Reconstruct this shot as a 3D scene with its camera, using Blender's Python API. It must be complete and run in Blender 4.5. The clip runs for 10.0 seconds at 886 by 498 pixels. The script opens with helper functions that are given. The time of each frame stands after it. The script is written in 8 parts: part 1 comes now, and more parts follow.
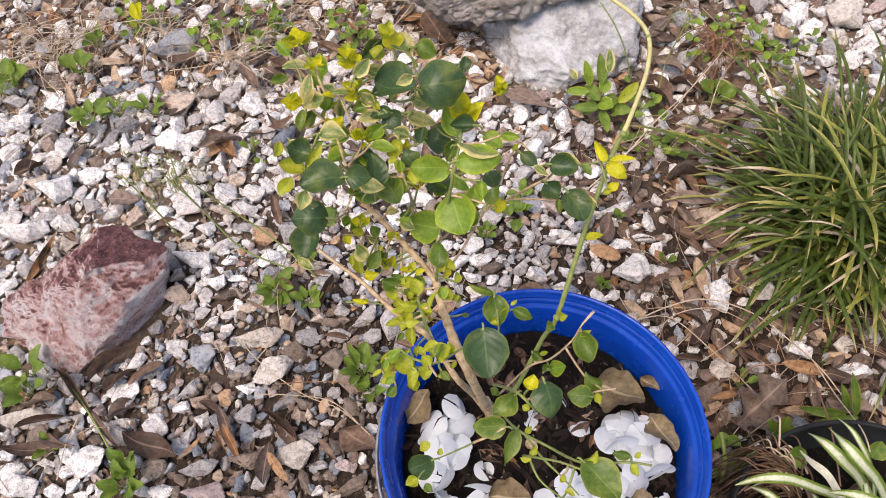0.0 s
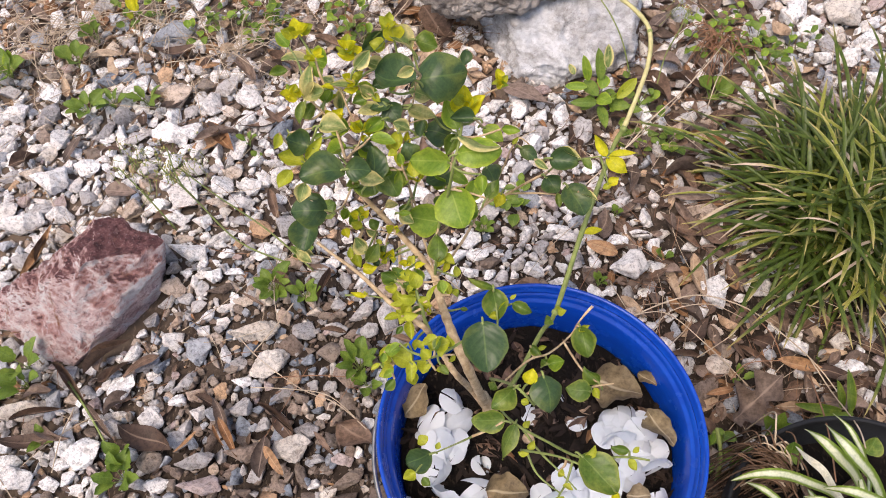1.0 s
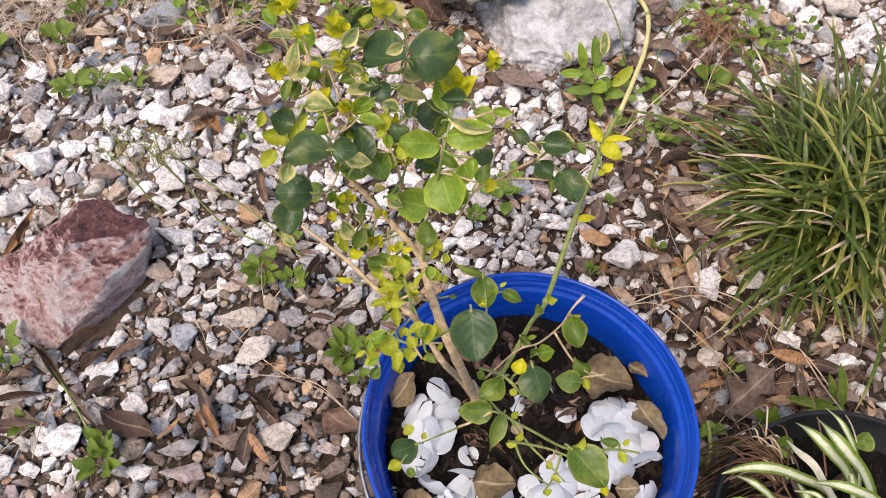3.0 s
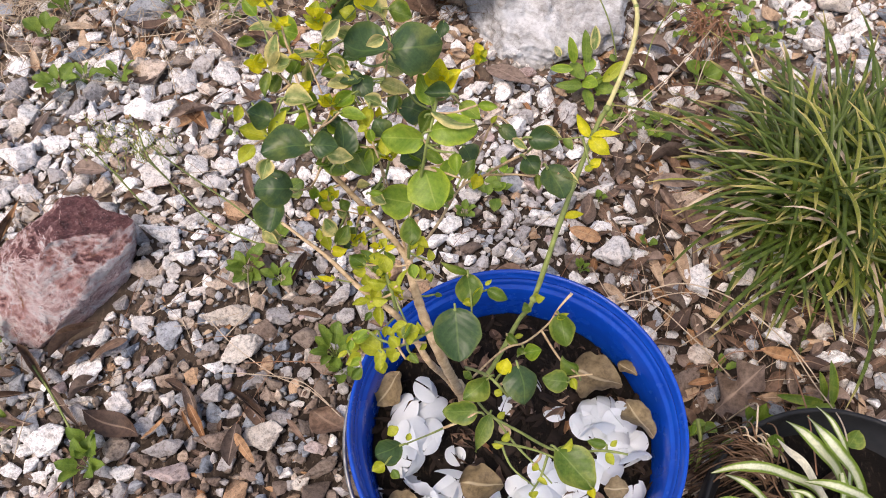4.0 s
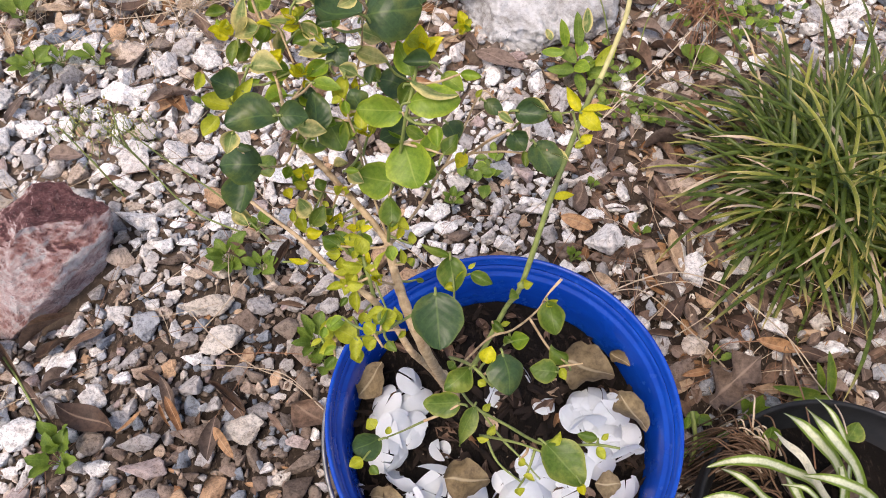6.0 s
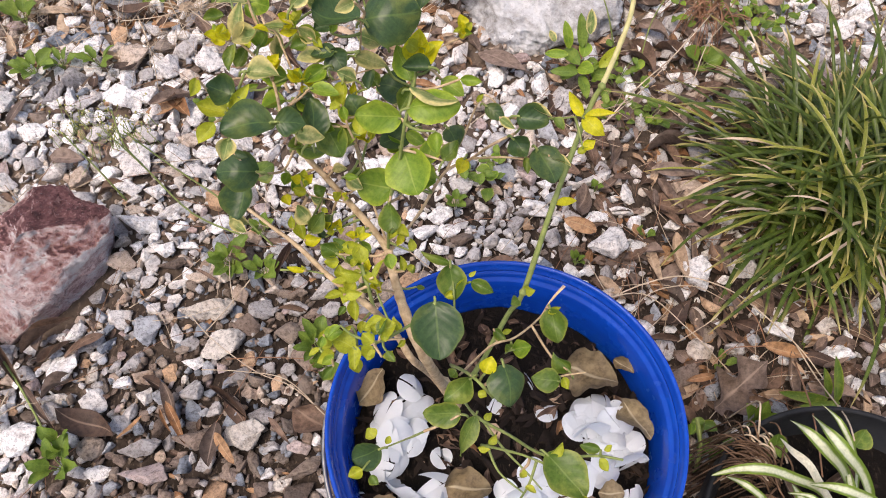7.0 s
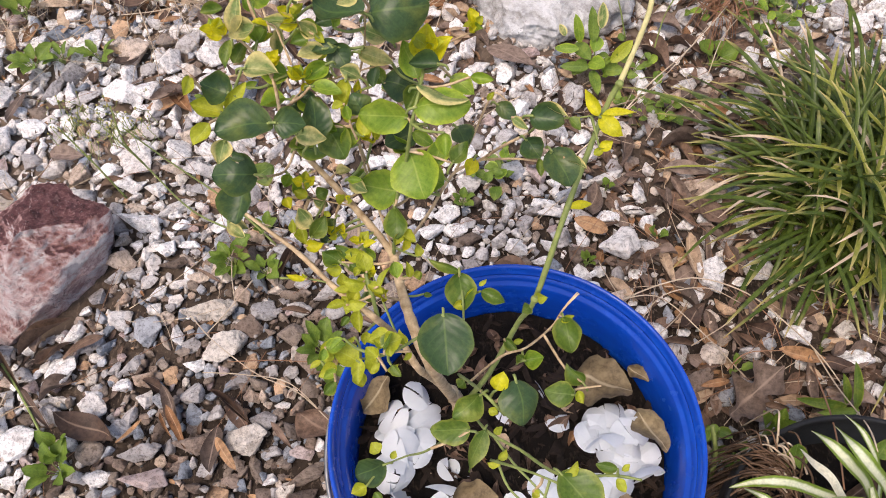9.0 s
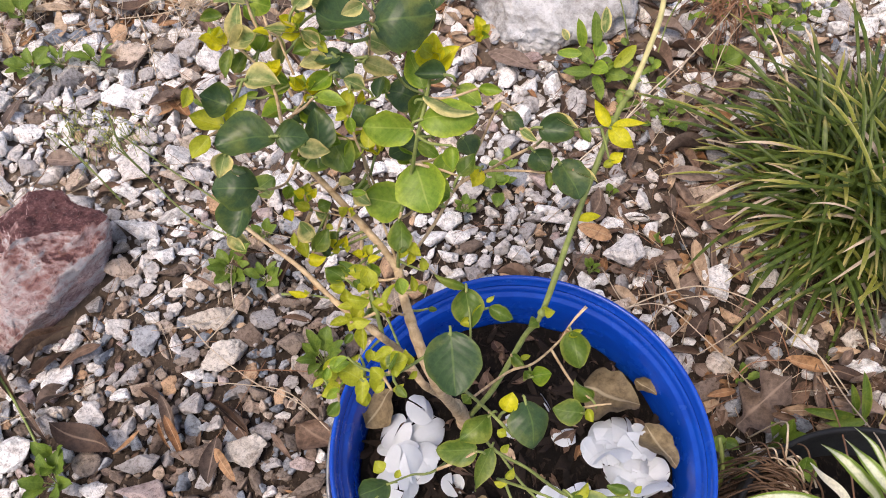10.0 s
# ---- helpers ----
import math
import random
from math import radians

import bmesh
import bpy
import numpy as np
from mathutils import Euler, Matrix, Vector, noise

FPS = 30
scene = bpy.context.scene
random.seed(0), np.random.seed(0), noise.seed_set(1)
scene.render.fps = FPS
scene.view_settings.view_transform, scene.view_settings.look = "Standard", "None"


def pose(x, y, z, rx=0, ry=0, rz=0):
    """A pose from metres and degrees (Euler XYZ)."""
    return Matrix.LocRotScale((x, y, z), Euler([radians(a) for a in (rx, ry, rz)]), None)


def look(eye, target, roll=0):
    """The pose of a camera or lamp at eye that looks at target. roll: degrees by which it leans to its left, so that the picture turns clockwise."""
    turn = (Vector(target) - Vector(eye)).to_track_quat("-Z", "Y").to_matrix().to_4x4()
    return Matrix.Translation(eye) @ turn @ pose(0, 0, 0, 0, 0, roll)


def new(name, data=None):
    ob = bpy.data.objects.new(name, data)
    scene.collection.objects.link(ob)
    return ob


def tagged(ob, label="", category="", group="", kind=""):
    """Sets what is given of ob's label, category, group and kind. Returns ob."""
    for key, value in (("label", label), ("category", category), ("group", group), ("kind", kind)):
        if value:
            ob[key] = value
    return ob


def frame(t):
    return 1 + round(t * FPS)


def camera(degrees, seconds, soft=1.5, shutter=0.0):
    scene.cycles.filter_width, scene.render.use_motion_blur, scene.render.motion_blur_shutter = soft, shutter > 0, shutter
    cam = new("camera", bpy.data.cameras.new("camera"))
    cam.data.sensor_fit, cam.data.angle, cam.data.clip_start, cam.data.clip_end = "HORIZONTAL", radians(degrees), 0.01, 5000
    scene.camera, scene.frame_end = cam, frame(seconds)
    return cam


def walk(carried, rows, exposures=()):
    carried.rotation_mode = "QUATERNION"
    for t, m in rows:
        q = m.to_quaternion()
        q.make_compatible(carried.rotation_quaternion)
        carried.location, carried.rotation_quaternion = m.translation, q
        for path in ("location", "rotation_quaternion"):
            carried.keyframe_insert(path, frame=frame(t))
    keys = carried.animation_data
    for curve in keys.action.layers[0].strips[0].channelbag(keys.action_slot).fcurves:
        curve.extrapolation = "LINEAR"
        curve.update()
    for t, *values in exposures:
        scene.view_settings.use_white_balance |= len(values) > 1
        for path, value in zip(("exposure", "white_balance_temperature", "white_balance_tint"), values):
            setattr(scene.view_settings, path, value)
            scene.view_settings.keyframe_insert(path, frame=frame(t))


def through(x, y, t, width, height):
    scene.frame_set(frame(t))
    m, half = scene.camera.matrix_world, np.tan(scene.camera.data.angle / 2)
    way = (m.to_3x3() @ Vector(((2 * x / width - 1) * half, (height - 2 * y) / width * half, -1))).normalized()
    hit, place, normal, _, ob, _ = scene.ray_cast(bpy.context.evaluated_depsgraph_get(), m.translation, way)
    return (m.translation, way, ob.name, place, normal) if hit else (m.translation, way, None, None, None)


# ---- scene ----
EXPOSURE, KELVIN = 0.88, 6950
cam = camera(63.9, 10.0, 1.0)
PATH = [
    (0, (0.047, 0.064, 0.932), (0.018, 1.131, -0.76), -5.7),
    (0.5, (0.046, 0.063, 0.931), (0.021, 1.124, -0.763), -5.2),
    (1, (0.044, 0.064, 0.93), (0.027, 1.119, -0.769), -4.8),
    (1.5, (0.045, 0.064, 0.929), (0.033, 1.112, -0.774), -4.3),
    (2, (0.045, 0.065, 0.927), (0.036, 1.105, -0.781), -3.9),
    (3.5, (0.049, 0.072, 0.911), (0.058, 1.096, -0.807), -2.7),
    (4, (0.053, 0.075, 0.907), (0.073, 1.094, -0.814), -2.3),
    (4.5, (0.057, 0.076, 0.899), (0.088, 1.09, -0.825), -1.8),
    (5, (0.056, 0.079, 0.886), (0.095, 1.087, -0.841), -1.5),
    (5.5, (0.058, 0.081, 0.879), (0.099, 1.084, -0.851), -1.3),
    (7, (0.064, 0.091, 0.872), (0.09, 1.095, -0.858), -2.0),
    (7.5, (0.065, 0.096, 0.869), (0.082, 1.098, -0.862), -2.5),
    (8, (0.068, 0.099, 0.867), (0.079, 1.097, -0.866), -2.8),
    (8.5, (0.066, 0.103, 0.862), (0.074, 1.096, -0.875), -2.8),
    (9, (0.063, 0.11, 0.855), (0.072, 1.101, -0.883), -2.7),
    (9.5, (0.061, 0.116, 0.85), (0.072, 1.107, -0.888), -2.6),
    (10, (0.059, 0.123, 0.849), (0.072, 1.117, -0.887), -2.5),
]
walk(cam, [(t, look(eye, target, roll)) for t, eye, target, roll in PATH], [(0, EXPOSURE, KELVIN, 17), (10, EXPOSURE, KELVIN, 17)])

# ---- light ----
SUN_AZIMUTH, SUN_HEIGHT = 222.0, 66.0      # degrees: anticlockwise from +x, and above the horizon
world = bpy.data.worlds.new("sky")
scene.world = world
world.use_nodes = True
wn = world.node_tree.nodes
sky = wn.new("ShaderNodeTexSky")
sky.sky_type = "NISHITA"
sky.sun_disc = False
sky.sun_elevation = radians(SUN_HEIGHT)
sky.sun_rotation = radians(90 - SUN_AZIMUTH)
sky.air_density, sky.dust_density, sky.ozone_density = 1.0, 2.5, 1.0
wn["Background"].inputs["Strength"].default_value = 0.15
world.node_tree.links.new(sky.outputs["Color"], wn["Background"].inputs["Color"])
sun = new("sun", bpy.data.lights.new("sun", "SUN"))
sun.data.energy = 1.5
sun.data.angle = radians(30)
sun.data.color = (1.0, 0.93, 0.82)
sa, sh = radians(SUN_AZIMUTH), radians(SUN_HEIGHT)
sun.matrix_world = look((3 * math.cos(sa) * math.cos(sh), 3 * math.sin(sa) * math.cos(sh), 3 * math.sin(sh)), (0, 0, 0))

# ---- materials ----
class Nodes:
    """A node material under construction."""

    def __init__(self, name, rough=0.7, spec=0.3):
        self.mat = bpy.data.materials.new(name)
        self.mat.use_nodes = True
        self.tree = self.mat.node_tree
        self.bsdf = self.tree.nodes["Principled BSDF"]
        self.bsdf.inputs["Roughness"].default_value = rough
        self.bsdf.inputs["Specular IOR Level"].default_value = spec

    def add(self, kind, **links):
        node = self.tree.nodes.new(kind)
        for key, value in links.items():
            self.put(node.inputs[key], value)
        return node

    def put(self, socket, value):
        if isinstance(value, bpy.types.NodeSocket):
            self.tree.links.new(value, socket)
        else:
            socket.default_value = value

    def place(self):
        return self.add("ShaderNodeNewGeometry").outputs["Position"]

    def grain(self, scale, detail=4.0, rough=0.55, stretch=None, warp=0.0):
        at = self.place()
        if stretch:
            m = self.add("ShaderNodeMapping", Vector=at)
            m.inputs["Scale"].default_value = stretch
            at = m.outputs["Vector"]
        n = self.add("ShaderNodeTexNoise", Vector=at)
        n.inputs["Scale"].default_value = scale
        n.inputs["Detail"].default_value = detail
        n.inputs["Roughness"].default_value = rough
        n.inputs["Distortion"].default_value = warp
        return n.outputs["Fac"]

    def ramp(self, fac, *stops, hard=False):
        r = self.add("ShaderNodeValToRGB", Fac=fac)
        e = r.color_ramp.elements
        while len(e) < len(stops):
            e.new(0.5)
        for item, (p, c) in zip(e, stops):
            item.position = p
            item.color = (*c, 1) if len(c) == 3 else c
        if hard:
            r.color_ramp.interpolation = "CONSTANT"
        return r.outputs["Color"]

    def mix(self, fac, a, b, how="MIX"):
        m = self.add("ShaderNodeMix")
        m.data_type, m.blend_type = "RGBA", how
        for key, value in ((0, fac), (6, a), (7, b)):
            if isinstance(value, tuple) and len(value) == 3:
                value = (*value, 1)
            self.put(m.inputs[key], value)
        return m.outputs[2]

    def bump(self, height, strength=0.5, depth=0.001):
        b = self.add("ShaderNodeBump", Height=height)
        b.inputs["Strength"].default_value = strength
        b.inputs["Distance"].default_value = depth
        self.tree.links.new(b.outputs["Normal"], self.bsdf.inputs["Normal"])

    def half(self, value):
        """Half of a value, to bring it into a ramp's range."""
        m = self.add("ShaderNodeMath", Value=value)
        m.operation = "MULTIPLY"
        m.inputs[1].default_value = 0.5
        return m.outputs[0]

    def colour(self, c):
        self.put(self.bsdf.inputs["Base Color"], (*c, 1) if isinstance(c, tuple) and len(c) == 3 else c)
        return self

    def random(self, single):
        if single:
            return self.add("ShaderNodeObjectInfo").outputs["Random"]
        return self.add("ShaderNodeNewGeometry").outputs["Random Per Island"]

    def thin(self, c, share=0.35):
        """Lets some light through a leaf."""
        t = self.add("ShaderNodeBsdfTranslucent")
        self.put(t.inputs["Color"], c)
        m = self.add("ShaderNodeMixShader")
        m.inputs["Fac"].default_value = share
        out = self.tree.nodes["Material Output"]
        self.tree.links.new(self.bsdf.outputs[0], m.inputs[1])
        self.tree.links.new(t.outputs[0], m.inputs[2])
        self.tree.links.new(m.outputs[0], out.inputs["Surface"])


W0, W1 = (0.0, 0.0, 0.0), (1.0, 1.0, 1.0)


def stone_material(name, low, mid, high, stain, single):
    """Crushed limestone: its own shade on each stone, stains and small dark pits."""
    n = Nodes(name, 0.88, 0.2)
    base = n.ramp(n.random(single), (0.0, low), (0.5, mid), (1.0, high))
    blot = n.ramp(n.grain(55, 5, 0.65, warp=0.6), (0.48, W0), (0.80, W1))
    c = n.mix(blot, base, stain)
    c = n.mix(0.85, c, n.mix(1.0, c, n.ramp(n.grain(150, 10, 0.76), (0.35, (0.36, 0.33, 0.31)), (0.52, (1.14, 1.13, 1.12))), "MULTIPLY"))
    pits = n.ramp(n.grain(420, 2, 0.5), (0.33, (0.35, 0.32, 0.3)), (0.41, W1))
    n.colour(n.mix(0.5, c, n.mix(1.0, c, pits, "MULTIPLY")))
    n.bump(n.grain(85, 12, 0.72), 1.0, 0.009)
    return n.mat


STONE_TONES = {
    "white": ((0.71, 0.665, 0.625), (0.85, 0.82, 0.785), (0.94, 0.925, 0.905), (0.58, 0.50, 0.44)),
    "grey": ((0.34, 0.32, 0.315), (0.47, 0.445, 0.43), (0.62, 0.585, 0.56), (0.27, 0.23, 0.205)),
    "tan": ((0.42, 0.31, 0.235), (0.57, 0.46, 0.37), (0.68, 0.59, 0.50), (0.36, 0.25, 0.17)),
    "brown": ((0.16, 0.12, 0.095), (0.255, 0.19, 0.15), (0.36, 0.275, 0.22), (0.13, 0.10, 0.08)),
    "slate": ((0.36, 0.375, 0.40), (0.44, 0.455, 0.48), (0.52, 0.53, 0.55), (0.30, 0.30, 0.31)),
    "cream": ((0.60, 0.535, 0.46), (0.66, 0.60, 0.53), (0.73, 0.68, 0.61), (0.46, 0.38, 0.31)),
    "orange": ((0.52, 0.33, 0.20), (0.56, 0.37, 0.23), (0.60, 0.42, 0.28), (0.44, 0.27, 0.16)),
    "pink": ((0.46, 0.35, 0.32), (0.51, 0.41, 0.38), (0.56, 0.46, 0.43), (0.35, 0.25, 0.23)),
    "umber": ((0.24, 0.185, 0.145), (0.29, 0.23, 0.185), (0.34, 0.28, 0.23), (0.16, 0.12, 0.095)),
    "blue": ((0.20, 0.225, 0.26), (0.25, 0.28, 0.32), (0.33, 0.36, 0.40), (0.16, 0.17, 0.19)),
}
STONE = {k: stone_material(k + "_stone", *v, True) for k, v in STONE_TONES.items()}
LOOSE = {k: stone_material(k + "_gravel", *v, False) for k, v in STONE_TONES.items()}


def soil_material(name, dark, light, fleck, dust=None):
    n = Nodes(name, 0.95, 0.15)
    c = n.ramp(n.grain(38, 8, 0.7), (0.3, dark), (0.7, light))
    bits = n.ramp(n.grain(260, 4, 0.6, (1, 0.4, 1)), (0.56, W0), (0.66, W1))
    # blends to the paler tone with distance from a point by the bucket
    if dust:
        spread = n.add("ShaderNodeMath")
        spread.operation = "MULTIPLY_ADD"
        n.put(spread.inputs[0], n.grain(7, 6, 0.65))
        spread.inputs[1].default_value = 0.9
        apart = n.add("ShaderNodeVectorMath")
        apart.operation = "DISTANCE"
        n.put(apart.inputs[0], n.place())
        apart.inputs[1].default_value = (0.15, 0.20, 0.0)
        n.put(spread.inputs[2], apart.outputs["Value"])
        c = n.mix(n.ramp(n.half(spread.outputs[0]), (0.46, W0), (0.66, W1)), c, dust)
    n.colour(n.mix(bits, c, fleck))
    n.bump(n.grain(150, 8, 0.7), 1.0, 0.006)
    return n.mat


# base tone kept dark, painting in shade between stones; paler tan farther out
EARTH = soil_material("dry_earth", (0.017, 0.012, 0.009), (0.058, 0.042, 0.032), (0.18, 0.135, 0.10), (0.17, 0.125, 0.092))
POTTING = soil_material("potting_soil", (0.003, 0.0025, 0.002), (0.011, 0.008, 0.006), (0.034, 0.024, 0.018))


def rock_pink():
    n = Nodes("pink_quartzite", 0.8, 0.3)
    veins = n.grain(30, 12, 0.80, (1, 0.8, 1.5), 0.5)
    c = n.ramp(veins, (0.40, (0.46, 0.27, 0.25)), (0.46, (0.73, 0.50, 0.465)), (0.52, (0.87, 0.70, 0.665)), (0.57, (0.93, 0.85, 0.825)))
    # grey weathered veins
    grey = n.ramp(n.grain(22, 9, 0.75, (1, 1, 2.2), 1.2), (0.54, W0), (0.60, (0.3, 0.3, 0.3)))
    c = n.mix(grey, c, (0.42, 0.35, 0.35))
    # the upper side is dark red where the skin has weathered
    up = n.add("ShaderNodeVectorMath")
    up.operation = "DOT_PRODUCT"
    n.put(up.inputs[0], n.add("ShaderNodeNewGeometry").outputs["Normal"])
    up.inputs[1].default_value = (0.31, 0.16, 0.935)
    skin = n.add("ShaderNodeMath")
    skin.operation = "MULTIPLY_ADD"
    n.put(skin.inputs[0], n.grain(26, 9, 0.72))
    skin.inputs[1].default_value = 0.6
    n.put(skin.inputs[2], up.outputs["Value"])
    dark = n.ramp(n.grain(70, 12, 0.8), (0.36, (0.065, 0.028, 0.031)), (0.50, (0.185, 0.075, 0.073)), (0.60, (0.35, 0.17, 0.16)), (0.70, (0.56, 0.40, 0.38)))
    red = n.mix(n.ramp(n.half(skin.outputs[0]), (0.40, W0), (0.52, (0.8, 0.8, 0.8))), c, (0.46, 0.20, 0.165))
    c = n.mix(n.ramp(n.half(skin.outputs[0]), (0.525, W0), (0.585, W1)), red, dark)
    rust = n.ramp(n.grain(13, 6, 0.6, (2.6, 1, 0.7)), (0.62, W0), (0.70, W1))
    c = n.mix(rust, c, (0.36, 0.15, 0.075))
    # chipped pale edges
    worn = n.ramp(n.add("ShaderNodeNewGeometry").outputs["Pointiness"], (0.56, W0), (0.66, (0.8, 0.8, 0.8)))
    c = n.mix(worn, c, (0.78, 0.66, 0.62))
    white = n.ramp(n.grain(320, 8, 0.78), (0.60, W0), (0.70, W1))
    c = n.mix(white, c, (0.80, 0.75, 0.74))
    cracks = n.ramp(n.grain(60, 11, 0.82, (1, 1, 1.6), 1.0), (0.38, (0.42, 0.36, 0.37)), (0.45, W1))
    n.colour(n.mix(1.0, c, cracks, "MULTIPLY"))
    n.bump(n.grain(120, 12, 0.82), 1.0, 0.014)
    return n.mat


def rock_white(name, low, mid, high):
    n = Nodes(name, 0.85, 0.25)
    c = n.ramp(n.grain(14, 9, 0.72, (1, 1, 2.4), 0.8), (0.30, low), (0.42, mid), (0.58, high))
    c = n.mix(n.ramp(n.grain(11, 11, 0.78), (0.48, W0), (0.62, (0.85, 0.85, 0.85))), c, low)
    c = n.mix(0.4, c, n.mix(1.0, c, n.ramp(n.grain(110, 9, 0.75, (1, 1, 1.8), 0.6), (0.34, (0.35, 0.33, 0.32)), (0.50, (1.1, 1.1, 1.1))), "MULTIPLY"))
    pits = n.ramp(n.grain(240, 3, 0.6), (0.32, (0.25, 0.23, 0.21)), (0.40, W1))
    c = n.mix(n.ramp(n.grain(24, 5, 0.6), (0.46, W0), (0.64, (0.7, 0.7, 0.7))), c, n.mix(1.0, c, pits, "MULTIPLY"))
    n.colour(c)
    n.bump(n.grain(60, 12, 0.8), 0.8, 0.012)
    return n.mat


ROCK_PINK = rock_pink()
ROCK_WHITE = rock_white("white_limestone", (0.22, 0.19, 0.165), (0.43, 0.415, 0.40), (0.68, 0.675, 0.67))
ROCK_GREY = rock_white("grey_limestone", (0.09, 0.07, 0.055), (0.20, 0.17, 0.145), (0.38, 0.345, 0.31))


def blue_plastic():
    n = Nodes("blue_plastic", 0.32, 0.35)
    scuff = n.ramp(n.grain(30, 8, 0.7, (1, 1, 3)), (0.45, (0.0003, 0.040, 0.30)), (0.8, (0.0008, 0.068, 0.43)))
    dust = n.ramp(n.grain(210, 6, 0.8), (0.64, W0), (0.86, (0.07, 0.07, 0.07)))
    n.colour(n.mix(dust, scuff, (0.16, 0.22, 0.42)))
    n.put(n.bsdf.inputs["Roughness"], n.ramp(n.grain(40, 6, 0.6), (0.3, (0.17, 0.17, 0.17)), (0.8, (0.36, 0.36, 0.36))))
    n.bump(n.grain(90, 4, 0.6), 0.15, 0.001)
    return n.mat


BLUE = blue_plastic()


def plain(name, low, high, scale, rough=0.6, spec=0.3, metal=0.0, depth=0.001):
    n = Nodes(name, rough, spec)
    n.bsdf.inputs["Metallic"].default_value = metal
    n.colour(n.ramp(n.grain(scale, 6, 0.65), (0.3, low), (0.7, high)))
    n.bump(n.grain(scale * 3, 6, 0.65), 0.5, depth)
    return n.mat


WIRE = plain("steel_wire", (0.16, 0.16, 0.16), (0.32, 0.31, 0.3), 120, 0.4, 0.5, 0.9)
BLACK = plain("black_plastic", (0.006, 0.006, 0.007), (0.014, 0.014, 0.014), 60, 0.5, 0.25)
SHELL = plain("eggshell", (0.74, 0.775, 0.80), (0.86, 0.88, 0.89), 40, 0.55, 0.35, 0.0, 0.0004)
CHIP = plain("bark_chip", (0.004, 0.003, 0.002), (0.028, 0.018, 0.013), 60, 0.9, 0.2)
BARK = plain("jasmine_bark", (0.30, 0.195, 0.10), (0.66, 0.50, 0.31), 160, 0.8, 0.2, 0.0, 0.002)
GREEN = plain("green_stem", (0.13, 0.17, 0.045), (0.26, 0.30, 0.085), 150, 0.55, 0.35)
STEM_TAN = plain("tan_green_stem", (0.34, 0.31, 0.12), (0.56, 0.50, 0.24), 90, 0.6, 0.3)
STRAW = plain("dry_straw", (0.32, 0.235, 0.155), (0.62, 0.51, 0.38), 30, 0.8, 0.2)
NEEDLE_DARK = plain("dark_dry_fibre", (0.05, 0.030, 0.020), (0.19, 0.115, 0.07), 60, 0.9, 0.15)
NEEDLE = plain("rusty_needles", (0.16, 0.075, 0.040), (0.36, 0.20, 0.12), 40, 0.8, 0.2)


def leaf_material(name, low, high, vein, through=0.3, gloss=0.42, edge=None, blotch=None, margin=0.36, tip=None):
    """A living leaf: pale midrib and side veins along the leaf's own length, mottled blade, light through it."""
    n = Nodes(name, gloss, 0.30)
    uv = n.add("ShaderNodeSeparateXYZ", Vector=n.add("ShaderNodeUVMap").outputs["UV"])
    side = n.add("ShaderNodeMath", **{"Value": uv.outputs["X"]})
    side.operation = "SUBTRACT"
    side.inputs[1].default_value = 0.5
    off = n.add("ShaderNodeMath", **{"Value": side.outputs[0]})
    off.operation = "ABSOLUTE"
    rise = n.add("ShaderNodeMath", **{"Value": off.outputs[0]})
    rise.operation = "MULTIPLY_ADD"
    rise.inputs[1].default_value = -0.75
    n.put(rise.inputs[2], uv.outputs["Y"])
    wave = n.add("ShaderNodeMath", **{"Value": rise.outputs[0]})
    wave.operation = "MULTIPLY"
    wave.inputs[1].default_value = 33.0
    ribs = n.add("ShaderNodeMath", **{"Value": wave.outputs[0]})
    ribs.operation = "SINE"
    own = n.random(True)
    base = n.mix(n.ramp(n.grain(75, 7, 0.65), (0.30, W0), (0.70, W1)), low, high)
    base = n.mix(n.ramp(own, (0.0, (0.45, 0.45, 0.45)), (1.0, W0)), base, low)
    if blotch:
        base = n.mix(n.ramp(n.grain(48, 8, 0.62, warp=0.5), (0.50, W0), (0.70, (0.9, 0.9, 0.9))), base, blotch)
    if edge:
        ragged = n.add("ShaderNodeMath")
        ragged.operation = "MULTIPLY_ADD"
        n.put(ragged.inputs[0], n.grain(160, 6, 0.65))
        ragged.inputs[1].default_value = 0.22
        n.put(ragged.inputs[2], off.outputs[0])
        base = n.mix(n.ramp(ragged.outputs[0], (margin + 0.09, W0), (margin + 0.24, W1)), base, edge)
    base = n.mix(1.0, base, n.ramp(n.grain(420, 6, 0.7), (0.32, (0.72, 0.74, 0.70)), (0.60, (1.08, 1.07, 1.05))), "MULTIPLY")
    if tip:
        base = n.mix(n.ramp(uv.outputs["Y"], (0.86, W0), (0.97, W1)), base, tip)
    c = n.mix(n.ramp(off.outputs[0], (0.006, (0.45, 0.45, 0.45)), (0.03, W0)), base, vein)
    c = n.mix(n.ramp(ribs.outputs[0], (0.84, W0), (1.0, (0.09, 0.09, 0.09))), c, vein)
    n.colour(c)
    n.bump(n.mix(0.7, ribs.outputs[0], n.grain(110, 5, 0.6)), 0.22, 0.0008)
    n.thin(c, through)
    return n.mat


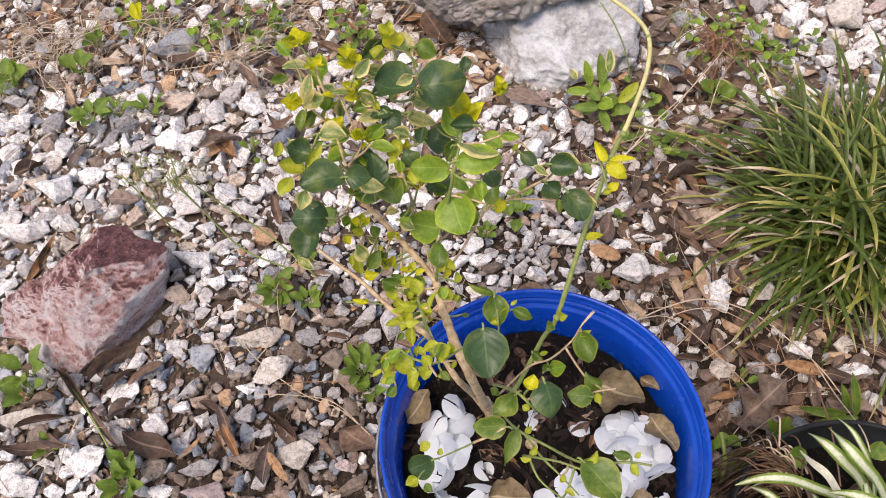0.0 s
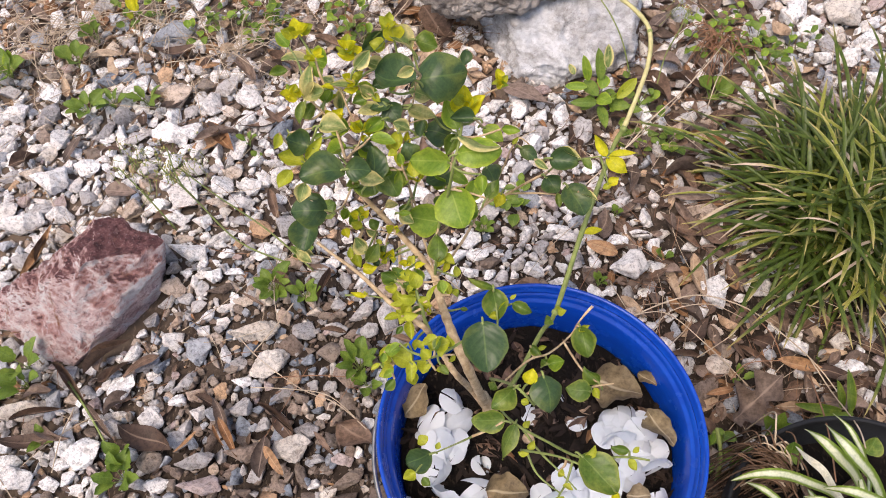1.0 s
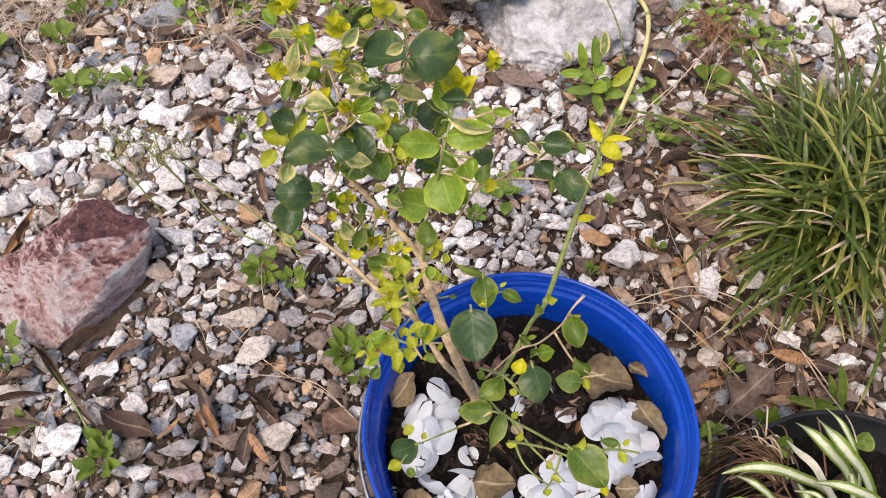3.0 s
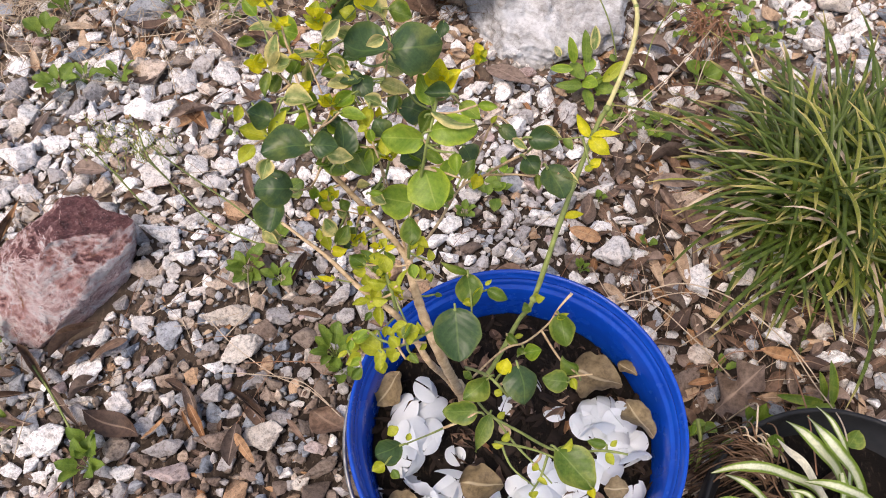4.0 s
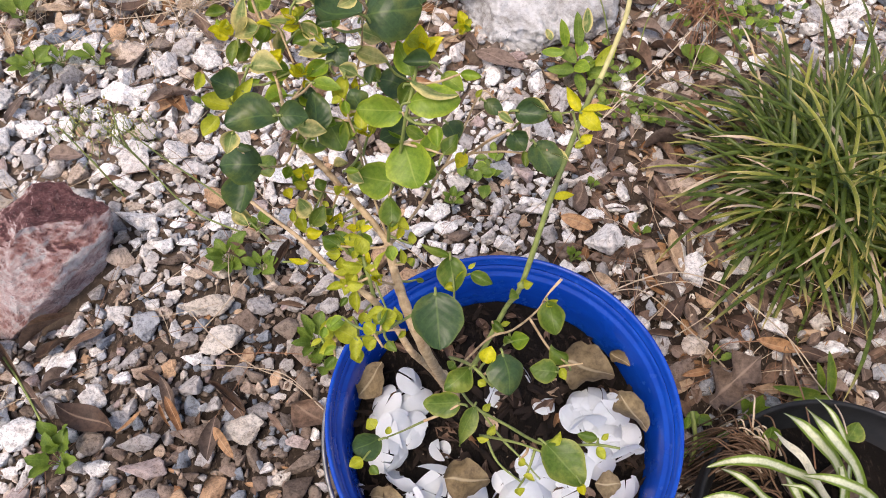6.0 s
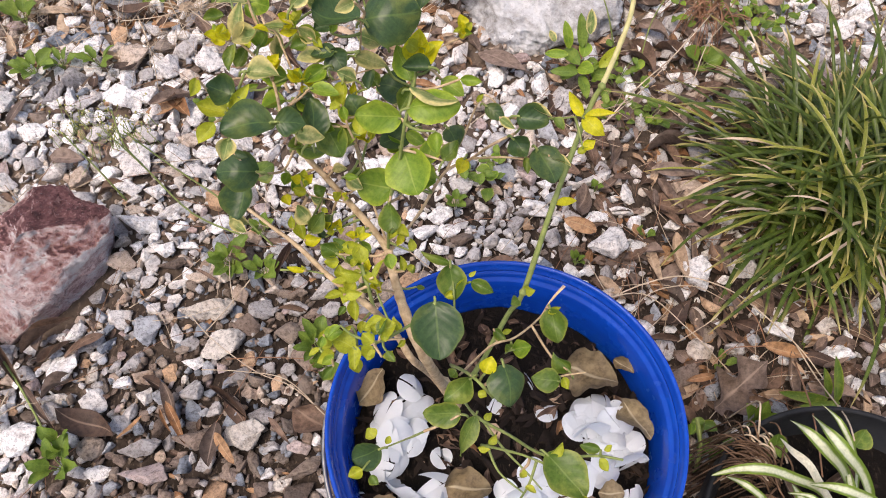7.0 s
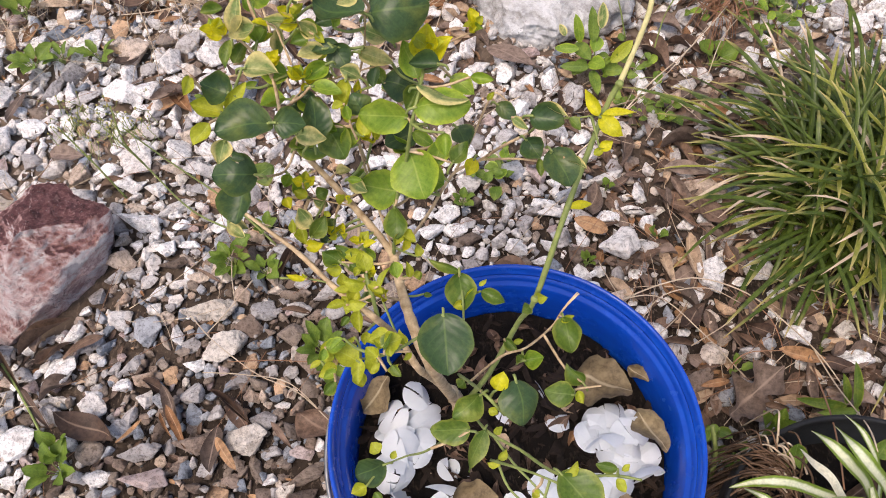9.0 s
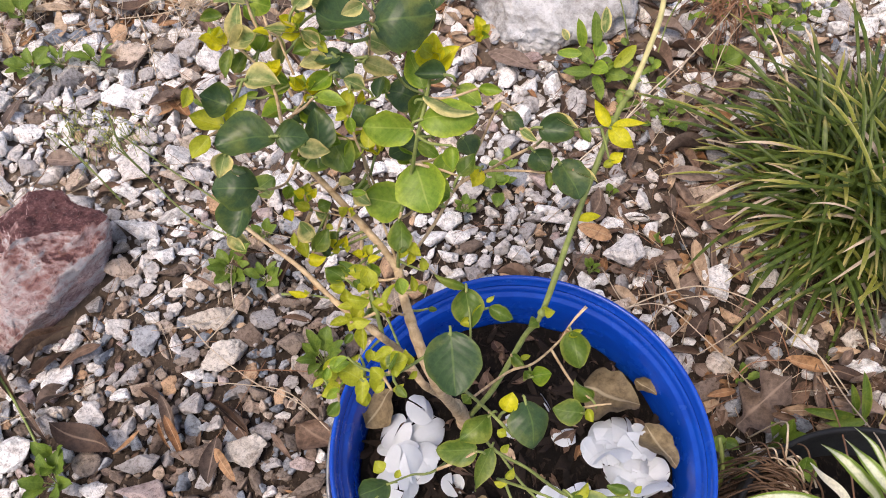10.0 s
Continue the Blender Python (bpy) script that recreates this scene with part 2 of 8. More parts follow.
DARK = leaf_material("dark_leaf", (0.030, 0.064, 0.024), (0.062, 0.110, 0.036), (0.13, 0.20, 0.05), 0.22, 0.36, (0.12, 0.16, 0.03), (0.125, 0.155, 0.035), 0.42)
MID = leaf_material("mid_leaf", (0.060, 0.115, 0.014), (0.125, 0.195, 0.026), (0.22, 0.29, 0.08), 0.28, 0.38, (0.24, 0.27, 0.045), (0.21, 0.255, 0.045), 0.38)
LIGHT = leaf_material("light_leaf", (0.12, 0.225, 0.018), (0.24, 0.345, 0.036), (0.40, 0.46, 0.10), 0.32, 0.42, (0.34, 0.43, 0.04), (0.34, 0.42, 0.06))
YOUNG = leaf_material("young_leaf", (0.29, 0.34, 0.020), (0.54, 0.54, 0.048), (0.48, 0.52, 0.13), 0.38, 0.45)
YELLOW = leaf_material("yellow_leaf", (0.52, 0.50, 0.014), (0.76, 0.69, 0.028), (0.60, 0.58, 0.10), 0.40, 0.45)
VARIEGATED = leaf_material("variegated_leaf", (0.10, 0.165, 0.045), (0.22, 0.29, 0.08), (0.52, 0.50, 0.20), 0.3, 0.42, (0.68, 0.58, 0.24), (0.62, 0.53, 0.22), 0.28)
WEED = leaf_material("weed_leaf", (0.095, 0.165, 0.022), (0.24, 0.32, 0.050), (0.21, 0.31, 0.09), 0.32, 0.5)
BLADE = leaf_material("grass_blade", (0.030, 0.056, 0.010), (0.135, 0.185, 0.028), (0.18, 0.21, 0.06), 0.28, 0.34, tip=(0.40, 0.33, 0.12))
BLADE_PALE = leaf_material("pale_grass_blade", (0.17, 0.20, 0.030), (0.36, 0.35, 0.060), (0.32, 0.33, 0.14), 0.3, 0.42, (0.35, 0.33, 0.13), tip=(0.52, 0.42, 0.16))
SPIDER = leaf_material("striped_blade", (0.66, 0.68, 0.46), (0.80, 0.80, 0.62), (0.78, 0.78, 0.58), 0.3, 0.4, (0.17, 0.255, 0.03), None, 0.20)


def dry_leaf_material(name, low, high, vein, single=True):
    n = Nodes(name, 0.62, 0.3)
    uv = n.add("ShaderNodeSeparateXYZ", Vector=n.add("ShaderNodeUVMap").outputs["UV"])
    off = n.add("ShaderNodeMath", **{"Value": uv.outputs["X"]})
    off.operation = "SUBTRACT"
    off.inputs[1].default_value = 0.5
    mid = n.add("ShaderNodeMath", **{"Value": off.outputs[0]})
    mid.operation = "ABSOLUTE"
    base = n.mix(n.random(single), low, high)
    spots = n.ramp(n.grain(120, 6, 0.7), (0.34, (0.45, 0.42, 0.40)), (0.6, (1.12, 1.1, 1.08)))
    c = n.mix(1.0, base, spots, "MULTIPLY")
    c = n.mix(n.ramp(mid.outputs[0], (0.015, (0.7, 0.7, 0.7)), (0.05, W0)), c, vein)
    n.colour(c)
    n.bump(n.grain(180, 6, 0.7), 0.5, 0.0012)
    n.thin(c, 0.12)
    return n.mat


DRY_TONES = (
    ("brown_dry_leaf", (0.065, 0.039, 0.027), (0.20, 0.128, 0.088), (0.25, 0.17, 0.12)),
    ("grey_dry_leaf", (0.095, 0.068, 0.053), (0.26, 0.19, 0.15), (0.30, 0.22, 0.17)),
    ("orange_dry_leaf", (0.24, 0.115, 0.05), (0.42, 0.245, 0.125), (0.42, 0.28, 0.16)),
    ("tan_dry_leaf", (0.32, 0.215, 0.135), (0.53, 0.395, 0.27), (0.5, 0.38, 0.27)),
)
WITHERED = dry_leaf_material("withered_leaf", (0.17, 0.125, 0.065), (0.40, 0.325, 0.20), (0.45, 0.38, 0.25))
DRY = [dry_leaf_material(*t) for t in DRY_TONES]
DRY_LOOSE = [dry_leaf_material(t[0] + "_bits", *t[1:], single=False) for t in DRY_TONES]

# ---- building tools ----
def mesh_from(name, bm, material, smooth=True):
    me = bpy.data.meshes.new(name)
    bm.to_mesh(me)
    bm.free()
    me.materials.append(material)
    me.polygons.foreach_set("use_smooth", [smooth] * len(me.polygons))
    return me


def part(name, bm, material, parent=None, label="", smooth=True):
    """One mesh object, under a thing or a part where one is given."""
    ob = new(name, mesh_from(name, bm, material, smooth))
    ob.parent = parent
    return tagged(ob, label)


def thing(name, place, label, category, group="", turn=0.0):
    """A thing's Empty, at its base."""
    ob = new(name)
    ob.empty_display_size = 0.02
    ob.matrix_basis = pose(*place, 0, 0, turn)
    return tagged(ob, label, category, group)


def tube(points, r0, r1, sides=7, wobble=0.0, seed=0):
    """A tapered stem along a smoothed line of points."""
    rng = random.Random(seed)
    pts = [Vector(p) for p in points]
    line = []
    for i in range(len(pts) - 1):
        a, b = pts[max(i - 1, 0)], pts[i]
        c, d = pts[i + 1], pts[min(i + 2, len(pts) - 1)]
        for k in range(5):
            t = k / 5
            line.append(0.5 * ((2 * b) + (c - a) * t + (2 * a - 5 * b + 4 * c - d) * t * t + (3 * b - a - 3 * c + d) * t ** 3))
    line.append(pts[-1])
    bm = bmesh.new()
    rings = []
    side = Vector((0.3, 0.2, 0.9))
    for i, p in enumerate(line):
        way = (line[min(i + 1, len(line) - 1)] - line[max(i - 1, 0)]).normalized()
        side = (side - way * side.dot(way)).normalized()
        up = way.cross(side)
        r = (r0 + (r1 - r0) * i / (len(line) - 1)) * (1 + wobble * rng.uniform(-1, 1))
        rings.append([bm.verts.new(p + r * (math.cos(a) * side + math.sin(a) * up)) for a in [2 * math.pi * j / sides for j in range(sides)]])
    for a, b in zip(rings, rings[1:]):
        for j in range(sides):
            bm.faces.new((a[j], a[(j + 1) % sides], b[(j + 1) % sides], b[j]))
    bm.faces.new(rings[0][::-1])
    bm.faces.new(rings[-1])
    return bm


def lathe(profile, steps=96):
    """A turned body round the z axis."""
    bm = bmesh.new()
    rings = [[bm.verts.new((r * math.cos(2 * math.pi * i / steps), r * math.sin(2 * math.pi * i / steps), z)) for i in range(steps)] for r, z in profile]
    for a, b in zip(rings, rings[1:]):
        for i in range(steps):
            bm.faces.new((a[i], a[(i + 1) % steps], b[(i + 1) % steps], b[i]))
    return bm, rings


def blade_mesh(bm, base, tip, facing, width, shape, cup=0.12, droop=0.0, wave=0.0, across=4, along=8, seed=0, twist=0.0, ragged=0.0):
    """A leaf blade from base to tip: shape(s) gives its half width along the way, 0 to 1."""
    rng = random.Random(seed)
    uv = bm.loops.layers.uv.verify()
    base, tip = Vector(base), Vector(tip)
    way = tip - base
    length = way.length
    way.normalize()
    out = Vector(facing)
    out = (out - way * out.dot(way)).normalized()
    side = way.cross(out)
    ph, ph2 = rng.uniform(0, 6.28), rng.uniform(0, 6.28)
    grid = []
    for j in range(along + 1):
        s = j / along
        half = max(shape(s), 0.0) * width / 2
        edge = [half * (1 + ragged * noise.noise((s * 4.5, e * 3.0, seed * 1.7))) for e in (0, 1)]
        ang = twist * (s - 0.5)
        sd, up = side * math.cos(ang) + out * math.sin(ang), out * math.cos(ang) - side * math.sin(ang)
        row = []
        for i in range(across + 1):
            u = i / across * 2 - 1
            lift = cup * width * (u * u - 0.35) * shape(s) - droop * length * (s - 0.5) ** 2 * 4 + droop * length * 0.5
            lift += wave * width * math.sin(5.0 * s + ph + 1.2 * u) * 0.5 + wave * width * 0.5 * u * math.sin(4 * s + ph2)
            row.append(bm.verts.new(base + way * (s * length) + sd * (u * edge[u > 0]) + up * lift))
        grid.append(row)
    for j in range(along):
        for i in range(across):
            f = bm.faces.new((grid[j][i], grid[j][i + 1], grid[j + 1][i + 1], grid[j + 1][i]))
            for loop, (a, b) in zip(f.loops, ((i, j), (i + 1, j), (i + 1, j + 1), (i, j + 1))):
                loop[uv].uv = (a / across, b / along)
    return bm


def oval(s):
    return max(math.sin(math.pi * min(1, 0.02 + 0.98 * s ** 0.86)), 0.0) ** 0.62 if s < 1 else 0.0


def ovate(s):
    return math.sin(math.pi * s ** 0.78) ** 0.85 if 0 < s < 1 else 0.0


def lance(s):
    return math.sin(math.pi * s ** 0.8) ** 0.9 * 0.98 + 0.02 * (1 - s) if 0 < s < 1 else 0.03 * (1 - s)


def strap(s):
    return min(1.0, 0.55 + 2.2 * s) * min(1.0, (1 - s) * 5) ** 0.6 if s < 1 else 0.0


def oak(s):
    return (math.sin(math.pi * s ** 0.75) ** 0.6) * (0.66 + 0.34 * math.sin(s * 15.0 + 2.4)) if 0 < s < 1 else 0.03


def hull_stone(seed, points=15, flat=0.72, blunt=0.10):
    """One crushed stone about 2 across: a hull of scattered points with blunted edges."""
    rng = random.Random(seed)
    bm = bmesh.new()
    sx, sy = rng.uniform(0.85, 1.25), rng.uniform(0.72, 1.0)
    for k in range(points):
        v = Vector((rng.gauss(0, 1), rng.gauss(0, 1), rng.gauss(0, 1))).normalized() * rng.uniform(0.84, 1.06)
        bm.verts.new((v.x * sx, v.y * sy, v.z * flat))
    r = bmesh.ops.convex_hull(bm, input=bm.verts)
    bmesh.ops.delete(bm, geom=list({g for g in r["geom_interior"] + r["geom_unused"] if isinstance(g, bmesh.types.BMVert)}), context="VERTS")
    bmesh.ops.dissolve_limit(bm, angle_limit=radians(14), verts=bm.verts, edges=bm.edges)
    if blunt:
        bmesh.ops.bevel(bm, geom=list(bm.edges), offset=blunt, segments=2, affect="EDGES", profile=0.6)
    bmesh.ops.triangulate(bm, faces=bm.faces)
    bmesh.ops.recalc_face_normals(bm, faces=bm.faces)
    return bm


def joined(name, shapes, rows, materials, kind="stuff", smooth=True):
    """Many loose pieces in one mesh. rows: (shape, 4 x 4 matrix, material)."""
    cache = []
    for bm in shapes:
        bm.verts.index_update()
        lay = bm.loops.layers.uv.active
        flat = [[tuple(l[lay].uv) if lay else (0.5, 0.5) for l in f.loops] for f in bm.faces]
        cache.append((np.array([v.co[:] for v in bm.verts]), np.array([[v.index for v in f.verts] for f in bm.faces]), np.array(flat)))
        bm.free()
    co, tri, which, spread, n = [], [], [], [], 0
    for shape, m, k in rows:
        v, f, w = cache[shape]
        a = np.array(m)
        co.append(v @ a[:3, :3].T + a[:3, 3])
        tri.append(f + n)
        which.append(np.full(len(f), k, dtype=np.int32))
        spread.append(w.reshape(-1, 2))
        n += len(v)
    co, tri, which = np.concatenate(co), np.concatenate(tri), np.concatenate(which)
    me = bpy.data.meshes.new(name)
    me.vertices.add(len(co))
    me.vertices.foreach_set("co", co.ravel().astype(np.float32))
    me.loops.add(tri.size)
    me.loops.foreach_set("vertex_index", tri.ravel().astype(np.int32))
    me.polygons.add(len(tri))
    me.polygons.foreach_set("loop_start", np.arange(0, tri.size, 3, dtype=np.int32))
    for m in materials:
        me.materials.append(m)
    me.polygons.foreach_set("material_index", which)
    me.polygons.foreach_set("use_smooth", np.full(len(tri), smooth))
    me.uv_layers.new(name="UVMap").data.foreach_set("uv", np.concatenate(spread).ravel().astype(np.float32))
    me.update(calc_edges=True)
    me.validate()
    return tagged(new(name, me), kind=kind)

# ---- the ground ----
BUCKET = (0.1145, 0.2605)
POT = (0.453, 0.148)


def ground_height(x, y):
    near = max(0.0, 1.0 - max(abs(x), abs(y - 0.6)) / 3.0)
    return near * (0.010 * noise.noise((x * 4, y * 4, 0)) + 0.004 * noise.noise((x * 17, y * 17, 3)) - 0.004)


def build_ground():
    fine = np.linspace(-1.4, 1.4, 113)
    outer = np.array([1.6, 2.0, 2.8, 4, 7, 12, 25, 60, 150.0])
    axis = np.concatenate([-outer[::-1], fine, outer])
    bm = bmesh.new()
    grid = [[bm.verts.new((x, y + 0.6, ground_height(x, y + 0.6))) for x in axis] for y in axis]
    for a, b in zip(grid, grid[1:]):
        for i in range(len(axis) - 1):
            bm.faces.new((a[i], a[i + 1], b[i + 1], b[i]))
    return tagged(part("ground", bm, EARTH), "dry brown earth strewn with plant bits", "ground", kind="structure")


ground = build_ground()


# ---- rocks ----
def rock(name, size, place, turn, cuts, material, label, seed, rough=0.06, nicks=9, grain=0.042):
    """A broken boulder: an ellipsoid cut by planes, its faces roughened."""
    bm = bmesh.new()
    bmesh.ops.create_icosphere(bm, subdivisions=4, radius=1.0)
    rng = random.Random(int(seed * 10))
    chips = [((rng.gauss(0, 1), rng.gauss(-0.4, 0.8), rng.gauss(0.4, 0.7)), rng.uniform(0.80, 0.93)) for k in range(nicks)]
    for normal, dist in list(cuts) + chips:
        nv = Vector(normal).normalized()
        bmesh.ops.bisect_plane(bm, geom=bm.verts[:] + bm.edges[:] + bm.faces[:], plane_co=nv * dist, plane_no=nv, clear_outer=True)
        bmesh.ops.holes_fill(bm, edges=[e for e in bm.edges if e.is_boundary], sides=0)
    bmesh.ops.triangulate(bm, faces=bm.faces)
    for k in range(7):
        long = [e for e in bm.edges if e.calc_length() > grain]
        if not long:
            break
        bmesh.ops.subdivide_edges(bm, edges=long, cuts=1)
        bmesh.ops.triangulate(bm, faces=[f for f in bm.faces if len(f.verts) > 3])
    bmesh.ops.smooth_vert(bm, verts=bm.verts, factor=0.35, use_axis_x=True, use_axis_y=True, use_axis_z=True)
    bmesh.ops.recalc_face_normals(bm, faces=bm.faces)
    bm.normal_update()
    for v in bm.verts:
        p = v.co * 2.2 + Vector((seed, seed * 2, 0))
        d = noise.fractal(p * 1.6, 0.55, 2.1, 8) * rough + 0.22 * rough * noise.ridged_multi_fractal(p * 2.5, 0.9, 2.2, 5, 1.0, 2.0) - 0.2 * rough
        v.co += v.normal * d
    for v in bm.verts:
        v.co = Vector((v.co.x * size[0], v.co.y * size[1], v.co.z * size[2]))
    ob = part(name, bm, material)
    ob.matrix_basis = pose(*place, 0, 0, turn)
    return tagged(ob, label, "rock")


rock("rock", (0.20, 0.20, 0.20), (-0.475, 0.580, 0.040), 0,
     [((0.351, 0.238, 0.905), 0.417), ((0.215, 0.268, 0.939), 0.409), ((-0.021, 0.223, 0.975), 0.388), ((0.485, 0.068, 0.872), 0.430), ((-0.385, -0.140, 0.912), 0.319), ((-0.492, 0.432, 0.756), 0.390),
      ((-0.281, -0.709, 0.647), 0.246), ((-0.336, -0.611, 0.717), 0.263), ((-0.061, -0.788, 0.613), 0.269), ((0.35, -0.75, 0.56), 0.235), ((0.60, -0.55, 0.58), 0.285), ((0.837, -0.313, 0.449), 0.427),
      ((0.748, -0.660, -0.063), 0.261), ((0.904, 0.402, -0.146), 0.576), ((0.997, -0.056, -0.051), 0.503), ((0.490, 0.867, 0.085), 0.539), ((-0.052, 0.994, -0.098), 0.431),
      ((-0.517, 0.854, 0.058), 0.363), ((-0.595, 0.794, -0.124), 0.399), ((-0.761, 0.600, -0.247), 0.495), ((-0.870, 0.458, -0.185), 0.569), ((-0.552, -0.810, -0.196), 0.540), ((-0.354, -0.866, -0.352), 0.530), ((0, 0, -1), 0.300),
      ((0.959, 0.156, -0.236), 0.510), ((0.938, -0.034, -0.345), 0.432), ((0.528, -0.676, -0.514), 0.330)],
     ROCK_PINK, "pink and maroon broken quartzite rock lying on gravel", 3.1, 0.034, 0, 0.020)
rock("boulder", (0.168, 0.20, 0.155), (0.288, 1.150, 0.015), 4,
     [((0.03, -0.50, 0.865), 0.53), ((-0.05, -0.97, 0.22), 0.86), ((0.10, -0.95, -0.30), 0.84), ((0.85, -0.4, 0.3), 0.84), ((-0.70, -0.55, 0.45), 0.86), ((0, 0, -1), 0.3)],
     ROCK_WHITE, "large weathered white limestone boulder among fallen leaves", 7.7, 0.055, 9, 0.032)
rock("boulder", (0.180, 0.115, 0.095), (0.200, 1.160, 0.118), 10,
     [((0.0, -0.9, 0.4), 0.75), ((0, 0.1, 1), 0.70), ((0.1, -0.5, -0.85), 0.6), ((0, 0, -1), 0.7)],
     ROCK_GREY, "grey-brown rough limestone rock leaning on a white boulder", 5.2, 0.10)
rock("boulder", (0.13, 0.11, 0.16), (0.080, 1.300, 0.03), 30,
     [((0.0, -0.8, 0.6), 0.80), ((0, 0.2, 1), 0.85), ((0, 0, -1), 0.3)],
     ROCK_GREY, "grey-brown rough limestone rock beside a white boulder", 8.4, 0.09)


# ---- gravel ----
SHAPES = [hull_stone(100 + i, 11 + i % 5, 0.66 + 0.03 * (i % 6), 0.055) for i in range(12)]


def weathered(bm, seed):
    """The same stone with a chipped, crystalline skin."""
    bm = bm.copy()
    bmesh.ops.subdivide_edges(bm, edges=[e for e in bm.edges if e.calc_length() > 0.16], cuts=2)
    bmesh.ops.triangulate(bm, faces=bm.faces)
    bmesh.ops.subdivide_edges(bm, edges=[e for e in bm.edges if e.calc_length() > 0.16], cuts=1)
    bmesh.ops.triangulate(bm, faces=bm.faces)
    bm.normal_update()
    push = []
    for v in bm.verts:
        p = v.co * 2.4 + Vector((seed * 3.1, seed * 1.7, 0))
        push.append(v.normal * (0.075 * noise.noise(p) + 0.05 * noise.noise(p * 2.7) + 0.035 * noise.noise(p * 6.1)))
    for v, d in zip(bm.verts, push):
        v.co += d
    return bm


STONE_MESH = {(k, i): mesh_from(k + "_stone", weathered(bm, i), STONE[k]) for i, bm in enumerate(SHAPES) for k in STONE}


def covered(x, y, r):
    """Whether a bucket, pot or rock stands there."""
    if math.hypot(x - BUCKET[0], y - BUCKET[1]) < 0.135 + r * 0.6 or math.hypot(x - POT[0], y - POT[1]) < 0.125 + r * 0.6:
        return True
    for cx, cy, ax, ay in ((-0.50, 0.592, 0.115, 0.10), (0.285, 1.145, 0.15, 0.17), (0.080, 1.30, 0.10, 0.09)):
        if math.hypot((x - cx) / (ax + r * 0.5), (y - cy) / (ay + r * 0.5)) < 1:
            return True
    return False


def stone_share(x, y):
    """How densely stones lie: thick in the bed, thin where fallen leaves have gathered."""
    share = 1.0
    if x > 0.30 and y < 0.98:
        share = 0.22 if x < 0.80 else 0.5
    if 0.27 < x < 0.36 and y < 0.98:
        share = 0.6
    if y > 1.08 and x < 0.12:
        share = 0.40
    if y > 1.0 and 0.42 < x < 0.66:
        share = 0.30
    if x > 0.70 and y > 0.86:
        share = 1.0
    if -0.03 < x < 0.17 and y > 0.93:
        share = 0.30
    return share


def stone_tone(x, y, rng):
    """White in the open bed, browner towards the near left."""
    shade = max(0.0, min(1.0, (0.76 - y) / 0.26)) * (1.0 if x > -0.38 else 0.60) if x < 0.25 else 0.35
    if -0.34 < x < 0.1 and y < 0.56 and rng.random() < 0.62:
        return rng.choice(("umber", "brown", "umber", "blue"))
    k = rng.random()
    if k < 0.60 - 0.54 * shade:
        return "white"
    if k < 0.74 - 0.42 * shade:
        return "grey"
    if k < 0.86 - 0.38 * shade:
        return rng.choice(("cream", "pink", "slate", "slate"))
    if k < 0.93 - 0.30 * shade:
        return rng.choice(("tan", "tan", "orange"))
    return rng.choice(("brown", "umber", "umber", "slate", "grey", "blue"))


CELL = 0.03
taken = {}


def fits(x, y, r, gap):
    if covered(x, y, r):
        return False
    i, j = int(math.floor(x / CELL)), int(math.floor(y / CELL))
    for a in range(i - 2, i + 3):
        for b in range(j - 2, j + 3):
            for (u, v, q) in taken.get((a, b), ()):
                if math.hypot(x - u, y - v) < (r + q) * gap:
                    return False
    return True


def hold(x, y, r):
    taken.setdefault((int(math.floor(x / CELL)), int(math.floor(y / CELL))), []).append((x, y, r))


def stone(x, y, size, tone, turn=0.0, long=1.0, lift=0.0, seed=None):
    """One stone of the bed; size: its width in metres."""
    rng = random.Random(seed if seed is not None else int(x * 7919 + y * 104729))
    ob = new("stone", STONE_MESH[tone, rng.randrange(12)])
    r = size / 2
    ob.matrix_basis = pose(x, y, ground_height(x, y) + r * 0.55 + lift, rng.uniform(-14, 14), rng.uniform(-14, 14), turn) @ Matrix.Diagonal((r * long ** 0.5 * 1.06, r / long ** 0.5 * 1.14, r * rng.uniform(0.85, 1.1), 1))
    ob.parent = ground
    hold(x, y, r * 1.05)


# open bed, far side
stone(-0.709, 0.915, 0.048, "white", -4, 0.91)
stone(-0.722, 0.985, 0.050, "white", -8, 1.26)
stone(-0.494, 1.034, 0.042, "white", -7, 0.64)
stone(-0.596, 1.031, 0.039, "white", -5, 0.77)
stone(-0.422, 0.998, 0.059, "tan", -11, 0.75)
stone(-0.661, 1.020, 0.046, "white", -1, 0.86)
stone(-0.646, 0.977, 0.053, "grey", -16, 0.68)
stone(-0.617, 0.921, 0.049, "white", 0, 0.53)
stone(-0.672, 0.927, 0.027, "white", -15, 0.65)
stone(-0.649, 0.921, 0.036, "brown", -4, 0.73)
stone(-0.655, 0.951, 0.032, "tan", -9, 1.12)
stone(-0.674, 0.967, 0.026, "white", -10, 0.89)
stone(-0.709, 0.946, 0.030, "white", 9, 1.16)
stone(-0.585, 0.889, 0.030, "white", 4, 0.98)
stone(-0.615, 0.825, 0.069, "white", 2, 0.73)
stone(-0.651, 0.843, 0.045, "tan", 4, 0.84)
stone(-0.557, 0.849, 0.041, "white", -5, 0.87)
stone(-0.569, 0.814, 0.036, "white", 12, 0.72)
stone(-0.593, 0.857, 0.029, "white", 13, 0.76)
stone(-0.624, 0.786, 0.029, "white", -2, 1.20)
stone(-0.619, 0.763, 0.041, "grey", -12, 1.77)
stone(-0.674, 0.769, 0.040, "white", 7, 0.72)
stone(-0.579, 0.753, 0.044, "white", 7, 1.52)
stone(-0.649, 0.737, 0.068, "white", 14, 1.44)
stone(-0.462, 0.750, 0.047, "tan", 16, 0.78)
